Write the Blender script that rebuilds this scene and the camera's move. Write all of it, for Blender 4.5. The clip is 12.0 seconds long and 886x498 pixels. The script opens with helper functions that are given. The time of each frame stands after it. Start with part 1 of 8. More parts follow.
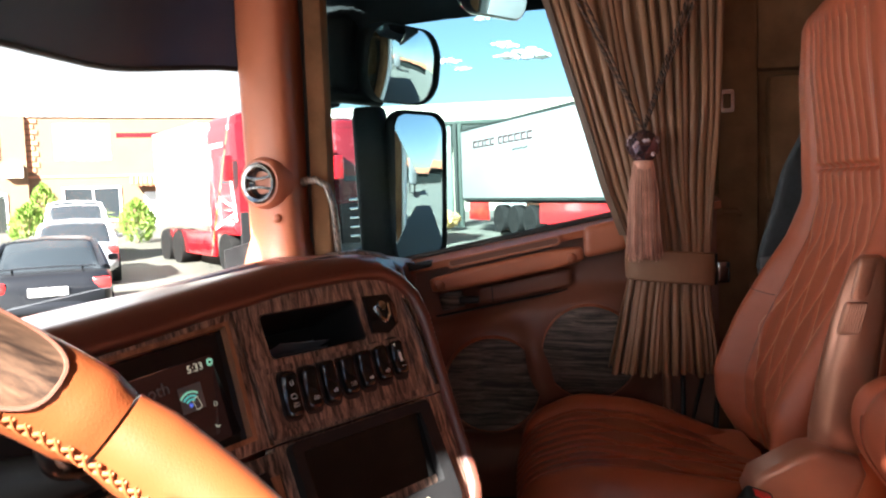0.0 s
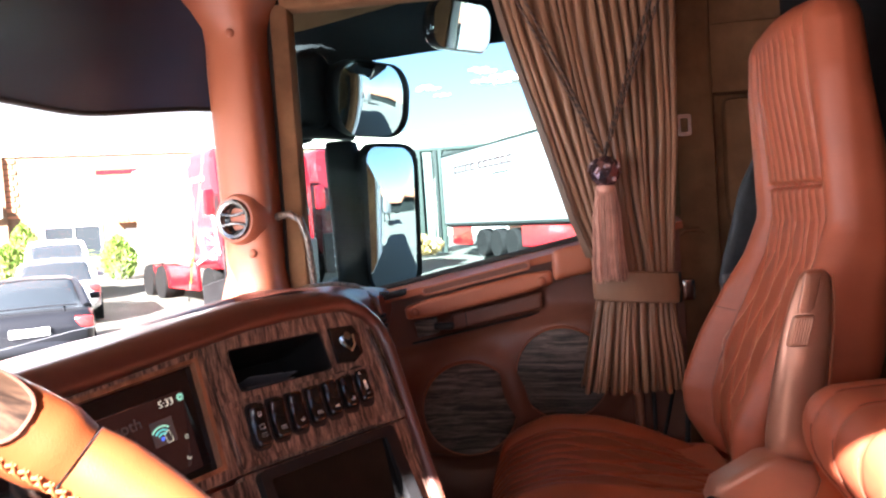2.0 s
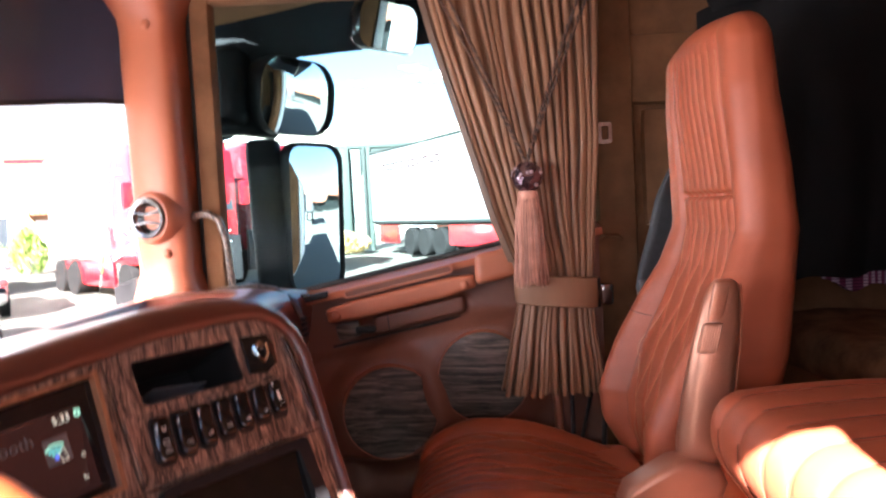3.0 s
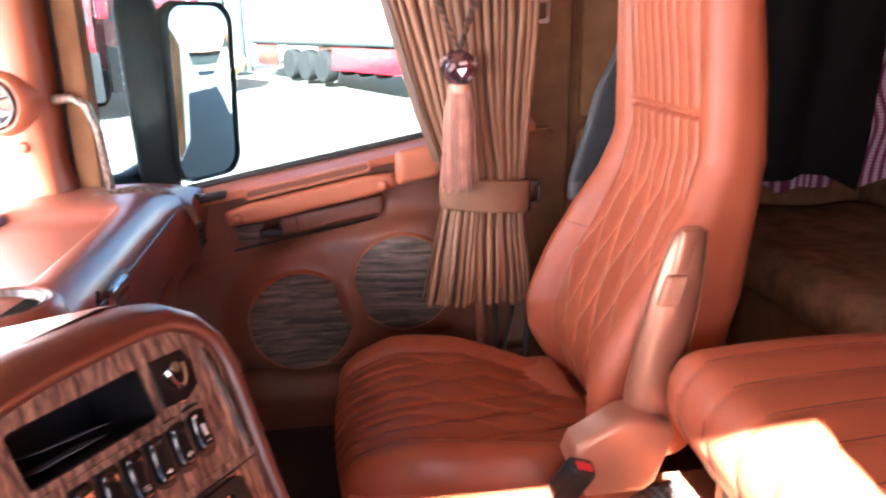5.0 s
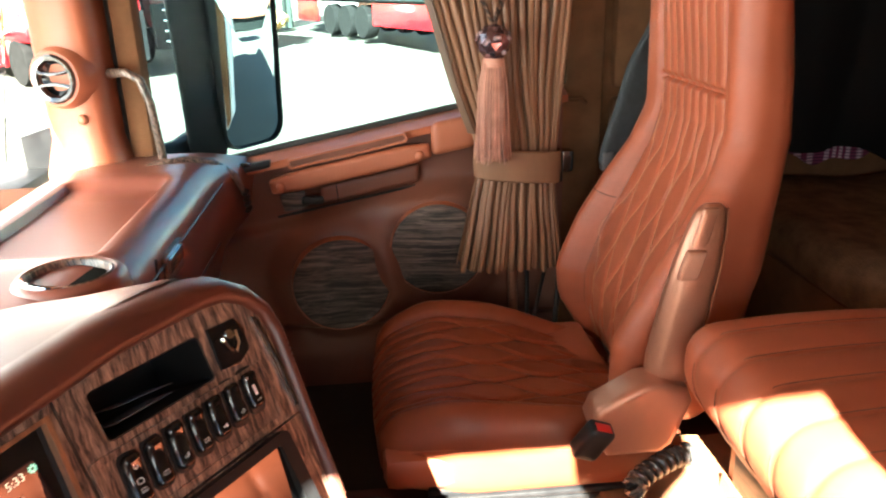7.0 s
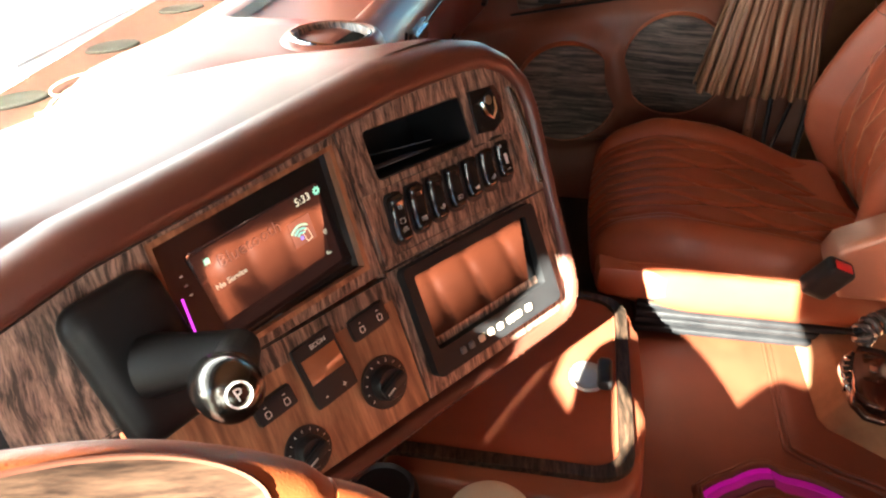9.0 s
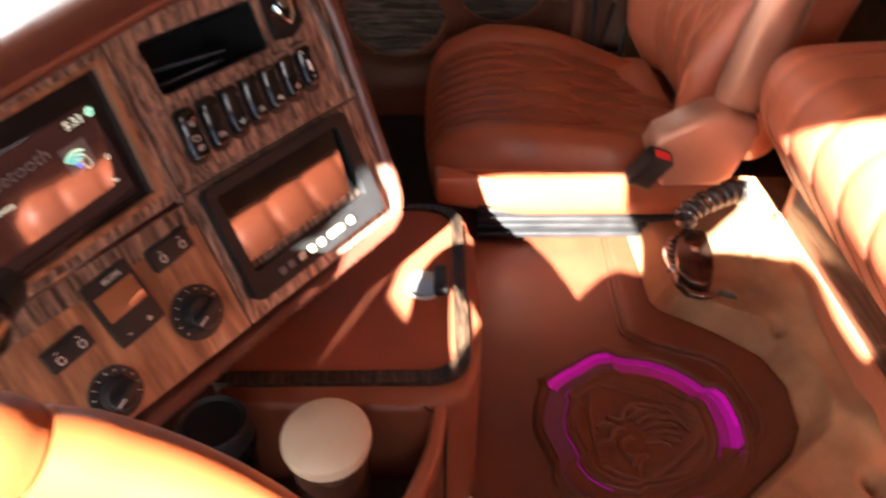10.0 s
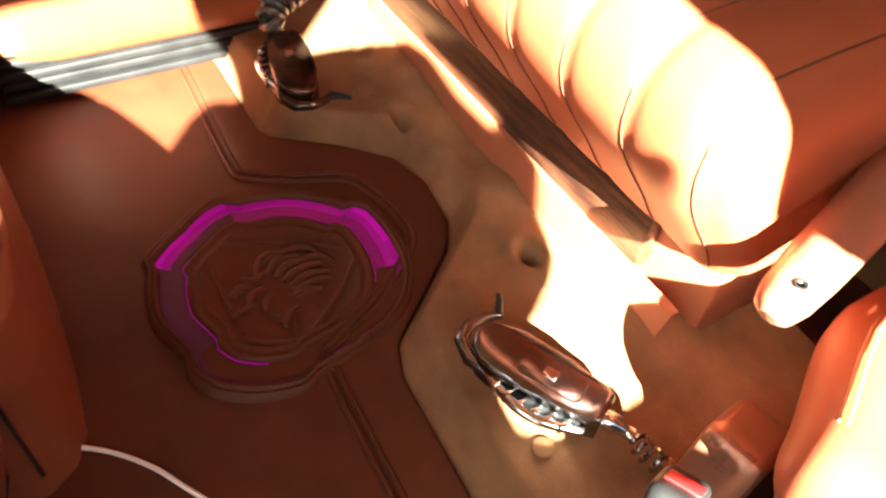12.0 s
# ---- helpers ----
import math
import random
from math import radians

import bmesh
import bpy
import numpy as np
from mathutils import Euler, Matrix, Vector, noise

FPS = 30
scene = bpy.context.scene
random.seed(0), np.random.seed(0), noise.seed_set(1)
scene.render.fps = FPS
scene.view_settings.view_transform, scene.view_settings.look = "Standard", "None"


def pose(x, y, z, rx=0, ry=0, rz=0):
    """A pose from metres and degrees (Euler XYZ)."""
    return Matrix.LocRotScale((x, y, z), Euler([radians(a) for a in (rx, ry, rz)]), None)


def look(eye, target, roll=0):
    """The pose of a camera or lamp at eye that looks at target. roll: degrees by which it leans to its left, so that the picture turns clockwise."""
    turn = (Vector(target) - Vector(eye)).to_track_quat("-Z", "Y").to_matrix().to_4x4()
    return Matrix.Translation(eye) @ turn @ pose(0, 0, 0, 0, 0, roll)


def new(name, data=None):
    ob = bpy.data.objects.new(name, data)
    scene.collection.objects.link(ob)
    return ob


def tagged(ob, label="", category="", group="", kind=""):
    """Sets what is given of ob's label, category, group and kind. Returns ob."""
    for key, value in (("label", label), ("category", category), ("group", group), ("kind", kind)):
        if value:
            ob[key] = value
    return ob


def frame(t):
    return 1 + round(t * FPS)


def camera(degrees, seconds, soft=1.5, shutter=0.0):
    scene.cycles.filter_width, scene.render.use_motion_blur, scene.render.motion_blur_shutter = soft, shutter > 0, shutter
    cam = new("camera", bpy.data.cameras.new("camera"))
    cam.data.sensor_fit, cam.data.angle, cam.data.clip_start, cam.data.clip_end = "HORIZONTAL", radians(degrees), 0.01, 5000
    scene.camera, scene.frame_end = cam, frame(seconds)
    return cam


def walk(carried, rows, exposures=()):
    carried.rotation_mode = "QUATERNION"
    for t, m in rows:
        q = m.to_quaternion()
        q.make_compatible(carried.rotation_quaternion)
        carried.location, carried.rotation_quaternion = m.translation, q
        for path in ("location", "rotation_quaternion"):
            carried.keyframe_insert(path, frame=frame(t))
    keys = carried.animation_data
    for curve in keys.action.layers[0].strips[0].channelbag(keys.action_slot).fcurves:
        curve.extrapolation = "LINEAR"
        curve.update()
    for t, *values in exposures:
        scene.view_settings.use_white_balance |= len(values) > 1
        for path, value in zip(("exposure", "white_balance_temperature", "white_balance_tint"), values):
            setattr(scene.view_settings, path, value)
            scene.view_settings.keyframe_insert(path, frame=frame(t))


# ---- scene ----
cam = camera(61.5, 12.0, soft=2.1, shutter=0.4)
PATH = [
    (0, (0.232, 0.376, 0.731), (2.21, 0.631, 0.575), -2.0),
    (0.5, (0.214, 0.369, 0.723), (2.195, 0.576, 0.542), -0.2),
    (1, (0.224, 0.342, 0.724), (2.217, 0.438, 0.592), -1.2),
    (1.5, (0.216, 0.329, 0.732), (2.208, 0.432, 0.586), -3.4),
    (1.8, (0.196, 0.336, 0.735), (2.183, 0.537, 0.628), -4.8),
    (2, (0.186, 0.336, 0.74), (2.172, 0.548, 0.65), -4.0),
    (2.2, (0.185, 0.337, 0.754), (2.182, 0.433, 0.714), -2.2),
    (2.5, (0.206, 0.325, 0.743), (2.205, 0.301, 0.66), -2.0),
    (2.8, (0.212, 0.345, 0.717), (2.207, 0.278, 0.600), 0.6),
    (3, (0.199, 0.324, 0.752), (2.196, 0.343, 0.645), -3.0),
    (3.2, (0.216, 0.281, 0.776), (2.213, 0.224, 0.688), -8.1),
    (4.8, (0.424, 0.372, 0.915), (2.325, 0.063, 0.378), -0.6),
    (5, (0.426, 0.402, 0.918), (2.32, 0.129, 0.336), -0.9),
    (5.2, (0.426, 0.440, 0.920), (2.327, 0.247, 0.328), -1.9),
    (5.5, (0.422, 0.483, 0.912), (2.323, 0.426, 0.292), -1.3),
    (5.8, (0.418, 0.443, 0.936), (2.312, 0.429, 0.296), -1.1),
    (6, (0.399, 0.421, 0.956), (2.303, 0.395, 0.346), -3.3),
    (6.5, (0.381, 0.4, 0.969), (2.262, 0.266, 0.303), -2.4),
    (6.7, (0.374, 0.39, 0.968), (2.241, 0.203, 0.277), -1.6),
    (8.3, (0.344, 0.463, 0.932), (2.144, 0.72, 0.099), -0.9),
    (8.5, (0.343, 0.466, 0.922), (2.091, 0.759, -0.006), -1.4),
    (9, (0.345, 0.471, 0.903), (1.999, 0.796, -0.174), -0.9),
    (9.5, (0.341, 0.451, 0.892), (1.983, 0.667, -0.23), -0.5),
    (10, (0.36, 0.413, 0.869), (1.937, 0.392, -0.36), 0.2),
    (10.5, (0.389, 0.371, 0.832), (1.828, 0.077, -0.525), 2.1),
    (11, (0.431, 0.348, 0.797), (1.703, -0.185, -0.651), 6.7),
    (11.5, (0.461, 0.307, 0.746), (1.673, -0.396, -0.681), 8.4),
    (12, (0.491, 0.301, 0.697), (1.581, -0.508, -0.772), 8.0),
]
walk(cam, [(t, look(eye, target, roll)) for t, eye, target, roll in PATH],
     exposures=[(0, 3.84, 6250, 8), (0.5, 3.88, 6200, 11), (1.5, 4.42, 6150, 17), (2.5, 4.56, 6150, 18), (3.0, 4.88, 6150, 19), (3.2, 4.95, 6150, 20), (4.8, 5.77, 6200, 27), (5.0, 5.75, 6200, 23), (5.5, 5.22, 6350, -2),
                (6.5, 5.12, 6450, -1), (8.5, 4.96, 6450, -3), (9.5, 5.12, 6450, 4), (10.5, 5.18, 6350, 9), (11.5, 5.08, 6450, 4), (12, 5.0, 6700, -4)])

# ---- light ----
SUN_AZ, SUN_EL = radians(-20.0), radians(33.0)
sun_way = Vector((math.cos(SUN_EL) * math.cos(SUN_AZ), math.cos(SUN_EL) * math.sin(SUN_AZ), -math.sin(SUN_EL)))
world = bpy.data.worlds.new("sky")
scene.world = world
world.use_nodes = True
wt = world.node_tree
sky = wt.nodes.new("ShaderNodeTexSky")
sky.sky_type, sky.sun_disc = "NISHITA", False
sky.sun_elevation = SUN_EL
sky.sun_rotation = math.atan2(-sun_way.x, -sun_way.y)
sky.air_density, sky.dust_density, sky.ozone_density = 1.1, 0.2, 2.0
wt.links.new(sky.outputs[0], wt.nodes["Background"].inputs[0])
wt.nodes["Background"].inputs[1].default_value = 0.0150
sun = new("sun", bpy.data.lights.new("sun", "SUN"))
sun.data.energy, sun.data.angle, sun.data.color = 5.0, radians(0.5), (1.0, 0.94, 0.85)
sun.matrix_world = look((-20, 10, 20), Vector((-20, 10, 20)) + sun_way)


def sky_lamp(name, at, to, w, h, watts, colour):
    """Area lamp added near an opening to stand in for sky light."""
    lamp = new(name, bpy.data.lights.new(name, "AREA"))
    lamp.data.shape, lamp.data.size, lamp.data.size_y = "RECTANGLE", w, h
    lamp.data.energy, lamp.data.color = watts, colour
    lamp.matrix_world = look(at, to)
    return lamp


sky_lamp("windscreen_sky", (0.98, 1.36, 0.69), (0.98, 0.2, 0.66), 1.8, 0.27, 0.56, (0.92, 0.96, 1.0))
# Fill lamp added inside the door to lighten the dashboard fascia.
sky_lamp("driver_side_fill", (-0.052, 0.48, 0.72), (1.5, 0.3, 0.50), 0.55, 0.28, 0.20, (1.0, 0.97, 0.93))

# ---- materials ----
def material(name, base, rough=0.5, metal=0.0, coat=0.0, spec=0.5):
    m = bpy.data.materials.new(name)
    m.use_nodes = True
    b = m.node_tree.nodes["Principled BSDF"]
    b.inputs["Base Color"].default_value = (*base, 1)
    b.inputs["Roughness"].default_value = rough
    b.inputs["Metallic"].default_value = metal
    b.inputs["Coat Weight"].default_value = coat
    b.inputs["Specular IOR Level"].default_value = spec
    return m


def surf(name, dark, light, rough=(0.4, 0.6), scale=6.0, fine=300.0, bump=0.15, dist=0.002, metal=0.0, stretch=(1, 1, 1), kind="noise", coat=0.0, spec=0.5, pieces=0.0, islands=False):
    """Two scales of variation: broad patches in colour and gloss, fine grain in relief."""
    m = material(name, light, 0.5, metal, coat, spec)
    nt = m.node_tree
    b = nt.nodes["Principled BSDF"]
    co = nt.nodes.new("ShaderNodeTexCoord")
    mp = nt.nodes.new("ShaderNodeMapping")
    mp.inputs["Scale"].default_value = stretch
    nt.links.new(co.outputs["Object"], mp.inputs[0])
    n1 = nt.nodes.new("ShaderNodeTexNoise")
    n1.inputs["Scale"].default_value, n1.inputs["Detail"].default_value, n1.inputs["Roughness"].default_value = scale, 6, 0.6
    nt.links.new(mp.outputs[0], n1.inputs["Vector"])
    ramp = nt.nodes.new("ShaderNodeValToRGB")
    ramp.color_ramp.elements[0].position, ramp.color_ramp.elements[1].position = 0.32, 0.68
    ramp.color_ramp.elements[0].color, ramp.color_ramp.elements[1].color = (*dark, 1), (*light, 1)
    nt.links.new(n1.outputs[0], ramp.inputs[0])
    last = ramp.outputs[0]
    if pieces:
        info = nt.nodes.new("ShaderNodeNewGeometry" if islands else "ShaderNodeObjectInfo")
        hsv = nt.nodes.new("ShaderNodeHueSaturation")
        mr0 = nt.nodes.new("ShaderNodeMapRange")
        mr0.inputs[3].default_value, mr0.inputs[4].default_value = 1 - pieces, 1 + pieces
        nt.links.new(info.outputs["Random Per Island" if islands else "Random"], mr0.inputs[0])
        nt.links.new(mr0.outputs[0], hsv.inputs["Value"])
        nt.links.new(last, hsv.inputs["Color"])
        last = hsv.outputs[0]
    nt.links.new(last, b.inputs["Base Color"])
    mr = nt.nodes.new("ShaderNodeMapRange")
    mr.inputs[1].default_value, mr.inputs[2].default_value = 0.3, 0.7
    mr.inputs[3].default_value, mr.inputs[4].default_value = rough
    nt.links.new(n1.outputs[0], mr.inputs[0])
    nt.links.new(mr.outputs[0], b.inputs["Roughness"])
    if kind == "voronoi":
        n2 = nt.nodes.new("ShaderNodeTexVoronoi")
        n2.feature = "DISTANCE_TO_EDGE"
    else:
        n2 = nt.nodes.new("ShaderNodeTexNoise")
        n2.inputs["Detail"].default_value = 4
    n2.inputs["Scale"].default_value = fine
    nt.links.new(mp.outputs[0], n2.inputs["Vector"])
    bp = nt.nodes.new("ShaderNodeBump")
    bp.inputs["Strength"].default_value, bp.inputs["Distance"].default_value = bump, dist
    nt.links.new(n2.outputs[0], bp.inputs["Height"])
    nt.links.new(bp.outputs[0], b.inputs["Normal"])
    return m


def grain(name, dark, light, fibre=(1, 0, 0), scale=1.0, rough=(0.32, 0.5), coat=0.15, along=0.09):
    """Streaky limed wood with long fibres along the direction fibre."""
    m = material(name, light, 0.4, 0, coat)
    nt = m.node_tree
    b = nt.nodes["Principled BSDF"]
    f = Vector(fibre).normalized()
    co = nt.nodes.new("ShaderNodeTexCoord")
    warp = nt.nodes.new("ShaderNodeTexNoise")
    warp.inputs["Scale"].default_value, warp.inputs["Detail"].default_value = 9 * scale, 3
    nt.links.new(co.outputs["Object"], warp.inputs["Vector"])
    bent = nt.nodes.new("ShaderNodeVectorMath")
    bent.operation = "MULTIPLY_ADD"
    bent.inputs[1].default_value = (0.016, 0.016, 0.016)
    nt.links.new(warp.outputs["Color"], bent.inputs[0])
    nt.links.new(co.outputs["Object"], bent.inputs[2])
    dot = nt.nodes.new("ShaderNodeVectorMath")
    dot.operation = "DOT_PRODUCT"
    dot.inputs[1].default_value = f
    nt.links.new(bent.outputs[0], dot.inputs[0])
    pull_in = nt.nodes.new("ShaderNodeVectorMath")
    pull_in.operation = "SCALE"
    pull_in.inputs[0].default_value = f * (-1.0 + along)
    nt.links.new(dot.outputs["Value"], pull_in.inputs["Scale"])
    squash = nt.nodes.new("ShaderNodeVectorMath")
    nt.links.new(bent.outputs[0], squash.inputs[0])
    nt.links.new(pull_in.outputs[0], squash.inputs[1])
    n1 = nt.nodes.new("ShaderNodeTexNoise")
    n1.inputs["Scale"].default_value, n1.inputs["Detail"].default_value, n1.inputs["Roughness"].default_value = 110 * scale, 7, 0.68
    nt.links.new(squash.outputs[0], n1.inputs["Vector"])
    ramp = nt.nodes.new("ShaderNodeValToRGB")
    e = ramp.color_ramp.elements
    e[0].position, e[1].position = 0.40, 0.66
    e[0].color, e[1].color = (*dark, 1), (*light, 1)
    mid = e.new(0.52)
    mid.color = (*[0.6 * a + 0.4 * c for a, c in zip(dark, light)], 1)
    nt.links.new(n1.outputs[0], ramp.inputs[0])
    nt.links.new(ramp.outputs[0], b.inputs["Base Color"])
    mr = nt.nodes.new("ShaderNodeMapRange")
    mr.inputs[3].default_value, mr.inputs[4].default_value = rough[1], rough[0]
    nt.links.new(n1.outputs[0], mr.inputs[0])
    nt.links.new(mr.outputs[0], b.inputs["Roughness"])
    bp = nt.nodes.new("ShaderNodeBump")
    bp.inputs["Strength"].default_value, bp.inputs["Distance"].default_value = 0.25, 0.001
    nt.links.new(n1.outputs[0], bp.inputs["Height"])
    nt.links.new(bp.outputs[0], b.inputs["Normal"])
    return m


def glow(name, colour, strength, rough=0.5):
    m = material(name, colour, rough)
    b = m.node_tree.nodes["Principled BSDF"]
    b.inputs["Emission Color"].default_value = (*colour, 1)
    b.inputs["Emission Strength"].default_value = strength
    return m


def plaid(name):
    m = material(name, (0.6, 0.5, 0.55), 0.85)
    nt = m.node_tree
    b = nt.nodes["Principled BSDF"]
    co = nt.nodes.new("ShaderNodeTexCoord")
    cols = []
    for ax, col in (("X", (0.25, 0.04, 0.12)), ("Z", (0.12, 0.03, 0.16))):
        w = nt.nodes.new("ShaderNodeTexWave")
        w.bands_direction = ax
        w.inputs["Scale"].default_value = 38
        nt.links.new(co.outputs["Object"], w.inputs["Vector"])
        r = nt.nodes.new("ShaderNodeValToRGB")
        r.color_ramp.elements[0].position, r.color_ramp.elements[1].position = 0.35, 0.6
        r.color_ramp.elements[0].color, r.color_ramp.elements[1].color = (*col, 1), (0.75, 0.62, 0.68, 1)
        nt.links.new(w.outputs[0], r.inputs[0])
        cols.append(r.outputs[0])
    mx = nt.nodes.new("ShaderNodeMix")
    mx.data_type = "RGBA"
    mx.blend_type = "MULTIPLY"
    mx.inputs[0].default_value = 0.85
    nt.links.new(cols[0], mx.inputs[6])
    nt.links.new(cols[1], mx.inputs[7])
    nt.links.new(mx.outputs[2], b.inputs["Base Color"])
    return m


LEATHER = surf("tan leather", (0.33, 0.098, 0.048), (0.38, 0.114, 0.056), (0.40, 0.46), 5, 800, 0.14, 0.0008, kind="voronoi")
LEATHER_DASH = surf("dash leather", (0.078, 0.019, 0.0120), (0.100, 0.026, 0.0160), (0.34, 0.42), 5, 700, 0.16, 0.001, kind="voronoi", spec=0.6, coat=0.35)
# Leather colour taken far down to stand in for shade on the strip.
STRIP_LEATHER = surf("strip leather darkened for shade", (0.013, 0.0050, 0.0031), (0.020, 0.0080, 0.0050), (0.8, 0.9), 14, 500, 0.2, 0.001, spec=0.03)
VENT_MATT = surf("matt black vent", (0.004, 0.004, 0.003), (0.008, 0.0075, 0.006), (0.85, 0.95), 20, 300, 0.2, 0.001, spec=0.03)
LEATHER_SHELF = surf("shelf leather", (0.165, 0.049, 0.032), (0.21, 0.063, 0.041), (0.28, 0.34), 5, 700, 0.12, 0.0008, kind="voronoi", spec=0.6)
LEATHER_DASH.node_tree.nodes["Principled BSDF"].inputs["Coat Roughness"].default_value = 0.42
LEATHER_SEAT = surf("seat leather", (0.30, 0.071, 0.033), (0.37, 0.090, 0.042), (0.40, 0.48), 7, 700, 0.15, 0.0008, kind="voronoi", spec=0.35)
# Quilting is somewhat darker leather; the rest of the drop stands in for shade.
LEATHER_CUSHION = surf("seat leather darkened for shade", (0.205, 0.049, 0.020), (0.265, 0.065, 0.027), (0.36, 0.46), 7, 700, 0.15, 0.0008, kind="voronoi", spec=0.4)
LEATHER_WHEEL = surf("wheel leather", (0.175, 0.041, 0.012), (0.215, 0.052, 0.016), (0.36, 0.44), 9, 500, 0.2, 0.0008, kind="voronoi", spec=0.35)
LEATHER_MAT = surf("floor leather", (0.072, 0.0190, 0.0088), (0.104, 0.0278, 0.0128), (0.48, 0.58), 9, 600, 0.15, 0.0008, kind="voronoi", spec=0.28)
PLASTIC = surf("brown soft plastic", (0.140, 0.048, 0.028), (0.178, 0.062, 0.036), (0.36, 0.48), 4, 500, 0.18, 0.001)
SUEDE = surf("tan suede", (0.165, 0.078, 0.039), (0.31, 0.158, 0.082), (0.85, 0.95), 8, 260, 0.3, 0.002, spec=0.15)
LINING = surf("brown suede lining", (0.14, 0.066, 0.032), (0.23, 0.112, 0.056), (0.85, 0.95), 9, 300, 0.2, 0.002, spec=0.15)
FUR = surf("brown blanket fur", (0.09, 0.043, 0.022), (0.22, 0.112, 0.060), (0.9, 1.0), 16, 240, 0.6, 0.006, spec=0.1)
CURTAIN = surf("bronze satin", (0.20, 0.098, 0.054), (0.27, 0.136, 0.076), (0.42, 0.55), 10, 700, 0.1, 0.0006, stretch=(1, 1, 0.2), spec=0.35)
CURTAIN_EDGE = surf("dark brown satin hem", (0.09, 0.048, 0.028), (0.13, 0.068, 0.04), (0.5, 0.6), 10, 700, 0.1, 0.0006)
FRINGE = surf("pink-brown fringe", (0.36, 0.165, 0.118), (0.54, 0.27, 0.20), (0.5, 0.7), 30, 900, 0.2, 0.0006, pieces=0.5, islands=True)
ROPE_DARK = surf("dark brown cord", (0.022, 0.010, 0.006), (0.050, 0.024, 0.015), (0.5, 0.7), 60, 600, 0.4, 0.001)
ROPE = surf("brown cord", (0.055, 0.024, 0.013), (0.20, 0.095, 0.055), (0.5, 0.7), 60, 600, 0.4, 0.001)
WOOD = grain("limed dark wood", (0.012, 0.009, 0.008), (0.31, 0.205, 0.155), (0.25, 0.36, 0.90), 1.9, coat=0.3, along=0.05)
WOOD_V = grain("limed dark wood upright", (0.030, 0.018, 0.014), (0.48, 0.31, 0.235), (0.33, 0.30, 0.90), 1.9)
WOOD_DOOR = grain("grey limed wood", (0.010, 0.008, 0.007), (0.20, 0.150, 0.120), (0.0, 1.0, 0.03), 1.0, (0.45, 0.65), 0.0, 0.022)
WOOD_STRIP = grain("red brown wood", (0.022, 0.008, 0.005), (0.13, 0.050, 0.027), (1.0, 0.0, 0.0), 1.0)
WOOD_RIM = grain("dark glossy wood", (0.008, 0.005, 0.003), (0.085, 0.048, 0.030), (1.0, 0.05, 0.0), 1.3, (0.5, 0.65), 0.0)
WOOD_RIM.node_tree.nodes["Principled BSDF"].inputs["Specular IOR Level"].default_value = 0.2
WOOD_PANEL = grain("tan walnut wood", (0.15, 0.064, 0.032), (0.42, 0.205, 0.108), (0.25, 0.36, 0.90), 0.7)
WOOD_WHEEL = grain("streaky wheel wood", (0.018, 0.010, 0.007), (0.24, 0.135, 0.085), (-0.62, 0.50, 0.58), 0.6)
BLACK = surf("black plastic", (0.008, 0.008, 0.009), (0.014, 0.014, 0.015), (0.36, 0.48), 20, 600, 0.08, 0.0006, spec=0.35)
GUN_STEEL = surf("polished gun steel", (0.20, 0.20, 0.21), (0.30, 0.30, 0.31), (0.12, 0.22), 25, 300, 0.04, 0.0006, metal=1.0)
GUN_DARK = material("dark brown chrome", (0.085, 0.045, 0.032), 0.16, 0.8)
LEVER_BLACK = surf("satin black plastic", (0.004, 0.004, 0.0045), (0.007, 0.007, 0.0075), (0.4, 0.5), 20, 600, 0.08, 0.0006, spec=0.25)
BLACK_GLOSS = material("gloss black", (0.008, 0.008, 0.009), 0.08, 0, 0.5)
HOSE = surf("smoked hose plastic", (0.045, 0.040, 0.038), (0.075, 0.068, 0.064), (0.2, 0.3), 30, 300, 0.05, 0.0006, coat=0.5)
BLACK_MATT = surf("matt black plastic", (0.010, 0.010, 0.011), (0.016, 0.016, 0.017), (0.5, 0.6), 20, 600, 0.08, 0.0006, spec=0.25)
RUBBER = surf("black rubber", (0.010, 0.010, 0.010), (0.022, 0.021, 0.020), (0.6, 0.8), 30, 400, 0.2, 0.001)
GREY = surf("grey plastic", (0.09, 0.09, 0.095), (0.13, 0.13, 0.135), (0.3, 0.45), 20, 500, 0.08, 0.0006)
CHROME = material("chrome", (0.78, 0.77, 0.76), 0.08, 1.0)
CHROME_DARK = surf("smoked chrome", (0.32, 0.29, 0.27), (0.5, 0.46, 0.43), (0.10, 0.22), 25, 300, 0.04, 0.0006, metal=1.0)
VENT_CHROME = surf("darkened chrome", (0.16, 0.15, 0.15), (0.26, 0.25, 0.25), (0.12, 0.25), 25, 300, 0.04, 0.0006, metal=1.0)
LEATHER_LID = surf("matt lid leather", (0.20, 0.055, 0.027), (0.27, 0.074, 0.037), (0.66, 0.76), 7, 600, 0.15, 0.0008, kind="voronoi", spec=0.15)
LEATHER_BIN = surf("bin leather", (0.17, 0.050, 0.025), (0.23, 0.068, 0.034), (0.34, 0.44), 6, 600, 0.15, 0.0008, kind="voronoi")
SATIN = surf("satin bronze metal paint", (0.40, 0.175, 0.110), (0.48, 0.215, 0.138), (0.26, 0.36), 6, 500, 0.08, 0.0006, metal=0.5)
THREAD = material("pale orange thread", (0.52, 0.22, 0.12), 0.6)
THREAD_TAN = material("tan thread", (0.36, 0.13, 0.065), 0.6)
THREAD_DARK = material("dark brown thread", (0.10, 0.03, 0.015), 0.7)
CREAM = surf("cream plastic", (0.50, 0.40, 0.29), (0.58, 0.47, 0.35), (0.4, 0.5), 12, 300, 0.06, 0.0006)
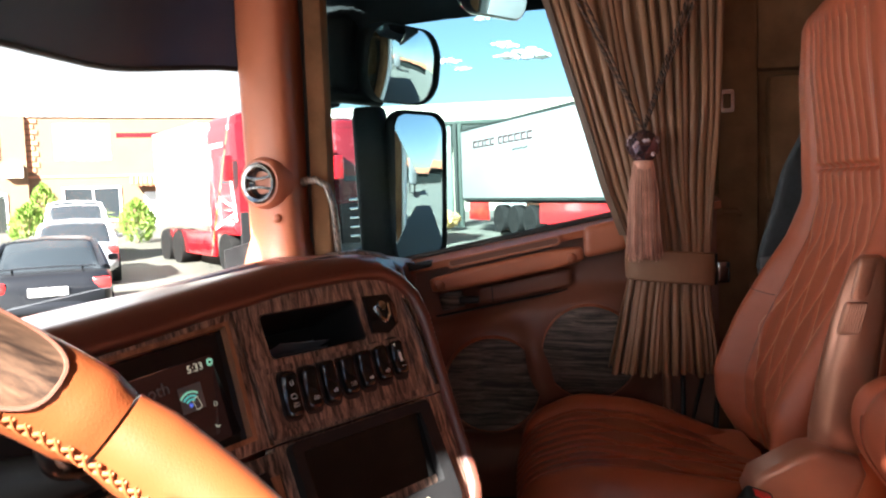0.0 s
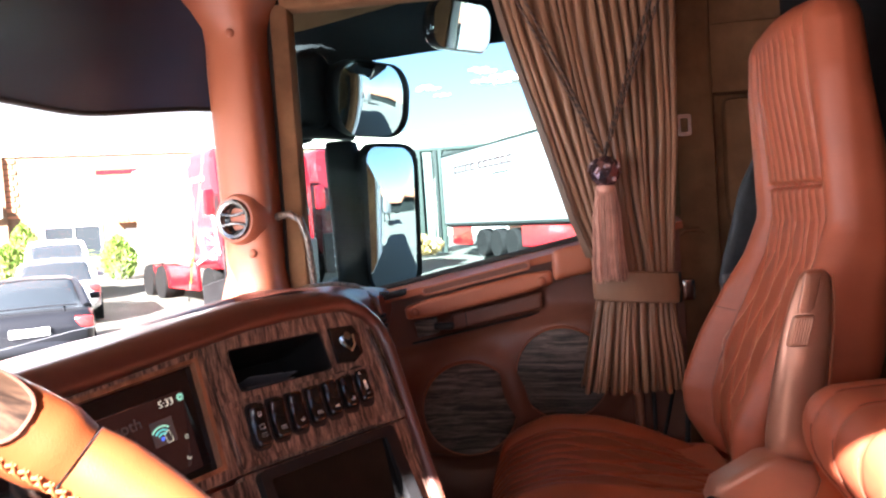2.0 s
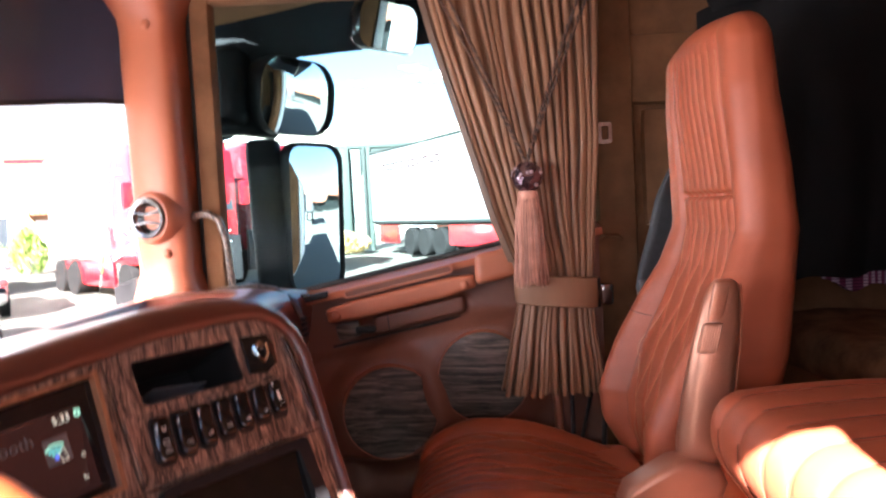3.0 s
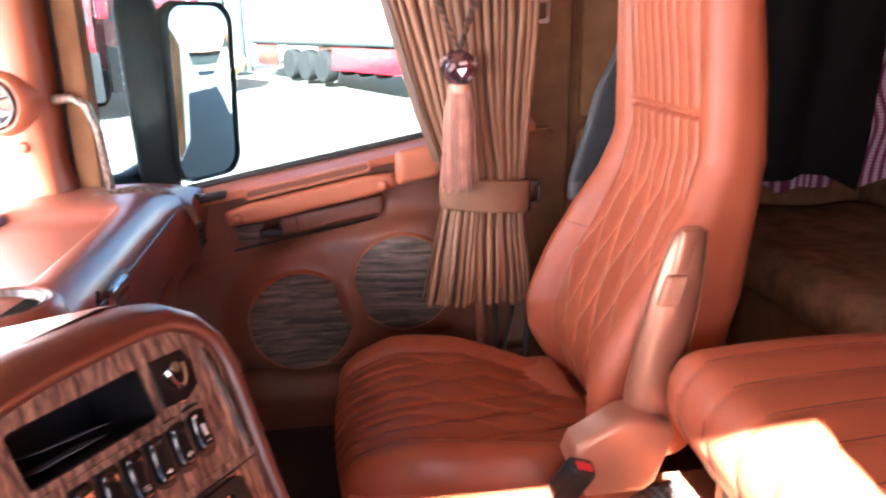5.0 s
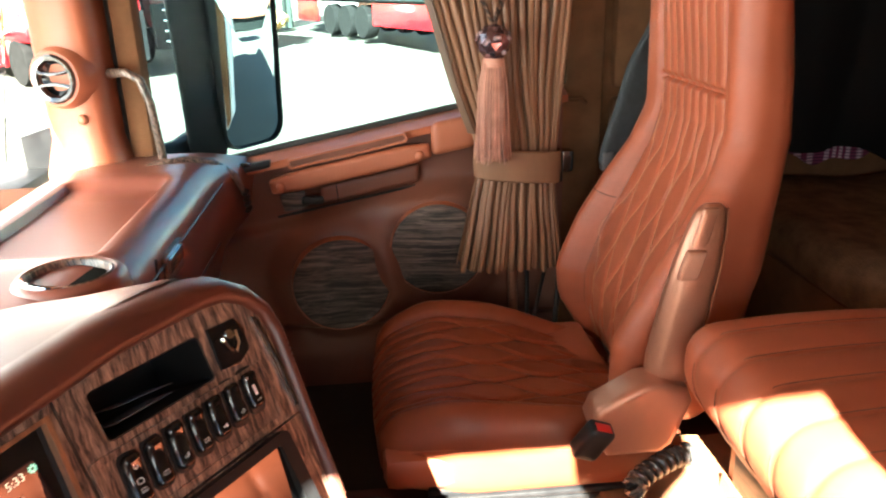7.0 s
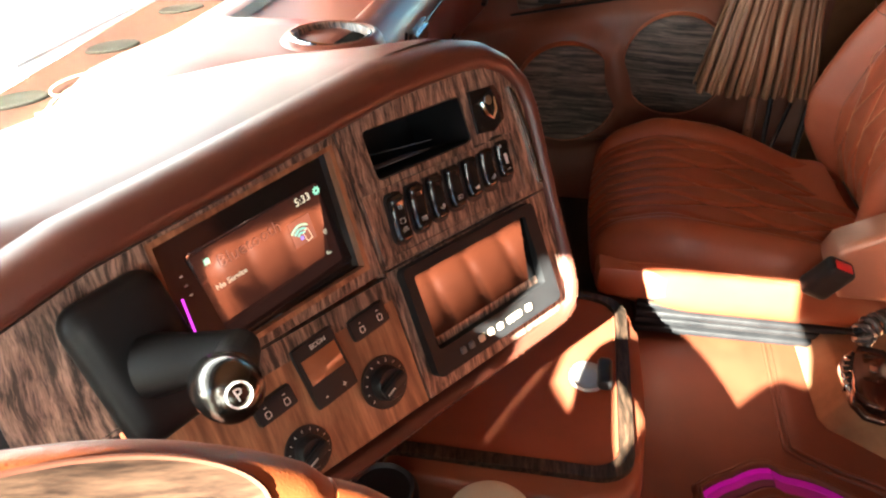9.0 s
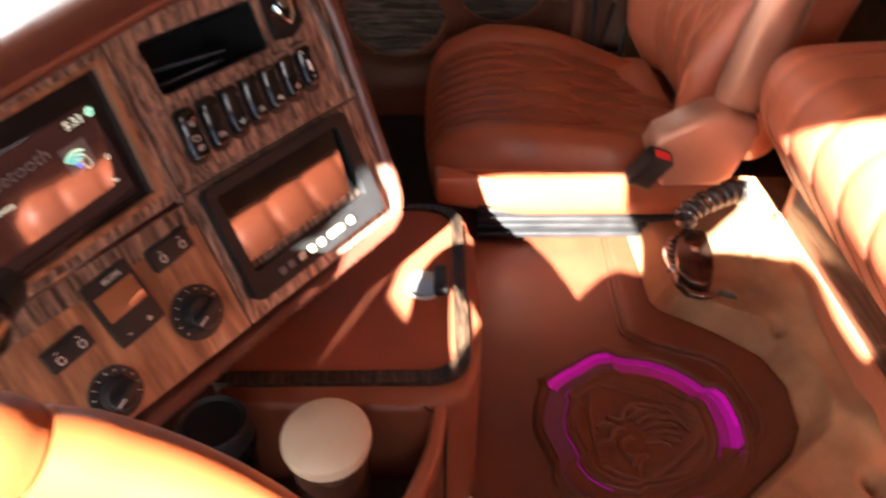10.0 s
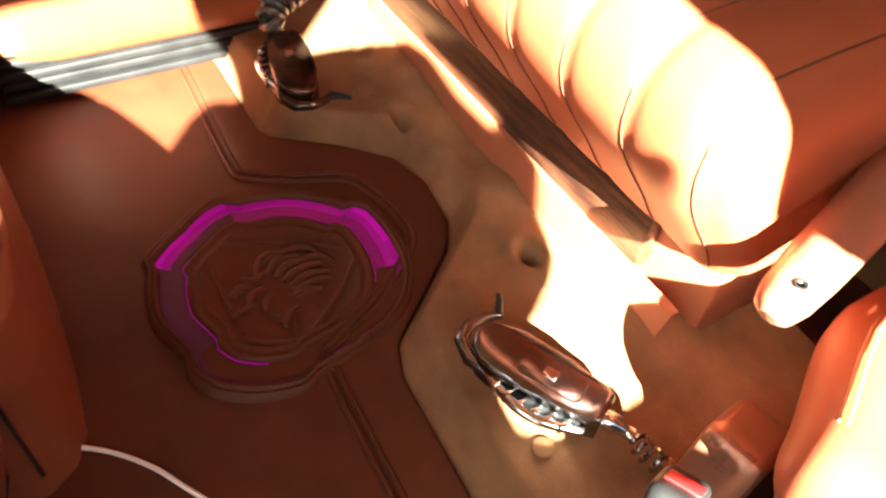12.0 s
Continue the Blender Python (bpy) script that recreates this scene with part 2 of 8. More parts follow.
WHITE_PLASTIC = material("white cable plastic", (0.8, 0.76, 0.76), 0.4)
RED_BUTTON = material("red button", (0.6, 0.02, 0.025), 0.3)
JACKET = surf("black jacket cloth", (0.003, 0.003, 0.0035), (0.007, 0.0065, 0.007), (0.75, 0.9), 12, 500, 0.3, 0.0015, spec=0.2)
PLAID = plaid("purple checked cotton")
BELT = surf("grey belt webbing", (0.035, 0.04, 0.045), (0.06, 0.066, 0.075), (0.7, 0.8), 40, 600, 0.2, 0.001)
SCREEN = material("black screen glass", (0.006, 0.005, 0.005), 0.06, 0, 0.6)
SCREEN_LIT = glow("lit screen", (0.030, 0.011, 0.009), 0.028)
SCREEN_LIT.node_tree.nodes["Principled BSDF"].inputs["Coat Weight"].default_value = 0.6
SCREEN_LIT.node_tree.nodes["Principled BSDF"].inputs["Roughness"].default_value = 0.08
UI_WHITE = glow("screen white", (0.85, 0.9, 0.7), 0.024, 0.08)
UI_GREEN = glow("screen pale green", (0.35, 0.85, 0.6), 0.036, 0.08)
UI_TEAL = glow("screen teal", (0.12, 0.55, 0.5), 0.0560, 0.08)
UI_BLUE = glow("screen blue", (0.08, 0.15, 0.7), 0.0616, 0.08)
UI_GREY = glow("screen grey", (0.075, 0.055, 0.052), 0.022, 0.08)
for m in (UI_WHITE, UI_GREEN, UI_TEAL, UI_BLUE, UI_GREY):
    m.node_tree.nodes["Principled BSDF"].inputs["Coat Weight"].default_value = 0.6
UI_PURPLE = glow("purple key light", (0.45, 0.03, 0.5), 0.0980)
ICON = material("white print", (0.72, 0.70, 0.68), 0.5)
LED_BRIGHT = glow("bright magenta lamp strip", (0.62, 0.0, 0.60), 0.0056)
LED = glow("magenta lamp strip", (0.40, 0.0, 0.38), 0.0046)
# Weaker glows that paint the lamp's falloff across the groove.
LED_DIM = glow("dim magenta groove glow", (0.26, 0.004, 0.20), 0.0026)
LED_FAINT = glow("faint magenta groove glow", (0.075, 0.008, 0.048), 0.0008)
GLASS = material("window glass", (1, 1, 1), 0.0)
GLASS.node_tree.nodes["Principled BSDF"].inputs["Transmission Weight"].default_value = 1.0
GLASS.node_tree.nodes["Principled BSDF"].inputs["IOR"].default_value = 1.07
GLASS_SIDE = GLASS.copy()
GLASS_SIDE.name = "teal window glass"
GLASS_SIDE.node_tree.nodes["Principled BSDF"].inputs["Base Color"].default_value = (0.60, 0.84, 0.87, 1)
MIRROR = material("mirror glass", (0.86, 0.90, 0.93), 0.02, 1.0)
FILM = material("black window film", (0.010, 0.010, 0.011), 0.6, 0, 0.0, 0.12)
CEILING = surf("suede headliner", (0.22, 0.10, 0.05), (0.30, 0.145, 0.075), (0.85, 0.95), 9, 300, 0.2, 0.002, spec=0.15)


# ---- mesh helpers ----
def group(name, label, category, at=(0, 0, 0), **more):
    ob = new(name)
    ob.location = at
    ob.empty_display_size = 0.05
    return tagged(ob, label, category, **more)


def finish(bm, mat, sharp=38):
    bmesh.ops.recalc_face_normals(bm, faces=bm.faces)
    me = bpy.data.meshes.new("mesh")
    bm.to_mesh(me)
    bm.free()
    me.materials.append(mat)
    me.polygons.foreach_set("use_smooth", [True] * len(me.polygons))
    if sharp:
        me.set_sharp_from_angle(angle=radians(sharp))
    return me


def part(name, bm, mat, parent=None, label="", sharp=38):
    """One mesh object under a thing or a part; the mesh is built in world metres."""
    me = finish(bm, mat, sharp)
    ob = new(name, me)
    me.name = name
    if parent is not None:
        ob.parent = parent
        if parent.type == "EMPTY":
            ob.matrix_parent_inverse = Matrix.Translation(-parent.location)
    return tagged(ob, label)


def solid(name, bm, mat, label="", category="", sharp=38, **more):
    return tagged(part(name, bm, mat, None, "", sharp), label, category, **more)


def box(bm, c, s, bevel=0.0, m=None, seg=2):
    r = bmesh.ops.create_cube(bm, size=1.0)
    vs = r["verts"]
    for v in vs:
        v.co = Vector((v.co.x * s[0], v.co.y * s[1], v.co.z * s[2])) + Vector(c)
    if bevel:
        es = list({e for v in vs for e in v.link_edges})
        out = bmesh.ops.bevel(bm, geom=es, offset=bevel, segments=seg, affect="EDGES", profile=0.5)
        vs = list({v for f in out["faces"] for v in f.verts} | {v for v in vs if v.is_valid})
    if m is not None:
        for v in vs:
            v.co = m @ v.co
    return bm


def frames(pts, closed=False):
    pts = [Vector(p) for p in pts]
    n = len(pts)
    out, nrm = [], None
    for i, p in enumerate(pts):
        a = pts[(i - 1) % n] if closed or i > 0 else p
        b = pts[(i + 1) % n] if closed or i < n - 1 else p
        t = (b - a).normalized()
        if nrm is None:
            nrm = t.orthogonal().normalized()
        nrm = (nrm - t * nrm.dot(t)).normalized()
        out.append((p, nrm.copy(), t.cross(nrm)))
    return out


def tube(bm, pts, r, n=8, closed=False, caps=True, flat=1.0):
    rings = []
    fr = frames(pts, closed)
    for i, (p, a, b) in enumerate(fr):
        rr = r[i] if isinstance(r, (list, tuple)) else r
        rings.append([bm.verts.new(p + rr * (math.cos(k * math.tau / n) * a + flat * math.sin(k * math.tau / n) * b)) for k in range(n)])
    m = len(rings)
    for i in range(m if closed else m - 1):
        q, s = rings[i], rings[(i + 1) % m]
        for k in range(n):
            bm.faces.new((q[k], q[(k + 1) % n], s[(k + 1) % n], s[k]))
    if caps and not closed:
        bm.faces.new(rings[0][::-1])
        bm.faces.new(rings[-1])
    return bm


def cyl(bm, a, b, r, r2=None, n=20):
    return tube(bm, [a, b], [r, r if r2 is None else r2], n)


def lathe(bm, prof, m=None, n=32, closed=False):
    """Turn a profile of (radius, height) round the local z axis."""
    m = m or Matrix()
    rings = []
    for r, h in prof:
        rings.append([bm.verts.new(m @ Vector((r * math.cos(k * math.tau / n), r * math.sin(k * math.tau / n), h))) for k in range(n)])
    for q, s in zip(rings, rings[1:] + ([rings[0]] if closed else [])):
        for k in range(n):
            bm.faces.new((q[k], q[(k + 1) % n], s[(k + 1) % n], s[k]))
    if not closed:
        bm.faces.new(rings[0][::-1])
        bm.faces.new(rings[-1])
    return bm


def sheet(bm, f, nu, nv, closed_u=False):
    vs = [[bm.verts.new(f(i / nu, j / nv)) for j in range(nv + 1)] for i in range(nu if closed_u else nu + 1)]
    m = len(vs)
    for i in range(m if closed_u else m - 1):
        for j in range(nv):
            bm.faces.new((vs[i][j], vs[(i + 1) % m][j], vs[(i + 1) % m][j + 1], vs[i][j + 1]))
    return vs


def slab(bm, f, nu, nv, th):
    """A sheet with thickness th along its normal, edges closed."""
    eps = 1e-3

    def back(u, v):
        p = f(u, v)
        du = f(min(u + eps, 1), v) - f(max(u - eps, 0), v)
        dv = f(u, min(v + eps, 1)) - f(u, max(v - eps, 0))
        return p - du.cross(dv).normalized() * th
    a, b = sheet(bm, f, nu, nv), sheet(bm, back, nu, nv)
    for q, s in (([r[0] for r in a], [r[0] for r in b]), ([r[-1] for r in a], [r[-1] for r in b]), (a[0], b[0]), (a[-1], b[-1])):
        for k in range(len(q) - 1):
            bm.faces.new((q[k], q[k + 1], s[k + 1], s[k]))
    return bm


def prism(bm, poly, m, depth, bevel=0.0, seg=2):
    """A flat outline (local x, y), raised by depth along local z."""
    lo = [bm.verts.new((x, y, 0)) for x, y in poly]
    hi = [bm.verts.new((x, y, depth)) for x, y in poly]
    n = len(poly)
    bm.faces.new(lo[::-1])
    top = bm.faces.new(hi)
    for k in range(n):
        bm.faces.new((lo[k], lo[(k + 1) % n], hi[(k + 1) % n], hi[k]))
    vs = lo + hi
    if bevel:
        out = bmesh.ops.bevel(bm, geom=list(top.edges), offset=bevel, segments=seg, affect="EDGES", profile=0.5)
        vs = list({v for f in out["faces"] for v in f.verts} | {v for v in vs if v.is_valid})
    for v in vs:
        v.co = m @ v.co
    return bm


def ring(bm, outer, inner, m, depth, z0=0.0):
    """A frame between two outlines with the same number of points."""
    n = len(outer)
    a = [[bm.verts.new(m @ Vector((x, y, z))) for x, y in o] for o, z in ((outer, z0), (outer, depth), (inner, depth), (inner, z0))]
    for q, s in zip(a, a[1:] + a[:1]):
        for k in range(n):
            bm.faces.new((q[k], q[(k + 1) % n], s[(k + 1) % n], s[k]))
    return bm


def rrect(x0, y0, x1, y1, r, n=5):
    """Outline of a rectangle with rounded corners; r: one radius, or four from bottom left, counter-clockwise."""
    rs = r if isinstance(r, (list, tuple)) else (r,) * 4
    out = []
    for k, (cx, cy, sx, sy) in enumerate(((x0, y0, 1, 1), (x1, y0, -1, 1), (x1, y1, -1, -1), (x0, y1, 1, -1))):
        q = rs[k]
        for i in range(n + 1):
            a = math.pi + k * math.pi / 2 + i / n * math.pi / 2
            out.append((cx + sx * q + q * math.cos(a), cy + sy * q + q * math.sin(a)))
    return out


def padbox(bm, half, r, seg, shape=lambda p: p):
    """A rounded block on an even grid; shape() moves its points to their places in the world."""
    h = Vector(half)
    inner = Vector([max(a - r, 1e-4) for a in half])
    cache = {}

    def vert(p):
        key = tuple(round(a, 6) for a in p)
        if key not in cache:
            c = Vector([max(-i, min(i, a)) for a, i in zip(p, inner)])
            d = p - c
            q = c + d.normalized() * r if d.length > 1e-9 else p
            cache[key] = bm.verts.new(shape(q))
        return cache[key]
    for ax in range(3):
        u, v = (ax + 1) % 3, (ax + 2) % 3
        for sgn in (-1, 1):
            def at(i, j):
                p = Vector((0, 0, 0))
                p[ax] = sgn * h[ax]
                p[u] = -h[u] + 2 * h[u] * i / seg[u]
                p[v] = -h[v] + 2 * h[v] * j / seg[v]
                return vert(p)
            for i in range(seg[u]):
                for j in range(seg[v]):
                    q = [at(i, j), at(i + 1, j), at(i + 1, j + 1), at(i, j + 1)]
                    if len(set(q)) == 4:
                        bm.faces.new(q if sgn > 0 else q[::-1])
    return bm


def ball(bm, c, r, m=None, seg=16):
    out = bmesh.ops.create_uvsphere(bm, u_segments=seg, v_segments=seg // 2, radius=1.0)
    rr = r if isinstance(r, (list, tuple)) else (r, r, r)
    for v in out["verts"]:
        v.co = Vector((v.co.x * rr[0], v.co.y * rr[1], v.co.z * rr[2]))
        v.co = (m @ v.co if m else v.co) + Vector(c)
    return bm


def B():
    return bmesh.new()


def mix(a, b, t):
    return a + (b - a) * t


def step(a, b, x):
    t = max(0.0, min(1.0, (x - a) / (b - a)))
    return t * t * (3 - 2 * t)


def line(table, x):
    """Straight lines through a few (x, y) pairs."""
    for (x0, y0), (x1, y1) in zip(table, table[1:]):
        if x <= x1:
            return y0 + (y1 - y0) * max(0.0, (x - x0)) / (x1 - x0)
    return table[-1][1]


def text(name, body, size, m, mat, parent, label="", depth=0.0003):
    cu = bpy.data.curves.new("text", "FONT")
    cu.body, cu.size, cu.extrude, cu.resolution_u = body, size, depth, 2
    cu.align_x = cu.align_y = "CENTER"
    tmp = new("tmp", cu)
    me = bpy.data.meshes.new_from_object(tmp.evaluated_get(bpy.context.evaluated_depsgraph_get()))
    bpy.data.objects.remove(tmp)
    me.transform(m)
    me.materials.clear()
    me.materials.append(mat)
    me.name = name
    ob = new(name, me)
    ob.parent = parent
    if parent.type == "EMPTY":
        ob.matrix_parent_inverse = Matrix.Translation(-parent.location)
    return tagged(ob, label)


# ---- the cab: floor, walls, roof ----
bm = B()
box(bm, (1.04, 0.13, -0.06), (1.16, 2.64, 0.12), 0.01)
box(bm, (2.02, 0.13, -0.22), (0.80, 2.64, 0.12))
box(bm, (0.13, 0.13, -0.22), (0.66, 2.64, 0.12))
solid("floor", bm, LEATHER_MAT, "brown leather cab floor over the engine tunnel", "floor", kind="structure")

# Black mat added because the footwell reads darker than the bare floor.
bm = B()
slab(bm, lambda u, v: Vector((mix(1.66, 2.27, u), mix(0.02, 1.02, v), -0.148 + 0.10 * step(0.72, 1.0, v) + 0.006 * step(0.04, 0.0, min(u, 1 - u)))), 40, 40, -0.008)
fmat = solid("rubber_mat", bm, RUBBER, "black ridged mat added to darken the passenger footwell", "floor mat")
for k in range(7):
    bm = B()
    box(bm, (mix(1.74, 2.19, k / 6), 0.38, -0.1465), (0.022, 0.62, 0.004), 0.0015)
    part("ridge", bm, RUBBER, fmat)
bm = B()
box(bm, (1.1, -1.16, 0.7), (2.7, 0.08, 1.9), 0.01)
solid("wall_back", bm, FUR, "brown furry rear wall behind the bunk", "wall", kind="structure")
bm = B()
box(bm, (2.40, -0.58, 0.65), (0.07, 1.08, 1.8), 0.012)
box(bm, (2.345, -0.15, 0.65), (0.05, 0.13, 1.75), 0.018)
solid("wall_passenger_side", bm, LINING, "brown suede lined side wall and door pillar", "wall", kind="structure")
for k, (yy, zz, sy, sz) in enumerate(((-0.33, 1.12, 0.26, 0.20), (-0.35, 0.84, 0.22, 0.34), (-0.36, 0.50, 0.24, 0.30))):
    bm = B()
    padbox(bm, (0.025, sy / 2, sz / 2), 0.02, (2, 8, 8), lambda p: Vector((2.355, yy, zz)) + p)
    solid("padded_panel", bm, LINING, "padded brown suede panel on the side wall", "wall panel", group="padded side panels", kind="structure")
bm = B()
box(bm, (-0.16, -0.625, 0.65), (0.07, 1.03, 1.8), 0.012)
solid("wall_driver_side", bm, LINING, "brown suede lined driver side wall", "wall", kind="structure")
bm = B()
slab(bm, lambda u, v: Vector((mix(-0.3, 2.5, u), mix(-1.2, 1.32, v), 1.46 - 0.10 * step(0.55, 1.0, v) - 0.04 * step(0.9, 1, u) * step(0.5, 1, v))), 14, 14, -0.05)
solid("ceiling", bm, CEILING, "tan suede roof lining", "ceiling", kind="structure")


def sill(y):
    return 0.526 + (0.80 - y) * 0.19


# ---- floor mat with the lit badge ----
mat_thing = group("floor_mat", "brown leather floor mat with an embossed badge lit magenta", "floor mat", (1.04, 0.2, 0))
bm = B()
rim = [(1.60, 0.085), (1.421, 0.092), (1.262, 0.098), (1.235, 0.090), (1.205, 0.035), (1.175, -0.03), (1.12, -0.055), (1.05, -0.06), (1.01, -0.035), (0.965, 0.03), (0.93, 0.098), (0.905, 0.115), (0.745, 0.121), (0.63, 0.121)]
FRONT = [(.62, .06), (.71, .062), (.86, .055), (.90, .040), (.955, -.03), (1.0, -.085), (1.045, -.112), (1.12, -.122), (1.18, -.105), (1.235, -.05), (1.29, .03), (1.315, .042), (1.605, .04)]


def rim_y(x):
    return line([(a, b) for a, b in rim[::-1]], x)


def mat_top(u, v):
    x = mix(0.625, 1.60, u)
    y = mix(0.95, line(FRONT, x) + 0.004, v)
    d = y - rim_y(x)
    z = 0.006 + 0.004 * step(0.006, -0.012, d)
    z += 0.0012 * noise.noise(Vector((x * 9, y * 9, 0)))
    return Vector((x, y, z))


vs = sheet(bm, mat_top, 120, 150)
part("mat", bm, LEATHER_MAT, mat_thing)


def rounded(pts, n=8):
    """A smooth line through the points."""
    out = []
    for k in range(len(pts) - 1):
        p0, p1, p2, p3 = [Vector(pts[max(0, min(len(pts) - 1, k + j))]) for j in (-1, 0, 1, 2)]
        out += [0.5 * (2 * p1 + (p2 - p0) * t + (2 * p0 - 5 * p1 + 4 * p2 - p3) * t * t + (3 * p1 - p0 - 3 * p2 + p3) * t ** 3) for t in [i / n for i in range(n)]]
    return out + [Vector(pts[-1])]


seam = rounded([(x, y, 0) for x, y in rim])
for off, r_ in ((0.009, 0.0042), (-0.001, 0.0030)):
    bm = B()
    path = []
    for k in range(1, len(seam) - 1):
        t = (seam[k + 1] - seam[k - 1]).normalized()
        o = Vector((t.y, -t.x, 0))
        path.append(seam[k] + o * off + Vector((0, 0, 0.0068 if off > 0 else 0.0088)))
    tube(bm, path, r_, 8, flat=1.0)
    part("seam_rib", bm, LEATHER_MAT, mat_thing, "raised leather seam")
EM = Matrix(((-0.44, 0.90, 0, 1.035), (-0.90, -0.44, 0, 0.110), (0, 0, 1, 0.0), (0, 0, 0, 1)))
# radius of the crown-shaped badge by direction, in degrees
CROWN = [(0, .132), (10, .134), (24, .136), (40, .141), (54, .150), (60, .147), (64, .134), (80, .137), (100, .142), (118, .146), (122, .149), (127, .162), (134, .163), (150, .157), (164, .162), (171, .165), (176, .154), (190, .151), (205, .149), (218, .142), (227, .142), (233, .153), (245, .156), (258, .151), (270, .144), (279, .139), (285, .126), (298, .120), (315, .119), (332, .125), (346, .130), (360, .132)]
CORE = Vector((-0.014, -0.012))


def crown(a, k=1.0):
    """A point of the badge's outline, drawn in towards its core by the factor k."""
    r = line(CROWN, math.degrees(a) % 360)
    return CORE + (Vector((r * math.cos(a), r * math.sin(a))) - CORE) * k


def crown_ring(bm, prof, n=240, a0=0.0, a1=360.0):
    """A band of (factor, height) rows carried round the badge."""
    full = a1 - a0 >= 360
    rows = []
    for k in range(n if full else n + 1):
        a = radians(a0 + (a1 - a0) * k / n)
        rows.append([bm.verts.new(EM @ Vector((*crown(a, q), z))) for q, z in prof])
    m, p = len(rows), len(prof)
    for i in range(m if full else m - 1):
        q, s = rows[i], rows[(i + 1) % m]
        for k in range(p - 1):
            bm.faces.new((q[k], q[k + 1], s[k + 1], s[k]))
    return bm


badge = part("badge", crown_ring(B(), [(0.755, 0.004), (0.752, 0.0125), (0.738, 0.0150), (0.715, 0.0152), (0.700, 0.0130), (0.660, 0.0125), (0.645, 0.0150), (0.625, 0.0152), (0.612, 0.0128), (0.30, 0.0132), (0.004, 0.0135)]), LEATHER_MAT, mat_thing, "embossed leather badge", sharp=60)
part("badge_edge", crown_ring(B(), [(0.985, 0.004), (0.990, 0.0165), (1.005, 0.0185), (1.022, 0.0180), (1.036, 0.0145), (1.050, 0.0160), (1.066, 0.0155), (1.09, 0.0085), (1.11, 0.004)]), LEATHER_MAT, mat_thing, sharp=60)
part("groove", crown_ring(B(), [(0.750, 0.0083), (0.990, 0.0083)]), LEATHER_MAT, mat_thing)
part("lamp_line", crown_ring(B(), [(0.757, 0.0086), (0.757, 0.0108), (0.768, 0.0108), (0.768, 0.0086)], 200, 165, 262), LED, mat_thing, "thin magenta lamp line")
part("lamp_line", crown_ring(B(), [(0.757, 0.0086), (0.757, 0.0108), (0.768, 0.0108), (0.768, 0.0086)], 120, 0, 62), LED, mat_thing, "thin magenta lamp line")
# Graded glowing bands stand in for lamp light spreading over the groove floor.
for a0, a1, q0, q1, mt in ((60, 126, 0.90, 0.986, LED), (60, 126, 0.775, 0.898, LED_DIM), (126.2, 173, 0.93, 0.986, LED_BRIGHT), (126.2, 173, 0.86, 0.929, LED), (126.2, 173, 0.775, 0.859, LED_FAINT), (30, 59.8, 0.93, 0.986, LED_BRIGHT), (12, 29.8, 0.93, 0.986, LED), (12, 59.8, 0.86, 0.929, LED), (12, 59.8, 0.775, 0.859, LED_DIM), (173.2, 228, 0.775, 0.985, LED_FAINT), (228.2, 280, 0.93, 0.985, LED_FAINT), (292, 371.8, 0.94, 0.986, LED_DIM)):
    part("glow_band", crown_ring(B(), [(q0, 0.0086), (q0 + 0.004, 0.0098), (q1 - 0.004, 0.0098), (q1, 0.0086)], 90, a0, a1), mt, mat_thing, "glowing band standing in for lamp light on the groove")
# winged beast in low relief: neck, mane curls, beak and claws
for k, (x0, y0, x1, y1, bend, w) in enumerate(((-0.040, 0.002, -0.010, 0.042, 0.014, .0050), (-0.028, 0.004, 0.006, 0.036, 0.010, .0050), (-0.018, 0.000, 0.020, 0.030, 0.009, .0046), (-0.008, -0.006, 0.034, 0.024, 0.008, .0046), (0.0, -0.012, 0.044, 0.012, 0.007, .0044), (0.004, -0.020, 0.046, 0.000, 0.006, .0042), (0.002, -0.028, 0.034, -0.014, 0.005, .0040), (-0.012, 0.040, 0.030, 0.040, 0.010, .0040), (0.010, 0.032, 0.052, 0.022, 0.008, .0040), (-0.060, -0.002, -0.034, 0.006, -0.008, .0048), (-0.066, -0.030, -0.040, -0.016, 0.008, .0046), (-0.062, -0.060, -0.038, -0.040, 0.002, .0040), (-0.044, -0.044, -0.030, -0.014, 0.008, .0044), (-0.026, -0.050, -0.016, -0.022, 0.006, .0044), (-0.022, -0.054, 0.002, -0.050, -0.006, .0040), (-0.002, -0.070, 0.010, -0.042, 0.006, .0040), (-0.034, 0.020, -0.018, 0.030, 0.004, .0040))):
    bm = B()
    a_, b_ = Vector((x0, y0)), Vector((x1, y1))
    side_ = Vector((-(b_ - a_).y, (b_ - a_).x)).normalized()
    pts = [a_.lerp(b_, s) + side_ * bend * math.sin(s * math.pi) for s in [i / 8 for i in range(9)]]
    tube(bm, [EM @ Vector((*p, 0.0148)) for p in pts], [w * (0.45 + 0.75 * math.sin(math.pi * (0.12 + 0.80 * i / 8))) for i in range(9)], 8)
    part("relief_curl", bm, LEATHER_MAT, badge)
bm = B()
for sx in (-1, 1):
    tube(bm, [EM @ Vector((-0.012 + sx * a, b, 0.0126)) for a, b in ((0.084, 0.030), (0.074, -0.005), (0.055, -0.045), (0.036, -0.078))], 0.0030, 8)
tube(bm, [EM @ Vector((-0.012 + a, b, 0.0126)) for a, b in ((-0.080, 0.052), (-0.03, 0.060), (0.03, 0.060), (0.078, 0.048))], 0.0030, 8)
tube(bm, [EM @ Vector((-0.016 + a, b, 0.0126)) for a, b in ((-0.026, -0.086), (0.0, -0.089), (0.026, -0.086))], 0.0030, 8)
part("shield_line", bm, LEATHER_MAT, badge)

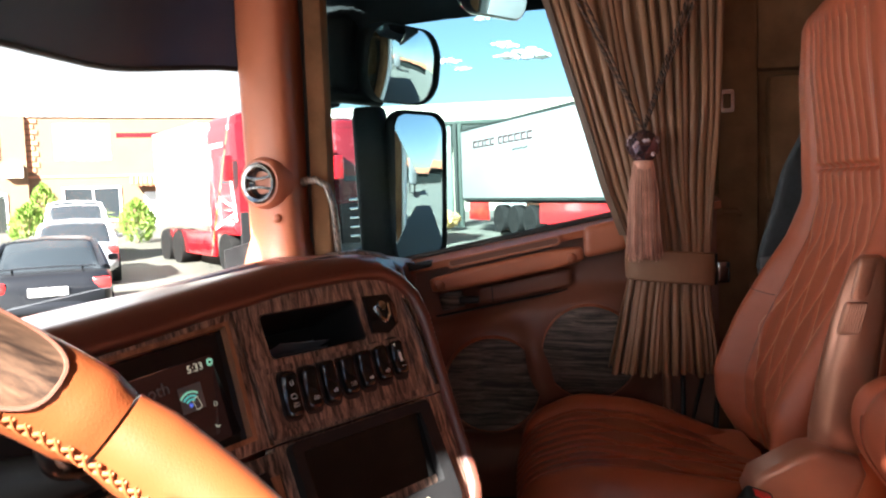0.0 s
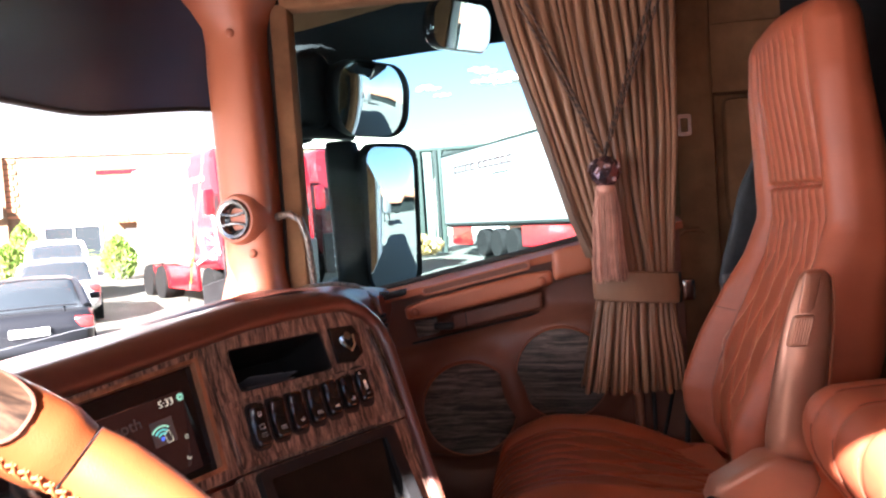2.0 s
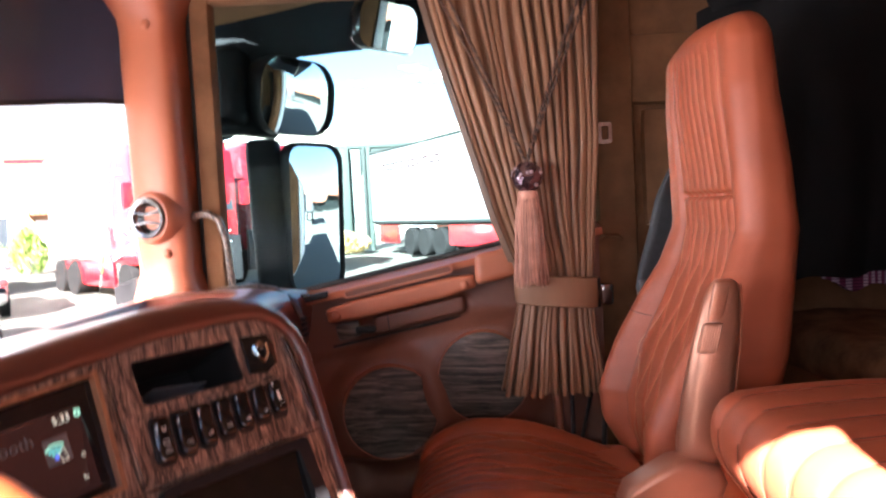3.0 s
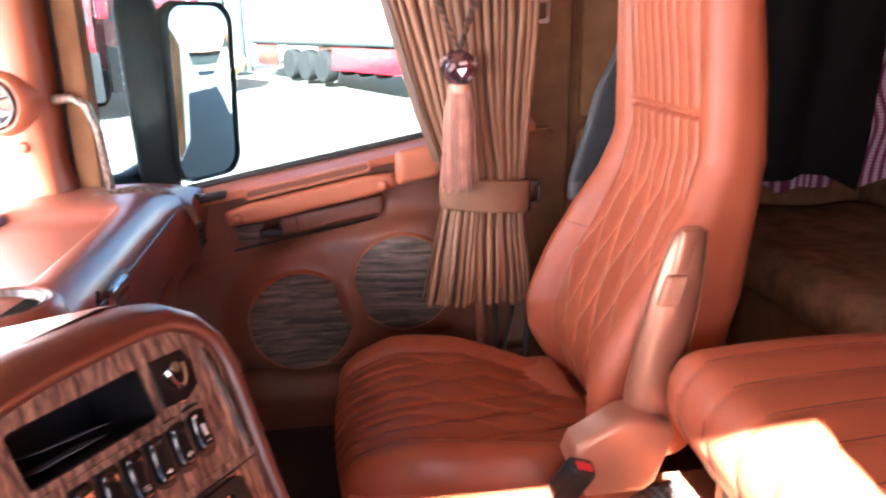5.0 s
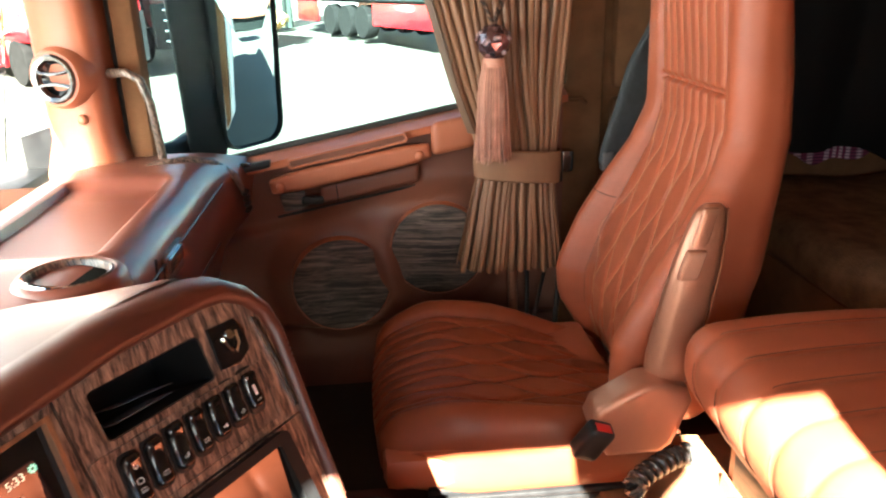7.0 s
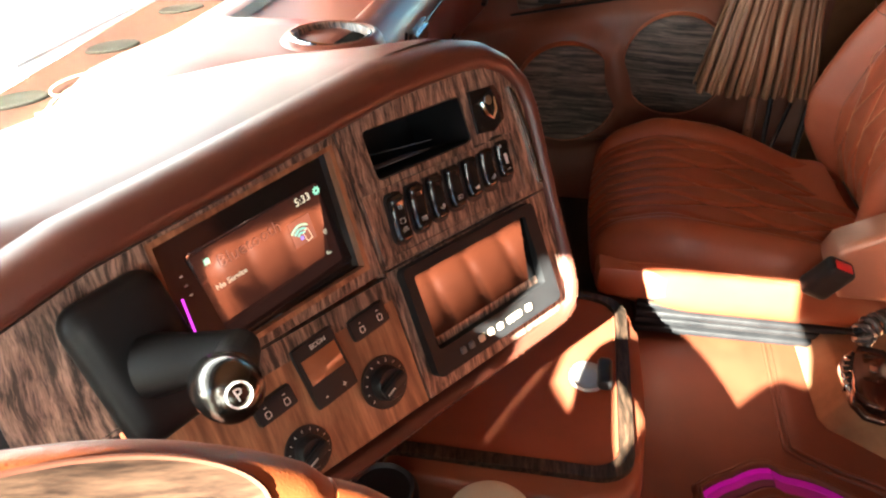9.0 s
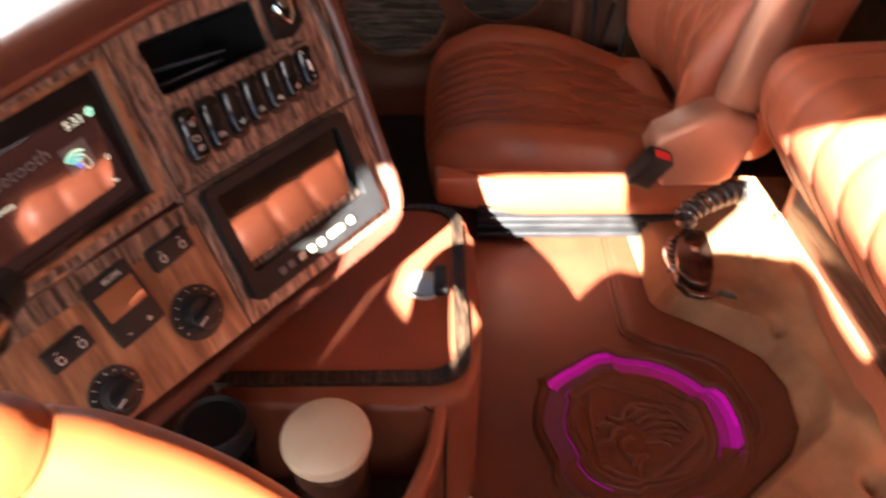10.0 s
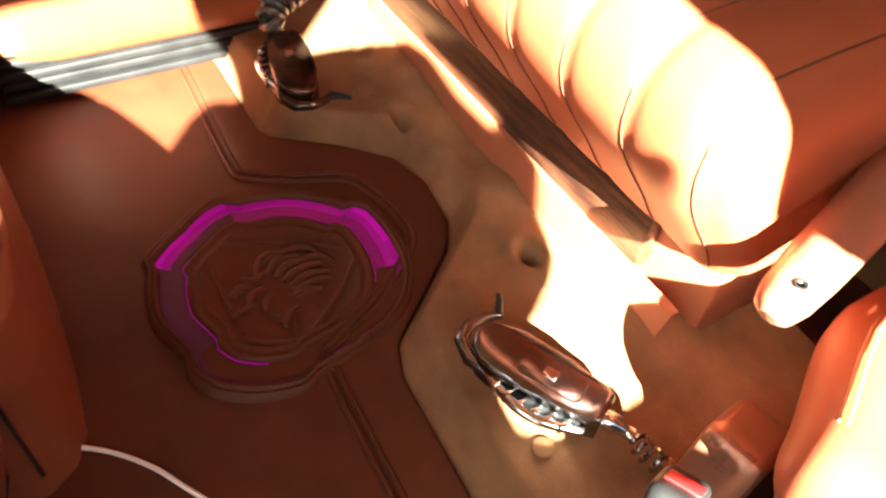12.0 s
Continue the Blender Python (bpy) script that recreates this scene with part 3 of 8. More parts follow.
# ---- suede cover on the floor before the bench ----
bm = B()


def suede_top(u, v):
    x = mix(0.60, 1.61, u)
    f = line(FRONT, x)
    y = mix(f, -0.34, v)
    d = min(f - y, (x - 0.56) * 2)
    z = 0.052 * step(-0.004, 0.035, d) + 0.020 * step(0.03, 0.25, f - y)
    w = noise.noise(Vector((x * 8, y * 8, 1.3))) * 0.010 + noise.noise(Vector((x * 22, y * 22, 4.3))) * 0.004
    for cx, cy in ((1.202, -0.125), (1.362, -0.141), (0.908, -0.134), (1.057, -0.118)):
        w += 0.007 * math.exp(-(((x - cx) / 0.040) ** 2 + ((y - cy) / 0.030) ** 2))
        w -= 0.030 * math.exp(-(((x - cx) / 0.016) ** 2 + ((y - cy) / 0.010) ** 2))
    w += 0.012 * math.exp(-((x - 1.03 - 0.3 * (y + 0.15)) / 0.05) ** 2)
    return Vector((x, y, 0.002 + z + w * step(0.0, 0.04, d)))


sheet(bm, suede_top, 240, 100)
suede = solid("suede_floor_cover", bm, SUEDE, "wrinkled tan suede cover on the tunnel before the bench", "floor cover")
for cx, cy in ((0.701, -0.004),):
    bm = B()
    lathe(bm, [(0.0005, 0.004), (0.009, 0.004), (0.011, 0.0025), (0.011, -0.006)], Matrix.Translation((cx, cy, 0.062)), 16)
    part("button", bm, SUEDE, suede)

# ---- bench between the seats ----
bench = group("bench", "tan leather bench between the seats with a dark wood strip", "bench", (1.07, -0.3, 0))
SEAMS = [0.718 + 0.0805 * k for k in range(9)]


def bench_shape(p):
    x, y, z = p.x + 1.070, p.y - 0.32, p.z + 0.30
    front = step(-0.30, -0.09, y)
    g = sum(math.exp(-((x - s) / 0.008) ** 2) for s in SEAMS)
    puff = min(abs(x - s) for s in SEAMS)
    out = Vector((p.x / 0.37, 0, 0))
    lift = 0.0018 * math.sin(min(1.0, puff / 0.038) * math.pi / 2) - 0.0022 * g
    y -= 0.090 * step(0.36, 0.18, z) * front
    if z > 0.3:
        z += lift * step(0.3, 0.4, z)
    y += lift * front
    z += 0.016 * (1 - (p.y / 0.25) ** 2) * step(0.3, 0.42, z)
    return Vector((x, y, z))


bm = padbox(B(), (0.37, 0.235, 0.126), 0.055, (130, 36, 18), bench_shape)
cush = part("cushion", bm, LEATHER_SEAT, bench)
for s in SEAMS:
    bm = B()
    pts = []
    for k in range(60):
        a = k / 59
        if a < 0.35:
            p = Vector((s - 1.065, 0.235, mix(-0.10, 0.085, a / 0.35)))
        else:
            p = Vector((s - 1.065, mix(0.20, -0.22, (a - 0.35) / 0.65), 0.126))
        inner = Vector((0.315, 0.18, 0.071))
        c = Vector([max(-i, min(i, q)) for q, i in zip(p, inner)])
        d = p - c
        pts.append(bench_shape(c + d.normalized() * 0.055) + d.normalized() * 0.0006)
    tube(bm, pts, 0.0009, 5)
    part("seam", bm, THREAD_DARK, cush)
bm = B()
box(bm, (1.115, -0.212, 0.143), (0.60, 0.024, 0.078), 0.006)
strip = part("wood_strip", bm, WOOD_STRIP, bench, "dark red-brown wooden strip")
bm = B()
sheet(bm, lambda u, v: Vector((mix(0.745, 1.44, u), [-0.202, -0.196, -0.193, -0.190, -0.188, -0.186][round(v * 5)] + 0.026 * step(1.15, 0.86, mix(0.745, 1.44, u)) * v, [0.107, 0.105, 0.085, 0.058, 0.03, 0.0][round(v * 5)])), 24, 5)
box(bm, (1.105, -0.36, 0.095), (0.75, 0.27, 0.19), 0.012)
part("base", bm, LEATHER, bench)
# ---- bunk ----
bunk = group("bunk", "low bunk with a brown furry blanket behind the seats", "bed", (1.1, -0.8, 0))
bm = B()
box(bm, (1.12, -0.83, 0.13), (2.45, 0.55, 0.34), 0.02)
part("base", bm, LINING, bunk)
bm = padbox(B(), (1.23, 0.29, 0.06), 0.05, (80, 24, 4), lambda p: Vector((1.12 + p.x, -0.83 + p.y, 0.35 + p.z + 0.012 * noise.noise(Vector((p.x * 5, p.y * 5, 0))))))
part("blanket", bm, FUR, bunk, "rumpled brown furry blanket")


# ---- passenger seat ----
XC = 1.74
seat = group("passenger_seat", "tan leather passenger seat with diamond quilting", "seat", (XC, 0.1, -0.16))
QUILT = [XC - 0.165 + 0.0413 * k for k in range(9)]


def quilt_x(k, s, amp):
    return QUILT[k] + (1 if k % 2 else -1) * amp * math.sin(s)


def cushion_shape(p):
    front_ = step(0.06, 0.265, p.y)
    x = XC + p.x * (1 - 0.10 * front_ * front_) + 0.012 * front_
    y, z = p.y + 0.152 + 0.016 * math.cos(p.x * 5.5) * step(0.1, 0.25, p.y), p.z + 0.135
    top = step(0.13, 0.19, z)
    edge = max(0.0, abs(p.x) - 0.19) / 0.08
    z += top * (0.020 * math.sin(math.pi * min(1.0, edge)) - 0.010 * (1 - min(1.0, abs(p.x) / 0.2)))
    z += top * (0.014 * step(-0.05, 0.12, p.y) - 0.040 * step(0.13, 0.27, p.y))
    z -= 0.085 * step(0.03, -0.26, p.y) * (0.35 + 0.65 * step(-0.1, 0.25, p.x)) * top
    if abs(p.x) < 0.19 and top > 0.5:
        amp = 0.020 * step(0.20, 0.05, p.y)
        ph = (p.y + 0.25) * 26
        g = sum(math.exp(-((p.x + XC - quilt_x(k, ph, amp)) / 0.0050) ** 2) for k in range(9))
        z -= 0.0075 * min(g, 1.3)
    z -= top * 0.010 * math.exp(-((abs(p.x) - 0.19) / 0.006) ** 2)
    return Vector((x, y, z))


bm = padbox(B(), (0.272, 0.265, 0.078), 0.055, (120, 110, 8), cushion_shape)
cushion = part("seat_cushion", bm, LEATHER_CUSHION, seat, "quilted seat cushion, leather darkened for shade")
for k in range(9):
    bm = B()
    pts = []
    for i in range(90):
        py = mix(-0.20, 0.235, i / 89)
        amp = 0.020 * step(0.20, 0.05, py)
        x = quilt_x(k, (py + 0.25) * 26, amp)
        pts.append(cushion_shape(Vector((x - XC, py, 0.078))) + Vector((0, 0, 0.0022)))
    tube(bm, pts, 0.0011, 4)
    part("stitching", bm, THREAD_DARK if k % 4 else THREAD_TAN, cushion)
bm = padbox(B(), (0.265, 0.25, 0.035), 0.02, (20, 20, 4), lambda p: Vector((XC + p.x, 0.165 + p.y, 0.125 + p.z)))
part("cushion_skirt", bm, LEATHER, seat)
tubepts = [cushion_shape(Vector((-0.262, py, 0.028))) + Vector((-0.006, 0, 0)) for py in [mix(-0.2, 0.235, i / 20) for i in range(21)]]
part("piping", tube(B(), tubepts, 0.003, 6), LEATHER, cushion)
bm = B()
box(bm, (XC, 0.12, 0.0), (0.44, 0.42, 0.22), 0.01)
box(bm, (XC, 0.12, -0.13), (0.30, 0.36, 0.08), 0.01)
part("seat_base", bm, BLACK, seat)
for k in range(5):
    bm = B()
    box(bm, (1.497 + 0.004 * (k % 2), 0.135, 0.094 - 0.017 * k), (0.03, 0.40, 0.013), 0.004)
    part("rail", bm, BLACK, seat)
ZB0, ZB1 = 0.10, 1.095


def back_front(z):
    return line([(0.05, -0.150), (0.12, -0.118), (0.20, -0.098), (0.28, -0.100), (0.40, -0.142), (0.50, -0.186), (0.60, -0.226), (0.68, -0.240), (0.80, -0.232), (0.95, -0.212), (1.2, -0.200)], z)


def back_half(z):
    return line([(0.1, 0.225), (0.16, 0.252), (0.24, 0.275), (0.34, 0.288), (0.44, 0.284), (0.55, 0.262), (0.66, 0.245), (0.80, 0.243), (0.96, 0.236), (1.05, 0.222), (1.14, 0.19)], z)


def back_shape(p):
    z = mix(ZB0, ZB1, (p.z + 0.49) / 0.98)
    s = p.x / 0.275
    x = XC + 0.085 + s * back_half(z)
    front = step(-0.02, 0.05, p.y)
    bol = step(0.58, 0.84, abs(s)) * line([(0.08, 0.0), (0.14, 0.035), (0.22, 0.062), (0.30, 0.068), (0.42, 0.062), (0.52, 0.052), (0.60, 0.034), (0.70, 0.014), (0.9, 0.008), (1.15, 0.004)], z)
    thick = line([(0.1, 0.075), (0.3, 0.105), (0.45, 0.082), (0.6, 0.047), (0.8, 0.043), (1.1, 0.045)], z)
    y = back_front(z) - 0.068 + p.y * (1.0 if p.y > 0 else thick / 0.068) + front * bol
    y -= 0.022 * s * s * front * step(0.75, 1.1, z)
    y += 0.020 * (1 - front) * abs(s) ** 3
    z += 0.018 * (1 - s * s) * step(0.95, 1.09, z)
    if abs(s) < 0.66 and p.y > 0.04:
        amp = 0.019 * step(0.72, 0.55, z)
        ph = (z - 0.2) * 24
        g = sum(math.exp(-((s * 0.275 - (quilt_x(k, ph, amp) - XC)) / 0.0044) ** 2) for k in range(9))
        y -= 0.0055 * min(g, 1.2) * step(1.08, 1.02, z)
        y -= 0.012 * math.exp(-((z - 0.752) / 0.006) ** 2)
    y -= front * 0.008 * math.exp(-((abs(s) - 0.66) / 0.022) ** 2) * step(1.1, 1.0, z)
    return Vector((x, y, z))


bm = padbox(B(), (0.275, 0.068, 0.49), 0.05, (96, 12, 190), back_shape)
backrest = part("backrest", bm, LEATHER_SEAT, seat)
for k in range(9):
    for za, zb in ((0.24, 0.742), (0.762, 1.03)):
        bm = B()
        pts = []
        for i in range(80):
            z = mix(za, zb, i / 79)
            amp = 0.019 * step(0.72, 0.55, z)
            px = quilt_x(k, (z - 0.2) * 24, amp) - XC
            pts.append(back_shape(Vector((px, 0.068, (z - ZB0) / (ZB1 - ZB0) * 0.98 - 0.49))) + Vector((0, 0.0022, 0)))
        tube(bm, pts, 0.0012, 4)
        part("stitching", bm, THREAD, backrest)
bm = B()
for off in (0.0,):
    pts = [back_shape(Vector((-0.268, 0.030, mix(-0.3, 0.43, i / 40)))) + Vector((-0.0015, 0.001, 0)) for i in range(41)]
    tube(bm, pts, 0.0014, 5)
part("side_seam", bm, THREAD_DARK, backrest)
for sg in (-1, 1):
    bm = B()
    tube(bm, [back_shape(Vector((sg * 0.275 * 0.66, 0.068, mix(-0.40, 0.13, i / 40)))) + Vector((0, 0.0006, 0)) for i in range(41)], 0.0013, 5)
    part("bolster_seam", bm, THREAD_DARK, backrest)
bm = B()
tube(bm, [back_shape(Vector((0.275 * mix(0.67, 0.95, i / 12), 0.068, -0.13 + 0.02 * i / 12))) + Vector((0, 0.0004, 0)) for i in range(13)], 0.0012, 5)
part("bolster_seam", bm, THREAD_DARK, backrest)

# folded armrest on the inner side of the backrest: a broad tapered paddle with a knob and tip plate
def arm_shape(p):
    t = (p.z + 0.17) / 0.34
    z = mix(0.262, 0.606, t)
    yc = line([(0.26, -0.098), (0.30, -0.095), (0.40, -0.112), (0.50, -0.130), (0.60, -0.148)], z)
    hw = line([(0.26, 0.026), (0.285, 0.038), (0.33, 0.043), (0.42, 0.043), (0.50, 0.040), (0.56, 0.033), (0.595, 0.026), (0.61, 0.020)], z)
    bulge = line([(0.26, 0.018), (0.32, 0.030), (0.45, 0.026), (0.60, 0.016)], z)
    return Vector((1.505 + p.x / 0.03 * bulge - 0.018 + 0.010 * (p.y / 0.04) ** 2 * (p.x < 0), yc + p.y / 0.04 * hw, z))


arm = part("armrest", padbox(B(), (0.03, 0.04, 0.17), 0.022, (10, 14, 40), arm_shape), SATIN, seat, "folded bronze armrest")
knob_ = part("knob", padbox(B(), (0.008, 0.017, 0.026), 0.005, (3, 6, 8), lambda p: Vector((1.466 + p.x, -0.112 + p.y - 0.26 * p.z, 0.508 + p.z))), SATIN, arm, "ribbed height knob")
for k in range(7):
    bm = B()
    tube(bm, [(1.4585, -0.1245 + 0.0042 * k + 0.006, 0.486), (1.4585, -0.1245 + 0.0042 * k - 0.006, 0.530)], 0.0013, 5)
    part("rib", bm, SATIN, knob_)
bm = padbox(B(), (0.006, 0.013, 0.034), 0.005, (4, 4, 8), lambda p: Vector((1.472 + p.x, -0.131 + p.y - 0.22 * p.z, 0.570 + p.z)))
part("tip_plate", bm, SATIN, arm, "smooth bronze tip plate")
bm = B()
tube(bm, [arm_shape(Vector((-0.02, -0.040, mix(-0.15, 0.16, i / 24)))) + Vector((0.004, -0.003, 0)) for i in range(25)], 0.0022, 6)
part("piping", bm, THREAD_TAN, arm)
# lower bolster of the backrest in front of the armrest
bm = padbox(B(), (0.040, 0.048, 0.19), 0.036, (8, 10, 24), lambda p: Vector((1.562 + p.x * (1 - 0.4 * step(0.0, 0.19, p.z)), -0.066 + p.y * (1.0 - 0.65 * step(-0.02, 0.19, p.z)) - 0.36 * max(0.0, p.z + 0.02) - 0.10 * max(0.0, -0.10 - p.z), 0.335 + p.z)))
part("side_bolster", bm, LEATHER_SEAT, seat)
HINGE = [(0.040, 0.192), (0.052, 0.228), (0.040, 0.258), (-0.036, 0.301), (-0.062, 0.305), (-0.118, 0.288), (-0.128, 0.262), (-0.098, 0.176), (-0.075, 0.160), (0.020, 0.160)]
bm = prism(B(), HINGE, Matrix(((0, 0, -1, 1.500), (1, 0, 0, 0), (0, 1, 0, 0), (0, 0, 0, 1))), 0.062, 0.014, 4)
part("hinge_cover", bm, SATIN, seat, "bronze plastic hinge cover", sharp=60)
buckle = part("belt_buckle", padbox(B(), (0.017, 0.024, 0.038), 0.008, (6, 8, 10), lambda p: pose(1.432, 0.052, 0.205, 24, -18, 0) @ p), BLACK, seat, "black belt buckle")
bm = B()
box(bm, (-0.002, 0, 0.0375), (0.017, 0.030, 0.003), 0.001, pose(1.432, 0.052, 0.205, 24, -18, 0))
part("release_button", bm, RED_BUTTON, buckle, "red release button")
bm = padbox(B(), (0.016, 0.085, 0.20), 0.014, (4, 16, 28), lambda p: Vector((2.20 + p.x - 0.3 * p.y, -0.300 + p.y * (1 - 0.5 * step(0.0, 0.2, p.z)) - 0.02 * step(0.05, 0.2, p.z) + 0.05 * step(0.05, -0.2, p.z), 0.69 + p.z * 0.95)))
belt = solid("belt_cover", bm, BELT, "dark blue-grey belt reel cover beside the backrest", "belt cover")
bm = B()
box(bm, (2.175, -0.185, 0.515), (0.03, 0.03, 0.05), 0.006)
box(bm, (2.20, -0.235, 0.12), (0.03, 0.05, 0.72), 0.004)
part("tongue", bm, GREY, belt)


# ---- dashboard ----
DU, DV, DN = Vector((0.8190, -0.5738, 0.0)), Vector((0.2506, 0.3576, 0.8996)), Vector((-0.5162, -0.7368, 0.4367))
DO = Vector((1.1446, 0.5737, 0.5827))
DM = Matrix(((DU.x, DV.x, DN.x, DO.x), (DU.y, DV.y, DN.y, DO.y), (DU.z, DV.z, DN.z, DO.z), (0, 0, 0, 1)))


def D(a, b, c=0.0):
    return DM @ Vector((a, b, c))


def at_dash(a, b, turn=0.0, c=0.0):
    return DM @ Matrix.Translation((a, b, c)) @ Matrix.Rotation(radians(turn), 4, "Z")


dash = group("dashboard", "tan leather dashboard with dark limed wood fascia", "dashboard", (1.0, 0.8, 0.0))
TOP = [(-0.80, -0.075), (-0.56, -0.028), (-0.46, -0.003), (-0.32, 0.014), (-0.20, 0.031), (-0.13, 0.041), (-0.02, 0.045)]


def vtop(a):
    return line(TOP, a)


edge = [(a, vtop(a)) for a in (-0.80, -0.68, -0.56, -0.46, -0.39, -0.32, -0.26, -0.20, -0.13, -0.06, -0.02)]
edge += [(0.012, 0.041), (0.036, 0.028), (0.051, 0.008), (0.056, -0.02), (0.053, -0.06), (0.049, -0.10), (0.044, -0.15), (0.040, -0.20), (0.036, -0.235), (0.026, -0.256), (0.008, -0.265), (-0.05, -0.266), (-0.12, -0.267), (-0.20, -0.268), (-0.30, -0.27), (-0.42, -0.27)]
bm = B()
rings = []
for i, (a, b) in enumerate(edge):
    a0, b0 = edge[max(i - 1, 0)]
    a1, b1 = edge[min(i + 1, len(edge) - 1)]
    t = Vector((a1 - a0, b1 - b0)).normalized()
    o = Vector((-t.y, t.x))
    w = line([(0, 0.0465), (8, 0.0465), (10, 0.042), (12, 0.033), (15, 0.025), (22, 0.022), (40, 0.020)], i)
    prof = [(0.0, -0.03), (0.0, 0.002), (0.004, 0.008), (0.010, 0.010), (0.45 * w, 0.0092), (0.64 * w, 0.0050), (0.79 * w, -0.0030), (0.90 * w, -0.0135), (w, -0.0255), (w + 0.004, -0.05)]
    rings.append([bm.verts.new(D(a + o.x * s, b + o.y * s, c)) for s, c in prof])
for q, s in zip(rings, rings[1:]):
    for k in range(len(q) - 1):
        bm.faces.new((q[k], s[k], s[k + 1], q[k + 1]))
roll = part("leather_roll", bm, LEATHER_DASH, dash, "stitched leather edge roll", sharp=60)
bm = B()
for i in range(len(edge) - 1):
    for f in [k / 6 for k in range(6)]:
        (a0, b0), (a1, b1) = edge[i], edge[i + 1]
        t = Vector((a1 - a0, b1 - b0))
        if i < 2 or t.length < 1e-6:
            continue
        t.normalize()
        c = Vector((mix(a0, a1, f) - t.y * 0.011, mix(b0, b1, f) + t.x * 0.011))
        box(bm, (0, 0, 0), (0.0032, 0.0008, 0.0006), 0, DM @ Matrix.Translation((c.x, c.y, 0.0105)) @ Matrix.Rotation(math.atan2(t.y, t.x), 4, "Z"))
part("stitches", bm, THREAD_DARK, roll)


# top of the hood, running forward to the windscreen
def hood(u, v):
    a = mix(-0.80, 0.045, u)
    p = D(a, vtop(min(a, -0.02)) + 0.0455 - 0.036 * step(-0.05, 0.05, a) ** 2, -0.0235)
    q = Vector((mix(0.10, 1.335, u), mix(1.34, 1.02, u ** 1.5), 0.560))
    r = p.lerp(q, v)
    r.x += 0.055 * math.sin(v * math.pi) * step(0.7, 1.0, u)
    r.z += 0.006 * math.sin(math.pi * min(1, v * 1.3)) * (1 - 0.6 * u) - 0.035 * step(0.86, 1.0, u) * step(0, 0.3, v)
    return r


bm = B()
top = sheet(bm, hood, 44, 30)
side = [top[-1][j] for j in range(31)]
low = [bm.verts.new(v.co + Vector((0.012, 0.0, -0.30))) for v in side]
for j in range(30):
    bm.faces.new((side[j], side[j + 1], low[j + 1], low[j]))
part("hood_top", bm, LEATHER_DASH, dash, "tan leather hood")

# fascia: upper right frame with the open pocket
part("fascia", ring(B(), rrect(-0.2055, -0.117, 0.0545, 0.044, (0.002, 0.004, 0.055, 0.002), 8), rrect(-0.176, -0.031, -0.038, 0.022, 0.006, 8), DM, 0.0, -0.02), WOOD_V, dash, "dark limed wood frame")
bm = B()
ring(bm, rrect(-0.176, -0.031, -0.038, 0.022, 0.006), rrect(-0.1745, -0.0295, -0.0395, 0.0205, 0.005), DM, -0.001, -0.10)
prism(bm, rrect(-0.18, -0.034, -0.034, 0.026, 0.004), DM @ Matrix.Translation((0, 0, -0.104)), 0.004)
pocket = part("open_pocket", bm, BLACK, dash, "open black storage pocket")
bm = B()
for k in range(3):
    box(bm, (-0.125 + 0.012 * k, -0.026 + 0.002 * k, -0.045 - 0.006 * k), (0.07, 0.0006, 0.05), 0, DM @ Matrix.Rotation(radians(4 - 5 * k), 4, "Z"))
part("paper", bm, material("paper", (0.22, 0.22, 0.25), 0.8), pocket, "folded papers")
bm = B()
prism(bm, [(-0.026, 0.022), (0.014, 0.020), (0.021, 0.004), (0.016, -0.020), (-0.004, -0.030), (-0.030, -0.026)], DM, 0.005, 0.002)
bplate = part("badge_plate", bm, BLACK_GLOSS, dash, "black six-sided badge plate")
bm = B()
tube(bm, [D(-0.014, 0.006, 0.006), D(-0.011, -0.008, 0.007), D(-0.004, -0.015, 0.007), D(0.004, -0.007, 0.007), D(0.007, 0.007, 0.006)], 0.0022, 6)
lathe(bm, [(0.0003, 0.006), (0.0055, 0.0055), (0.006, 0.004)], at_dash(-0.003, 0.006, 0, 0.002), 14)
part("badge_emblem", bm, CHROME, bplate, "chrome emblem")
bm = B()
ring(bm, rrect(-0.204, -0.114, 0.026, -0.0385, 0.004), rrect(-0.196, -0.107, 0.018, -0.045, 0.004), DM, 0.003, -0.004)
part("switch_frame", bm, WOOD_V, dash)
bm = B()
prism(bm, rrect(-0.197, -0.108, 0.019, -0.044, 0.002), DM @ Matrix.Translation((0, 0, -0.0035)), 0.0045)
part("switch_plate", bm, WOOD_V, dash)
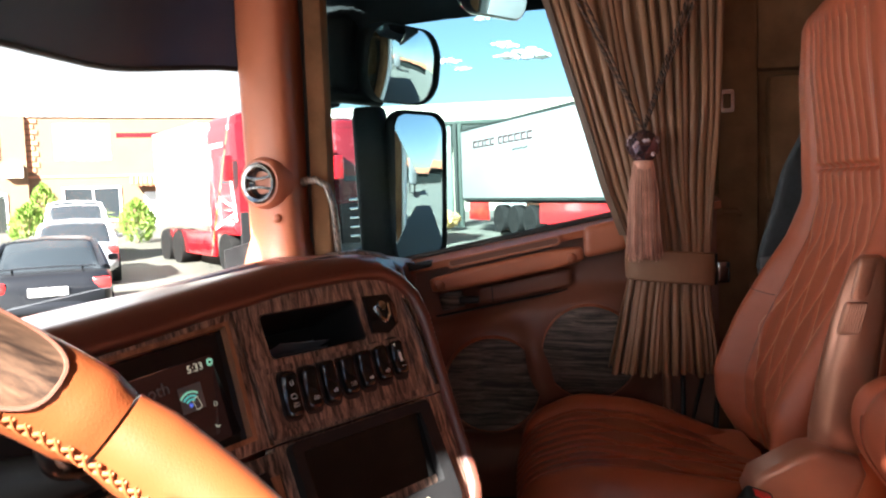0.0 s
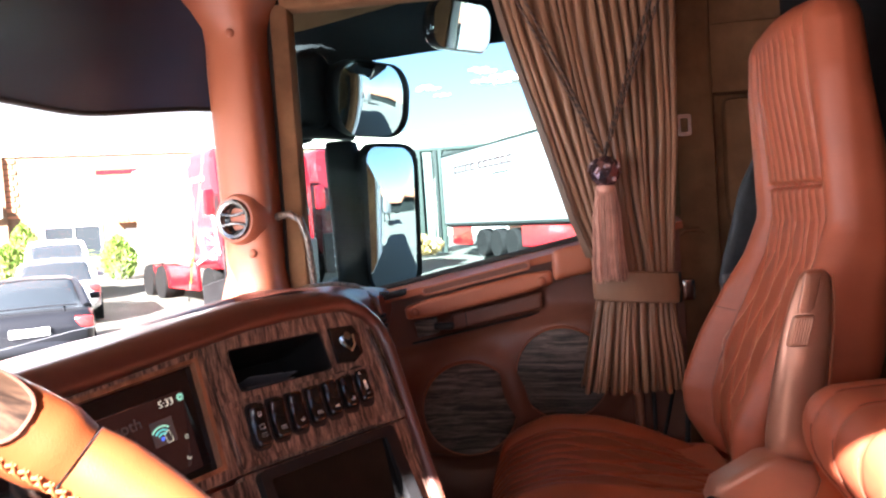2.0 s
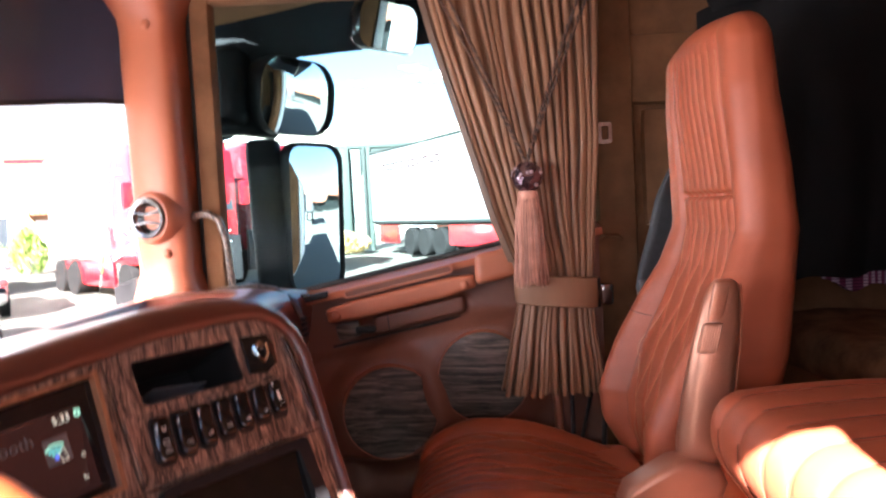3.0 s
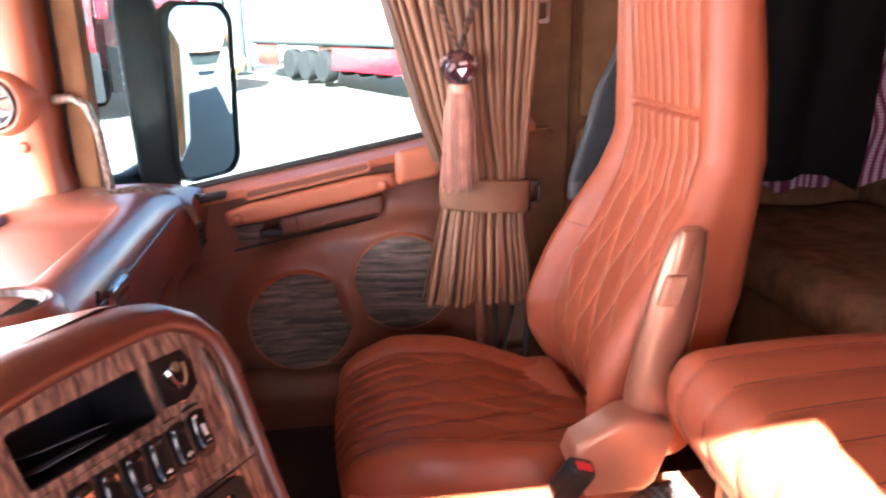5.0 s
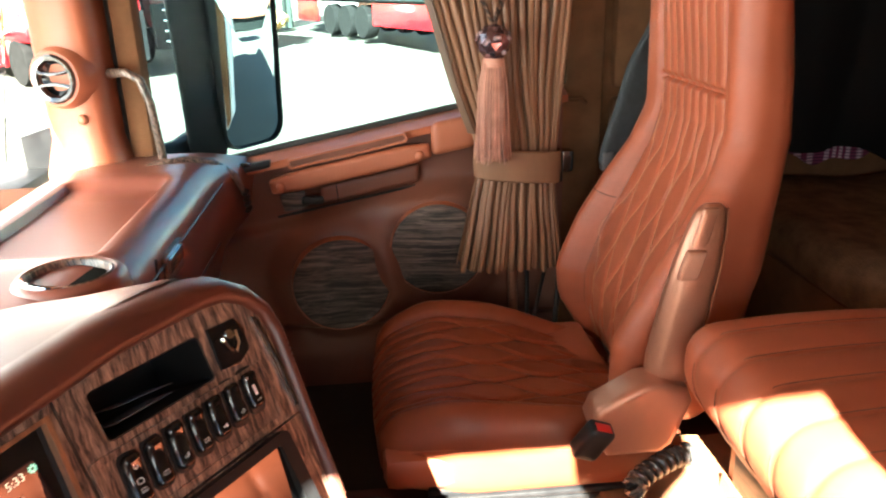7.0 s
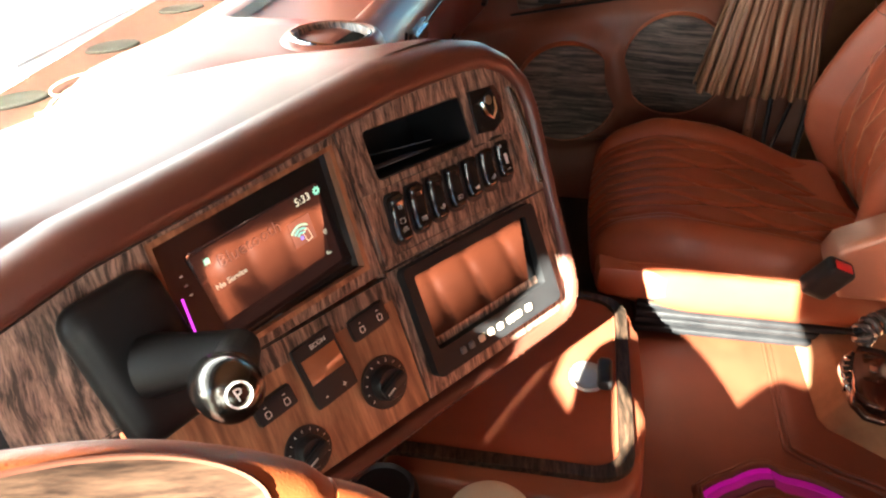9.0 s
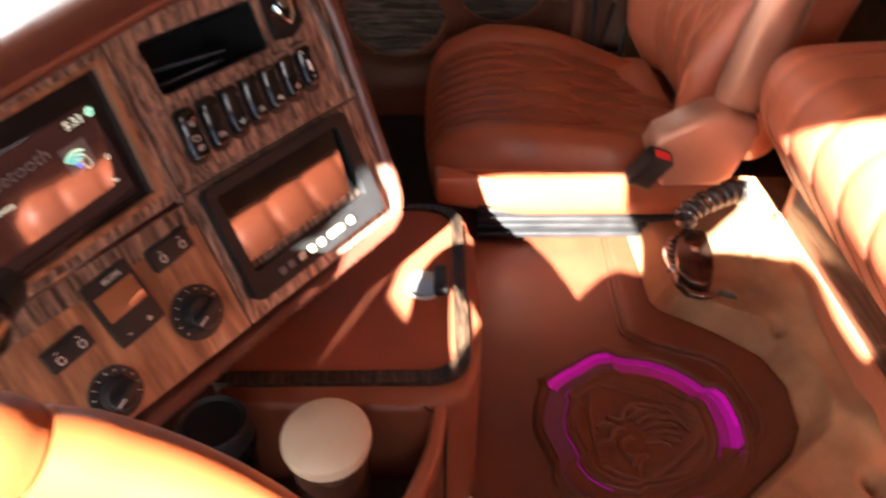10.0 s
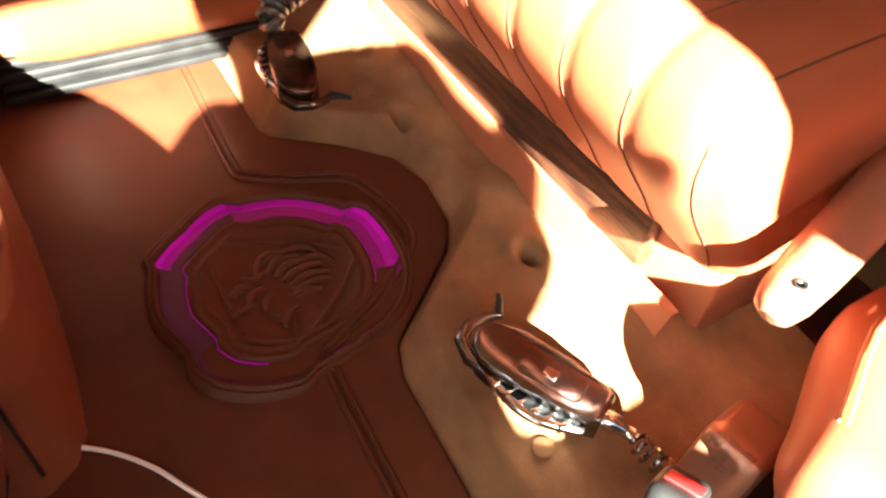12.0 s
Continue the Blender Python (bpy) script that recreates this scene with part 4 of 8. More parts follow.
for k in range(7):
    cu, cv = -0.1695 + 0.0274 * k, -0.0730 + 0.00175 * k
    bm = B()
    padbox(bm, (0.0104, 0.0245 - 0.0006 * k, 0.007), 0.0066, (8, 18, 4), lambda p: DM @ Vector((cu + p.x + 0.10 * p.y, cv + p.y, 0.002 + p.z + (0.0045 * (p.y / 0.024) ** 2 if p.z > 0 else 0))))
    sw = part("rocker_switch", bm, BLACK_GLOSS, dash, "black rocker switch with white symbols")
    bm = prism(B(), rrect(-0.0124, -0.0275, 0.0124, 0.0275, 0.008), at_dash(cu, cv, -5.7, -0.001), 0.0036, 0.0012)
    part("switch_bezel", bm, BLACK, sw)
    bm = B()
    low = at_dash(cu - 0.0012, cv - 0.0125, 0, 0.0102)
    if k == 0:
        ring(bm, rrect(-0.0022, 0.009, 0.0022, 0.0155, 0.002), rrect(-0.0013, 0.010, 0.0013, 0.0145, 0.0012), at_dash(cu + 0.0008, cv, 0, 0.0102), 0.0004)
        ring(bm, rrect(-0.0034, 0.007, 0.0034, 0.0125, 0.0012), rrect(-0.0028, 0.0076, 0.0028, 0.0119, 0.0008), low, 0.0004)
    if k in (0, 1, 3):
        for j in range(4):
            box(bm, (0, 0, 0), (0.0005, 0.0035, 0.0005), 0, low @ pose(-0.003 + 0.002 * j, -0.001, 0.0002, 0, 0, 30 - 20 * j))
        box(bm, (0, 0, 0), (0.007, 0.0006, 0.0005), 0, low @ pose(0, 0.0022, 0.0002))
    elif k in (2, 5):
        tube(bm, [low @ Vector((-0.003 + 0.001 * q, 0.0016 * math.sin(q * 1.6), 0.0002)) for q in range(7)], 0.0004, 4)
        lathe(bm, [(0.0011, 0), (0.0011, 0.0004), (0.0016, 0.0004), (0.0016, 0)], low @ pose(0.002, 0.002, 0), 10, True)
    elif k == 4:
        prism(bm, [(-0.003, -0.001), (0.0, -0.001), (0.003, -0.0024), (0.003, 0.0024), (0.0, 0.001), (-0.003, 0.001)], low, 0.0004)
    else:
        box(bm, (0, 0.028, 0), (0.010, 0.0030, 0.0004), 0, low)
        box(bm, (0, 0.012, 0), (0.0042, 0.012, 0.0004), 0, low)
        tube(bm, [low @ Vector((-0.003, 0, 0.0002)), low @ Vector((0.003, 0.0005, 0.0002))], 0.0004, 4)
    part("symbol", bm, ICON, sw)

bm = B()
ring(bm, [(0.038, 0.012), (0.046, 0.004), (0.049, -0.05), (0.047, -0.108), (0.040, -0.108), (0.041, -0.05)], [(0.040, 0.009), (0.0445, 0.003), (0.0475, -0.05), (0.0455, -0.106), (0.0415, -0.106), (0.0425, -0.05)], DM, 0.0035, -0.001)
part("edge_strip", bm, CHROME_DARK, dash, "thin silver edge line")

# lower right: small monitor in its wood surround
bm = B()
prism(bm, rrect(-0.2055, -0.264, 0.046, -0.1195, (0.002, 0.03, 0.002, 0.002)), DM @ Matrix.Translation((0, 0, -0.02)), 0.0196)
part("monitor_surround", bm, WOOD_V, dash)
monitor = part("monitor", ring(B(), rrect(-0.194, -0.246, 0.010, -0.1215, 0.008), rrect(-0.182, -0.2175, -0.008, -0.133, 0.004), DM, 0.012, -0.002), BLACK_MATT, dash, "black reversing monitor with a row of keys")
bm = B()
prism(bm, rrect(-0.0885, -0.0440, 0.0885, 0.0440, 0.003), at_dash(-0.095, -0.1755, 0, -0.005) @ Matrix.Rotation(radians(6), 4, "X"), 0.008)
part("screen", bm, SCREEN, monitor, "dark glossy screen")
for k, (a, w) in enumerate(((-0.150, 0.008), (-0.137, 0.008), (-0.121, 0.009), (-0.106, 0.009), (-0.091, 0.009), (-0.067, 0.024), (-0.042, 0.010))):
    bm = B()
    padbox(bm, (w / 2, 0.0042, 0.0022), 0.002, (4, 4, 2), lambda p: D(a + p.x - 0.004, -0.2320 + p.y, 0.0125 + p.z))
    part("key", bm, GREY if k < 2 else CREAM, monitor)

# left: touch-screen radio
HOLE = [(-0.418, -0.122), (-0.221, -0.107), (-0.214, 0.021), (-0.415, -0.002)]
bm = B()
for poly in ([(-0.56, -0.135), HOLE[0], HOLE[3], (-0.46, -0.005), (-0.56, -0.03)], [(-0.56, -0.137), (-0.2085, -0.1175), HOLE[1], HOLE[0]], [HOLE[1], (-0.2085, -0.1175), (-0.2085, 0.030), HOLE[2]], [HOLE[3], HOLE[2], (-0.2085, 0.030), (-0.26, 0.022), (-0.32, 0.013), (-0.39, 0.004), (-0.46, -0.005)]):
    prism(bm, poly, DM @ Matrix.Translation((0, 0, -0.04)), 0.0396)
part("radio_surround", bm, WOOD_V, dash)
RM = at_dash(-0.3058, -0.0586, 6.5, -0.016)
radio = part("radio", ring(B(), [(-0.116, -0.050), (-0.114, -0.0502), (0.077, -0.0575), (0.0785, -0.056), (0.098, 0.066), (0.096, 0.068), (-0.100, 0.068), (-0.102, 0.066)], rrect(-0.073, -0.0430, 0.072, 0.0430, 0.002, 1), RM, 0.006, -0.016), BLACK_GLOSS, dash, "black touch-screen radio")
bm = B()
inner_ = [(x + (0.005 if x < -0.3 else -0.005), y + (0.005 if y < -0.05 else -0.005)) for x, y in HOLE]
ring(bm, HOLE, inner_, DM, 0.0015, -0.02)
part("trim_frame", bm, WOOD_PANEL, radio, "thin brown frame")
bm = B()
RS = RM @ Matrix.Translation((0, 0, -0.004)) @ Matrix.Rotation(radians(13.5), 4, "X") @ Matrix.Rotation(radians(2.5), 4, "Y")
prism(bm, rrect(-0.0735, -0.0435, 0.0725, 0.0435, 0.002), RS @ Matrix.Translation((0, 0, -0.001)), 0.005)
part("screen", bm, SCREEN_LIT, radio, "lit dark brown screen")


def ui(a, b, turn=0.0):
    return RS @ Matrix.Translation(((a - 0.001) * 0.865, (b + 0.001) * 0.93, 0.0044)) @ Matrix.Rotation(radians(turn), 4, "Z") @ Matrix.Scale(0.88, 4)


text("clock_text", "5:33", 0.0125, ui(0.0600, 0.0375), UI_WHITE, radio)
text("status_text", "No Service", 0.0085, ui(-0.0520, 0.005), UI_WHITE, radio)
bm = B()
lathe(bm, [(0.0018, 0), (0.0018, 0.0004), (0.0036, 0.0004), (0.0036, 0)], ui(0.0805, 0.0385), 12, True)
for k in range(8):
    box(bm, (0.0042, 0, 0.0002), (0.0016, 0.0016, 0.0004), 0, ui(0.0805, 0.0385, 45 * k))
part("gear_symbol", bm, UI_GREEN, radio)
for k, (r, mat_) in enumerate(((0.016, UI_GREEN), (0.0115, UI_TEAL), (0.0072, UI_TEAL))):
    bm = B()
    tube(bm, [ui(0.044, 0.000) @ Vector((r * math.cos(radians(a)), r * math.sin(radians(a)), 0)) for a in range(50, 141, 10)], 0.0013, 4)
    part("wave_symbol", bm, mat_, radio)
bm = B()
lathe(bm, [(0.0003, 0.0004), (0.0026, 0.0004), (0.0026, 0)], ui(0.043, 0.001), 10)
part("dot_symbol", bm, UI_BLUE, radio)
bm = B()
ring(bm, rrect(-0.004, -0.007, 0.004, 0.007, 0.001), rrect(-0.0033, -0.006, 0.0033, 0.006, 0.001), ui(0.051, 0.001, 12), 0.0004)
ring(bm, rrect(-0.002, -0.0025, 0.002, 0.0025, 0.0008), rrect(-0.0014, -0.0019, 0.0014, 0.0019, 0.0006), ui(0.0735, -0.007), 0.0004)
tube(bm, [ui(0.069, -0.030) @ Vector((x, y, 0)) for x, y in ((-0.002, 0.002), (-0.0015, -0.001), (0.001, -0.002), (0.003, -0.001))], 0.0007, 4)
part("phone_symbol", bm, UI_WHITE, radio)
bm = B()
box(bm, (0, 0, 0.0001), (0.0065, 0.0065, 0.0003), 0, ui(-0.069, 0.034))
part("app_symbol", bm, UI_GREEN, radio)
text("source_text", "Bluetooth", 0.020, ui(-0.018, 0.0265), UI_GREY, radio)
bm = B()
box(bm, (0, 0, 0.0001), (0.030, 0.030, 0.0001), 0, ui(0.046, 0.008))
part("tile", bm, UI_GREY, radio)
for k in range(3):
    bm = B()
    box(bm, (0, 0, 0.0178), (0.003, 0.0012, 0.0006), 0, RM @ Matrix.Translation((-0.085, 0.029 - 0.009 * k, -0.0114)))
    part("side_key", bm, ICON, radio)
bm = B()
tube(bm, [RM @ Vector(p) for p in ((-0.0936, 0.012, 0.0064), (-0.100, -0.0335, 0.0064))], 0.0011, 4)
part("light_line", bm, UI_PURPLE, radio, "purple light line")
bm = B()
box(bm, (0, 0, 0.0178), (0.052, 0.0042, 0.0006), 0, RM @ Matrix.Translation((-0.046, -0.0495, -0.0114)))
part("maker_bar", bm, GREY, radio)

# lower left: tan wood control panel
bm = B()
prism(bm, [(-0.47, -0.264), (-0.2085, -0.264), (-0.2085, -0.1245), (-0.47, -0.137)], DM @ Matrix.Translation((0, 0, -0.02)), 0.0196)
controls = part("control_panel", bm, WOOD_PANEL, dash, "tan wood control panel")
bm = B()
prism(bm, rrect(-0.44, -0.141, -0.2075, -0.1185, 0.002), at_dash(0, 0, 0, -0.012) @ Matrix.Rotation(radians(1.5), 4, "Z"), 0.013)
part("divider", bm, WOOD, dash)


def keyblock(name, a, b, w, h, turn, n, parent):
    bm = B()
    padbox(bm, (w / 2, h / 2, 0.006), 0.003, (6, 6, 2), lambda p: at_dash(a, b, turn) @ p)
    ob = part(name, bm, BLACK, parent, "black pair of switches")
    bm = B()
    for k in range(n):
        x = (k + 0.5) / n * w - w / 2
        ring(bm, rrect(-0.003, -0.004, 0.003, 0.003, 0.002), rrect(-0.0022, -0.0032, 0.0022, 0.0022, 0.0015), at_dash(a, b, turn) @ Matrix.Translation((x, -0.002, 0.006)), 0.0004)
        box(bm, (x, 0.005, 0.0062), (0.003, 0.0008, 0.0004), 0, at_dash(a, b, turn))
    part("symbol", bm, ICON, ob)


keyblock("double_switch", -0.2450, -0.1530, 0.046, 0.024, 6, 2, controls)
keyblock("double_switch", -0.3655, -0.1790, 0.042, 0.022, 6, 2, controls)
bm = B()
padbox(bm, (0.0245, 0.033, 0.006), 0.003, (6, 8, 2), lambda p: at_dash(-0.3070, -0.1720, 6) @ p)
climate = part("climate_display", bm, BLACK, controls, "black climate display with plus and minus keys")
bm = B()
box(bm, (0, 0.006, 0.0062), (0.040, 0.026, 0.0012), 0.0004, at_dash(-0.3070, -0.1720, 6))
part("display_glass", bm, material("brown display glass", (0.25, 0.10, 0.05), 0.12, 0, 0.5), climate)
text("mode_text", "ECON", 0.0065, at_dash(-0.3060, -0.1460, 6, 0.0064), ICON, climate)
text("minus_text", "-", 0.010, at_dash(-0.3170, -0.1965, 6, 0.0064), ICON, climate)
text("plus_text", "+", 0.010, at_dash(-0.2950, -0.1955, 6, 0.0064), ICON, climate)
for a, b, r in ((-0.2515, -0.2185, 0.027), (-0.352, -0.235, 0.024)):
    kn = part("fan_knob", lathe(B(), [(0.0005, 0.016), (r * 0.55, 0.016), (r * 0.62, 0.013), (r * 0.66, 0.004), (r, 0.003), (r, -0.004)], at_dash(a, b), 32), BLACK, controls, "black round fan knob")
    bm = B()
    box(bm, (0, 0, 0.019), (r * 1.15, r * 0.42, 0.010), 0.003, at_dash(a, b, 20))
    part("grip", bm, BLACK, kn)
    bm = B()
    for k in range(11):
        box(bm, (r * 0.83, 0, 0.0034), (0.003, 0.0009, 0.0004), 0, at_dash(a, b, -30 + 24 * k))
    box(bm, (r * 0.35, 0, 0.0242), (r * 0.4, 0.0012, 0.0004), 0, at_dash(a, b, 200))
    part("marks", bm, ICON, kn)

# parking brake lever beside the wheel
bm = padbox(B(), (0.043, 0.066, 0.02), 0.019, (12, 14, 5), lambda p: at_dash(-0.452, -0.085, 8) @ Vector((p.x, p.y, p.z + 0.006)))
lever = part("parking_brake_lever", bm, LEVER_BLACK, dash, "black parking brake lever with a chrome knob")
bm = B()
tube(bm, [D(-0.452, -0.09, 0.02), D(-0.43, -0.093, 0.05), D(-0.405, -0.096, 0.085), Vector((0.683, 0.682, 0.567))], [0.027, 0.021, 0.017, 0.0175], 20)
part("stalk", bm, LEVER_BLACK, lever)
ax = (D(-0.43, -0.093, 0.05) - Vector((0.652, 0.654, 0.588))).normalized()
kc = Vector((0.660, 0.672, 0.580))
KM = Matrix.Translation(kc) @ (-ax).to_track_quat("Z", "Y").to_matrix().to_4x4()
bm = lathe(B(), [(0.0005, 0.026), (0.010, 0.0248), (0.016, 0.021), (0.0205, 0.013), (0.0220, 0.0), (0.0212, -0.016), (0.018, -0.026)], KM, 32)
part("knob", bm, surf("dull dark chrome", (0.085, 0.078, 0.070), (0.12, 0.112, 0.10), (0.16, 0.24), 25, 300, 0.04, 0.0006, metal=1.0), lever, "smoked chrome knob")
bm = B()
lathe(bm, [(0.0072, 0.0255), (0.0072, 0.0266), (0.0086, 0.0262), (0.0086, 0.0248)], KM, 28, True)
part("knob_ring", bm, ICON, lever)
text("knob_text", "P", 0.0115, KM @ Matrix.Translation((0, 0, 0.0264)) @ Matrix.Rotation(radians(15), 4, "Z"), ICON, lever)

# dark instrument side behind the wheel
bm = B()
prism(bm, [(-0.80, -0.30), (-0.49, -0.28), (-0.49, -0.02), (-0.56, -0.032), (-0.80, -0.078)], DM @ Matrix.Translation((0, 0, -0.03)), 0.026)
part("instrument_panel", bm, BLACK, dash, "black instrument panel")
bm = B()
sheet(bm, lambda u, v: D(mix(-0.80, 0.03, u), -0.262, -0.01).lerp(D(mix(-0.80, 0.0, u), -0.262, -0.01) + Vector((0.25, 0.42, -0.36)), v), 10, 8)
part("underside", bm, PLASTIC, dash)

# ---- passenger side of the dashboard ----
pd = group("passenger_dashboard", "brown dashboard shelf with a recessed tray and glovebox", "dashboard", (1.75, 0.95, 0.0))
PROF = [(1.128, 0.535), (1.112, 0.564), (1.065, 0.574), (1.050, 0.578), (1.040, 0.575), (1.034, 0.560), (0.99, 0.556), (0.86, 0.555), (0.842, 0.558), (0.836, 0.574), (0.826, 0.580), (0.80, 0.577), (0.775, 0.566), (0.760, 0.545), (0.757, 0.515), (0.762, 0.47), (0.775, 0.40), (0.80, 0.32), (0.83, 0.22), (0.86, 0.10), (0.90, -0.15)]
FLATP = [(1.128, 0.535), (1.112, 0.564), (1.065, 0.574), (1.050, 0.577), (1.040, 0.578), (1.034, 0.579), (0.99, 0.580), (0.86, 0.581), (0.842, 0.581), (0.836, 0.581), (0.826, 0.580), (0.80, 0.577), (0.775, 0.566), (0.760, 0.545), (0.757, 0.515), (0.762, 0.47), (0.775, 0.40), (0.80, 0.32), (0.83, 0.22), (0.86, 0.10), (0.90, -0.15)]
XS = [1.06, 1.15, 1.24, 1.30, 1.36, 1.42, 1.462, 1.472, 1.482, 1.492, 1.55, 1.65, 1.75, 1.85, 1.915, 1.925, 1.935, 1.945, 1.99, 2.05, 2.12, 2.20, 2.26]
bm = B()
rows = []
for x in XS:
    f = step(1.462, 1.492, x) * step(1.945, 1.915, x)
    rows.append([bm.verts.new((x, mix(a[0], b[0], f) - 0.05 * step(2.0, 2.3, x) * (a[0] < 0.8) + 0.03 * step(1.45, 1.24, x), mix(a[1], b[1], f) - 0.02 * step(2.0, 2.26, x) * (a[1] > 0.5) - 0.022 * step(1.24, 1.12, x))) for a, b in zip(FLATP, PROF)])
for q, s in zip(rows, rows[1:]):
    for k in range(len(PROF) - 1):
        bm.faces.new((q[k], s[k], s[k + 1], q[k + 1]))
part("shelf", bm, LEATHER_SHELF, pd, sharp=50)
bm = B()
for a, b in (((1.50, 0.752, 0.555), (1.50, 0.765, 0.40)), ((1.50, 0.765, 0.40), (2.02, 0.765, 0.40)), ((1.45, 0.7525, 0.530), (2.06, 0.7525, 0.530))):
    tube(bm, [a, b], 0.0022, 6)
part("glovebox_joint", bm, BLACK, pd)
bm = padbox(B(), (0.055, 0.006, 0.026), 0.005, (10, 3, 6), lambda p: Vector((1.60 + p.x, 0.7545 + p.y, 0.515 + p.z)))
latch = part("glovebox_latch", bm, WOOD, pd, "wood latch plate with a chrome pull")
bm = padbox(B(), (0.045, 0.006, 0.013), 0.004, (8, 3, 4), lambda p: Vector((1.585 + p.x, 0.7475 + p.y, 0.525 + p.z)))
part("pull", bm, CHROME, latch)
CUPM = Matrix.Translation((1.372, 0.832, 0.5755))
bm = lathe(B(), [(0.080, -0.014), (0.074, 0.006), (0.068, 0.013), (0.062, 0.0145), (0.059, 0.012), (0.059, -0.014)], CUPM, 40, True)
part("cup_surround", bm, LEATHER_SHELF, pd)
bm = lathe(B(), [(0.0585, 0.0125), (0.056, 0.0145), (0.053, 0.013), (0.050, 0.004), (0.048, -0.002), (0.058, -0.004)], CUPM, 40, True)
part("cup_rim", bm, WOOD, pd, "limed wood cup holder rim")
# Shallow black floor; its colour stands in for the shade of a deep hole.
bm = lathe(B(), [(0.052, 0.003), (0.044, 0.0026), (0.020, 0.0024), (0.0005, 0.0024)], CUPM, 36)
part("cup_holder", bm, VENT_MATT, pd, "black disc standing in for the cup holder's dark depth")
bm = B()
tube(bm, [CUPM @ Vector((0.060 * math.cos(a), 0.060 * math.sin(a), 0.0145)) for a in [radians(mix(100, 200, k / 20)) for k in range(21)]], [0.0010 + 0.0040 * math.sin(math.pi * k / 20) for k in range(21)], 8)
part("cup_holder_ring", bm, CHROME, pd, "bright metal crescent")
bm = B()
tube(bm, [(2.03, 0.955, 0.562), (2.07, 0.90, 0.572), (2.10, 0.84, 0.573), (2.12, 0.785, 0.562), (2.13, 0.735, 0.53), (2.135, 0.718, 0.48)], [0.006, 0.016, 0.020, 0.020, 0.016, 0.008], 12, flat=0.5)
part("corner_trim", bm, WOOD, pd, "wood trim over the side vent")
bm = B()
for k in range(4):
    box(bm, (2.135, 0.716 - 0.001 * k, 0.485 - 0.014 * k), (0.04, 0.012, 0.009), 0.003)
part("side_vent", bm, BLACK, pd)

# defroster strip at the foot of the windscreen
bm = B()
sheet(bm, lambda u, v: Vector((mix(-0.2, 2.22, u), mix(1.04, 1.345 + 0.05 * step(0.55, 0.9, u), v), mix(0.502, 0.497, v))), 30, 6)
strip2 = solid("defroster_strip", bm, STRIP_LEATHER, "dark brown leather strip with oval vents below the windscreen", "dashboard strip", kind="structure")
for x in (0.745, 1.005, 1.265, 1.527, 1.785, 2.045):
    bm = B()
    lathe(bm, [(0.0005, 0.0008), (0.034, 0.0010), (0.037, 0.0018), (0.040, 0.0), (0.040, -0.004)], Matrix.Translation((x, 1.298, 0.5005)) @ Matrix.Rotation(radians(-40), 4, "Z") @ Matrix.Diagonal((1.2, 0.75, 1, 1)), 28)
    vent = part("vent", bm, VENT_MATT, strip2, "oval black air vent")
bm = B()
for ph in (0.0, 1.7):
    pts = [Vector((mix(1.06, 1.64, k / 60), 1.158 + 0.05 * math.sin(math.pi * min(1, k / 40)) + 0.008 * math.sin(k * 0.9 + ph) + 0.014 * math.sin(k * 0.33 + ph), 0.506 + 0.006 * abs(math.sin(k * 0.7 + ph)))) for k in range(61)]
    tube(bm, pts, 0.0016, 5)
tube(bm, [Vector((1.325 + 0.05 * math.cos(a), 1.235 + 0.03 * math.sin(a), 0.507)) for a in [k * math.tau / 24 for k in range(24)]], 0.0016, 5, True)
solid("lace_cord", bm, CREAM, "pale cord lying along the windscreen foot", "cord")


# ---- storage bin under the dashboard ----
bin_ = group("storage_bin", "brown leather storage bin with a wood-rimmed lid", "storage bin", (1.0, 0.5, 0.0))
LM = Matrix(((1, 0, 0, 0), (0, 1, 0, 0), (-0.11, 0, 1, 0.3425), (0, 0, 0, 1)))
BODY = [(0.893, 0.66), (0.893, 0.44), (0.898, 0.405), (0.915, 0.378), (0.945, 0.362), (1.02, 0.356), (1.12, 0.354), (1.24, 0.357), (1.30, 0.364), (1.335, 0.382), (1.352, 0.415), (1.355, 0.66)]
bm = B()
prism(bm, BODY, LM @ Matrix.Translation((0, 0, -0.25)), 0.246, 0.016, 4)
part("body", bm, LEATHER_BIN, bin_, sharp=60)
RIM_OUT, RIM_IN = rrect(0.922, 0.372, 1.336, 0.661, (0.045, 0.055, 0.002, 0.002), 8), rrect(0.941, 0.389, 1.321, 0.655, (0.034, 0.044, 0.002, 0.002), 8)
bm = B()
ring(bm, RIM_OUT, RIM_IN, LM, 0.004, -0.02)
part("lid_rim", bm, WOOD_RIM, bin_, "dark limed wood rim")
bm = B()
prism(bm, rrect(0.942, 0.390, 1.320, 0.654, (0.034, 0.044, 0.002, 0.002), 8), LM @ Matrix.Translation((0, 0, -0.014)), 0.014, 0.003)
part("lid", bm, LEATHER_LID, bin_, "brown leather lid")
PM = LM @ Matrix.Translation((1.112, 0.428, 0.0008))
bm = B()
lathe(bm, [(0.0005, -0.002), (0.018, -0.001), (0.026, 0.002), (0.031, 0.004), (0.033, 0.0)], PM @ Matrix.Diagonal((1.0, 0.75, 1, 1)), 28)
hold = part("lid_pull", bm, surf("brushed silver plastic", (0.30, 0.28, 0.26), (0.40, 0.38, 0.36), (0.35, 0.45), 12, 400, 0.08, 0.0006, metal=0.3), bin_, "oval metal pull")
bm = padbox(B(), (0.030, 0.010, 0.009), 0.007, (8, 4, 4), lambda p: PM @ (p + Vector((0.0, -0.022, 0.010))))
part("pull_bar", bm, BLACK_MATT, hold)
bm = B()
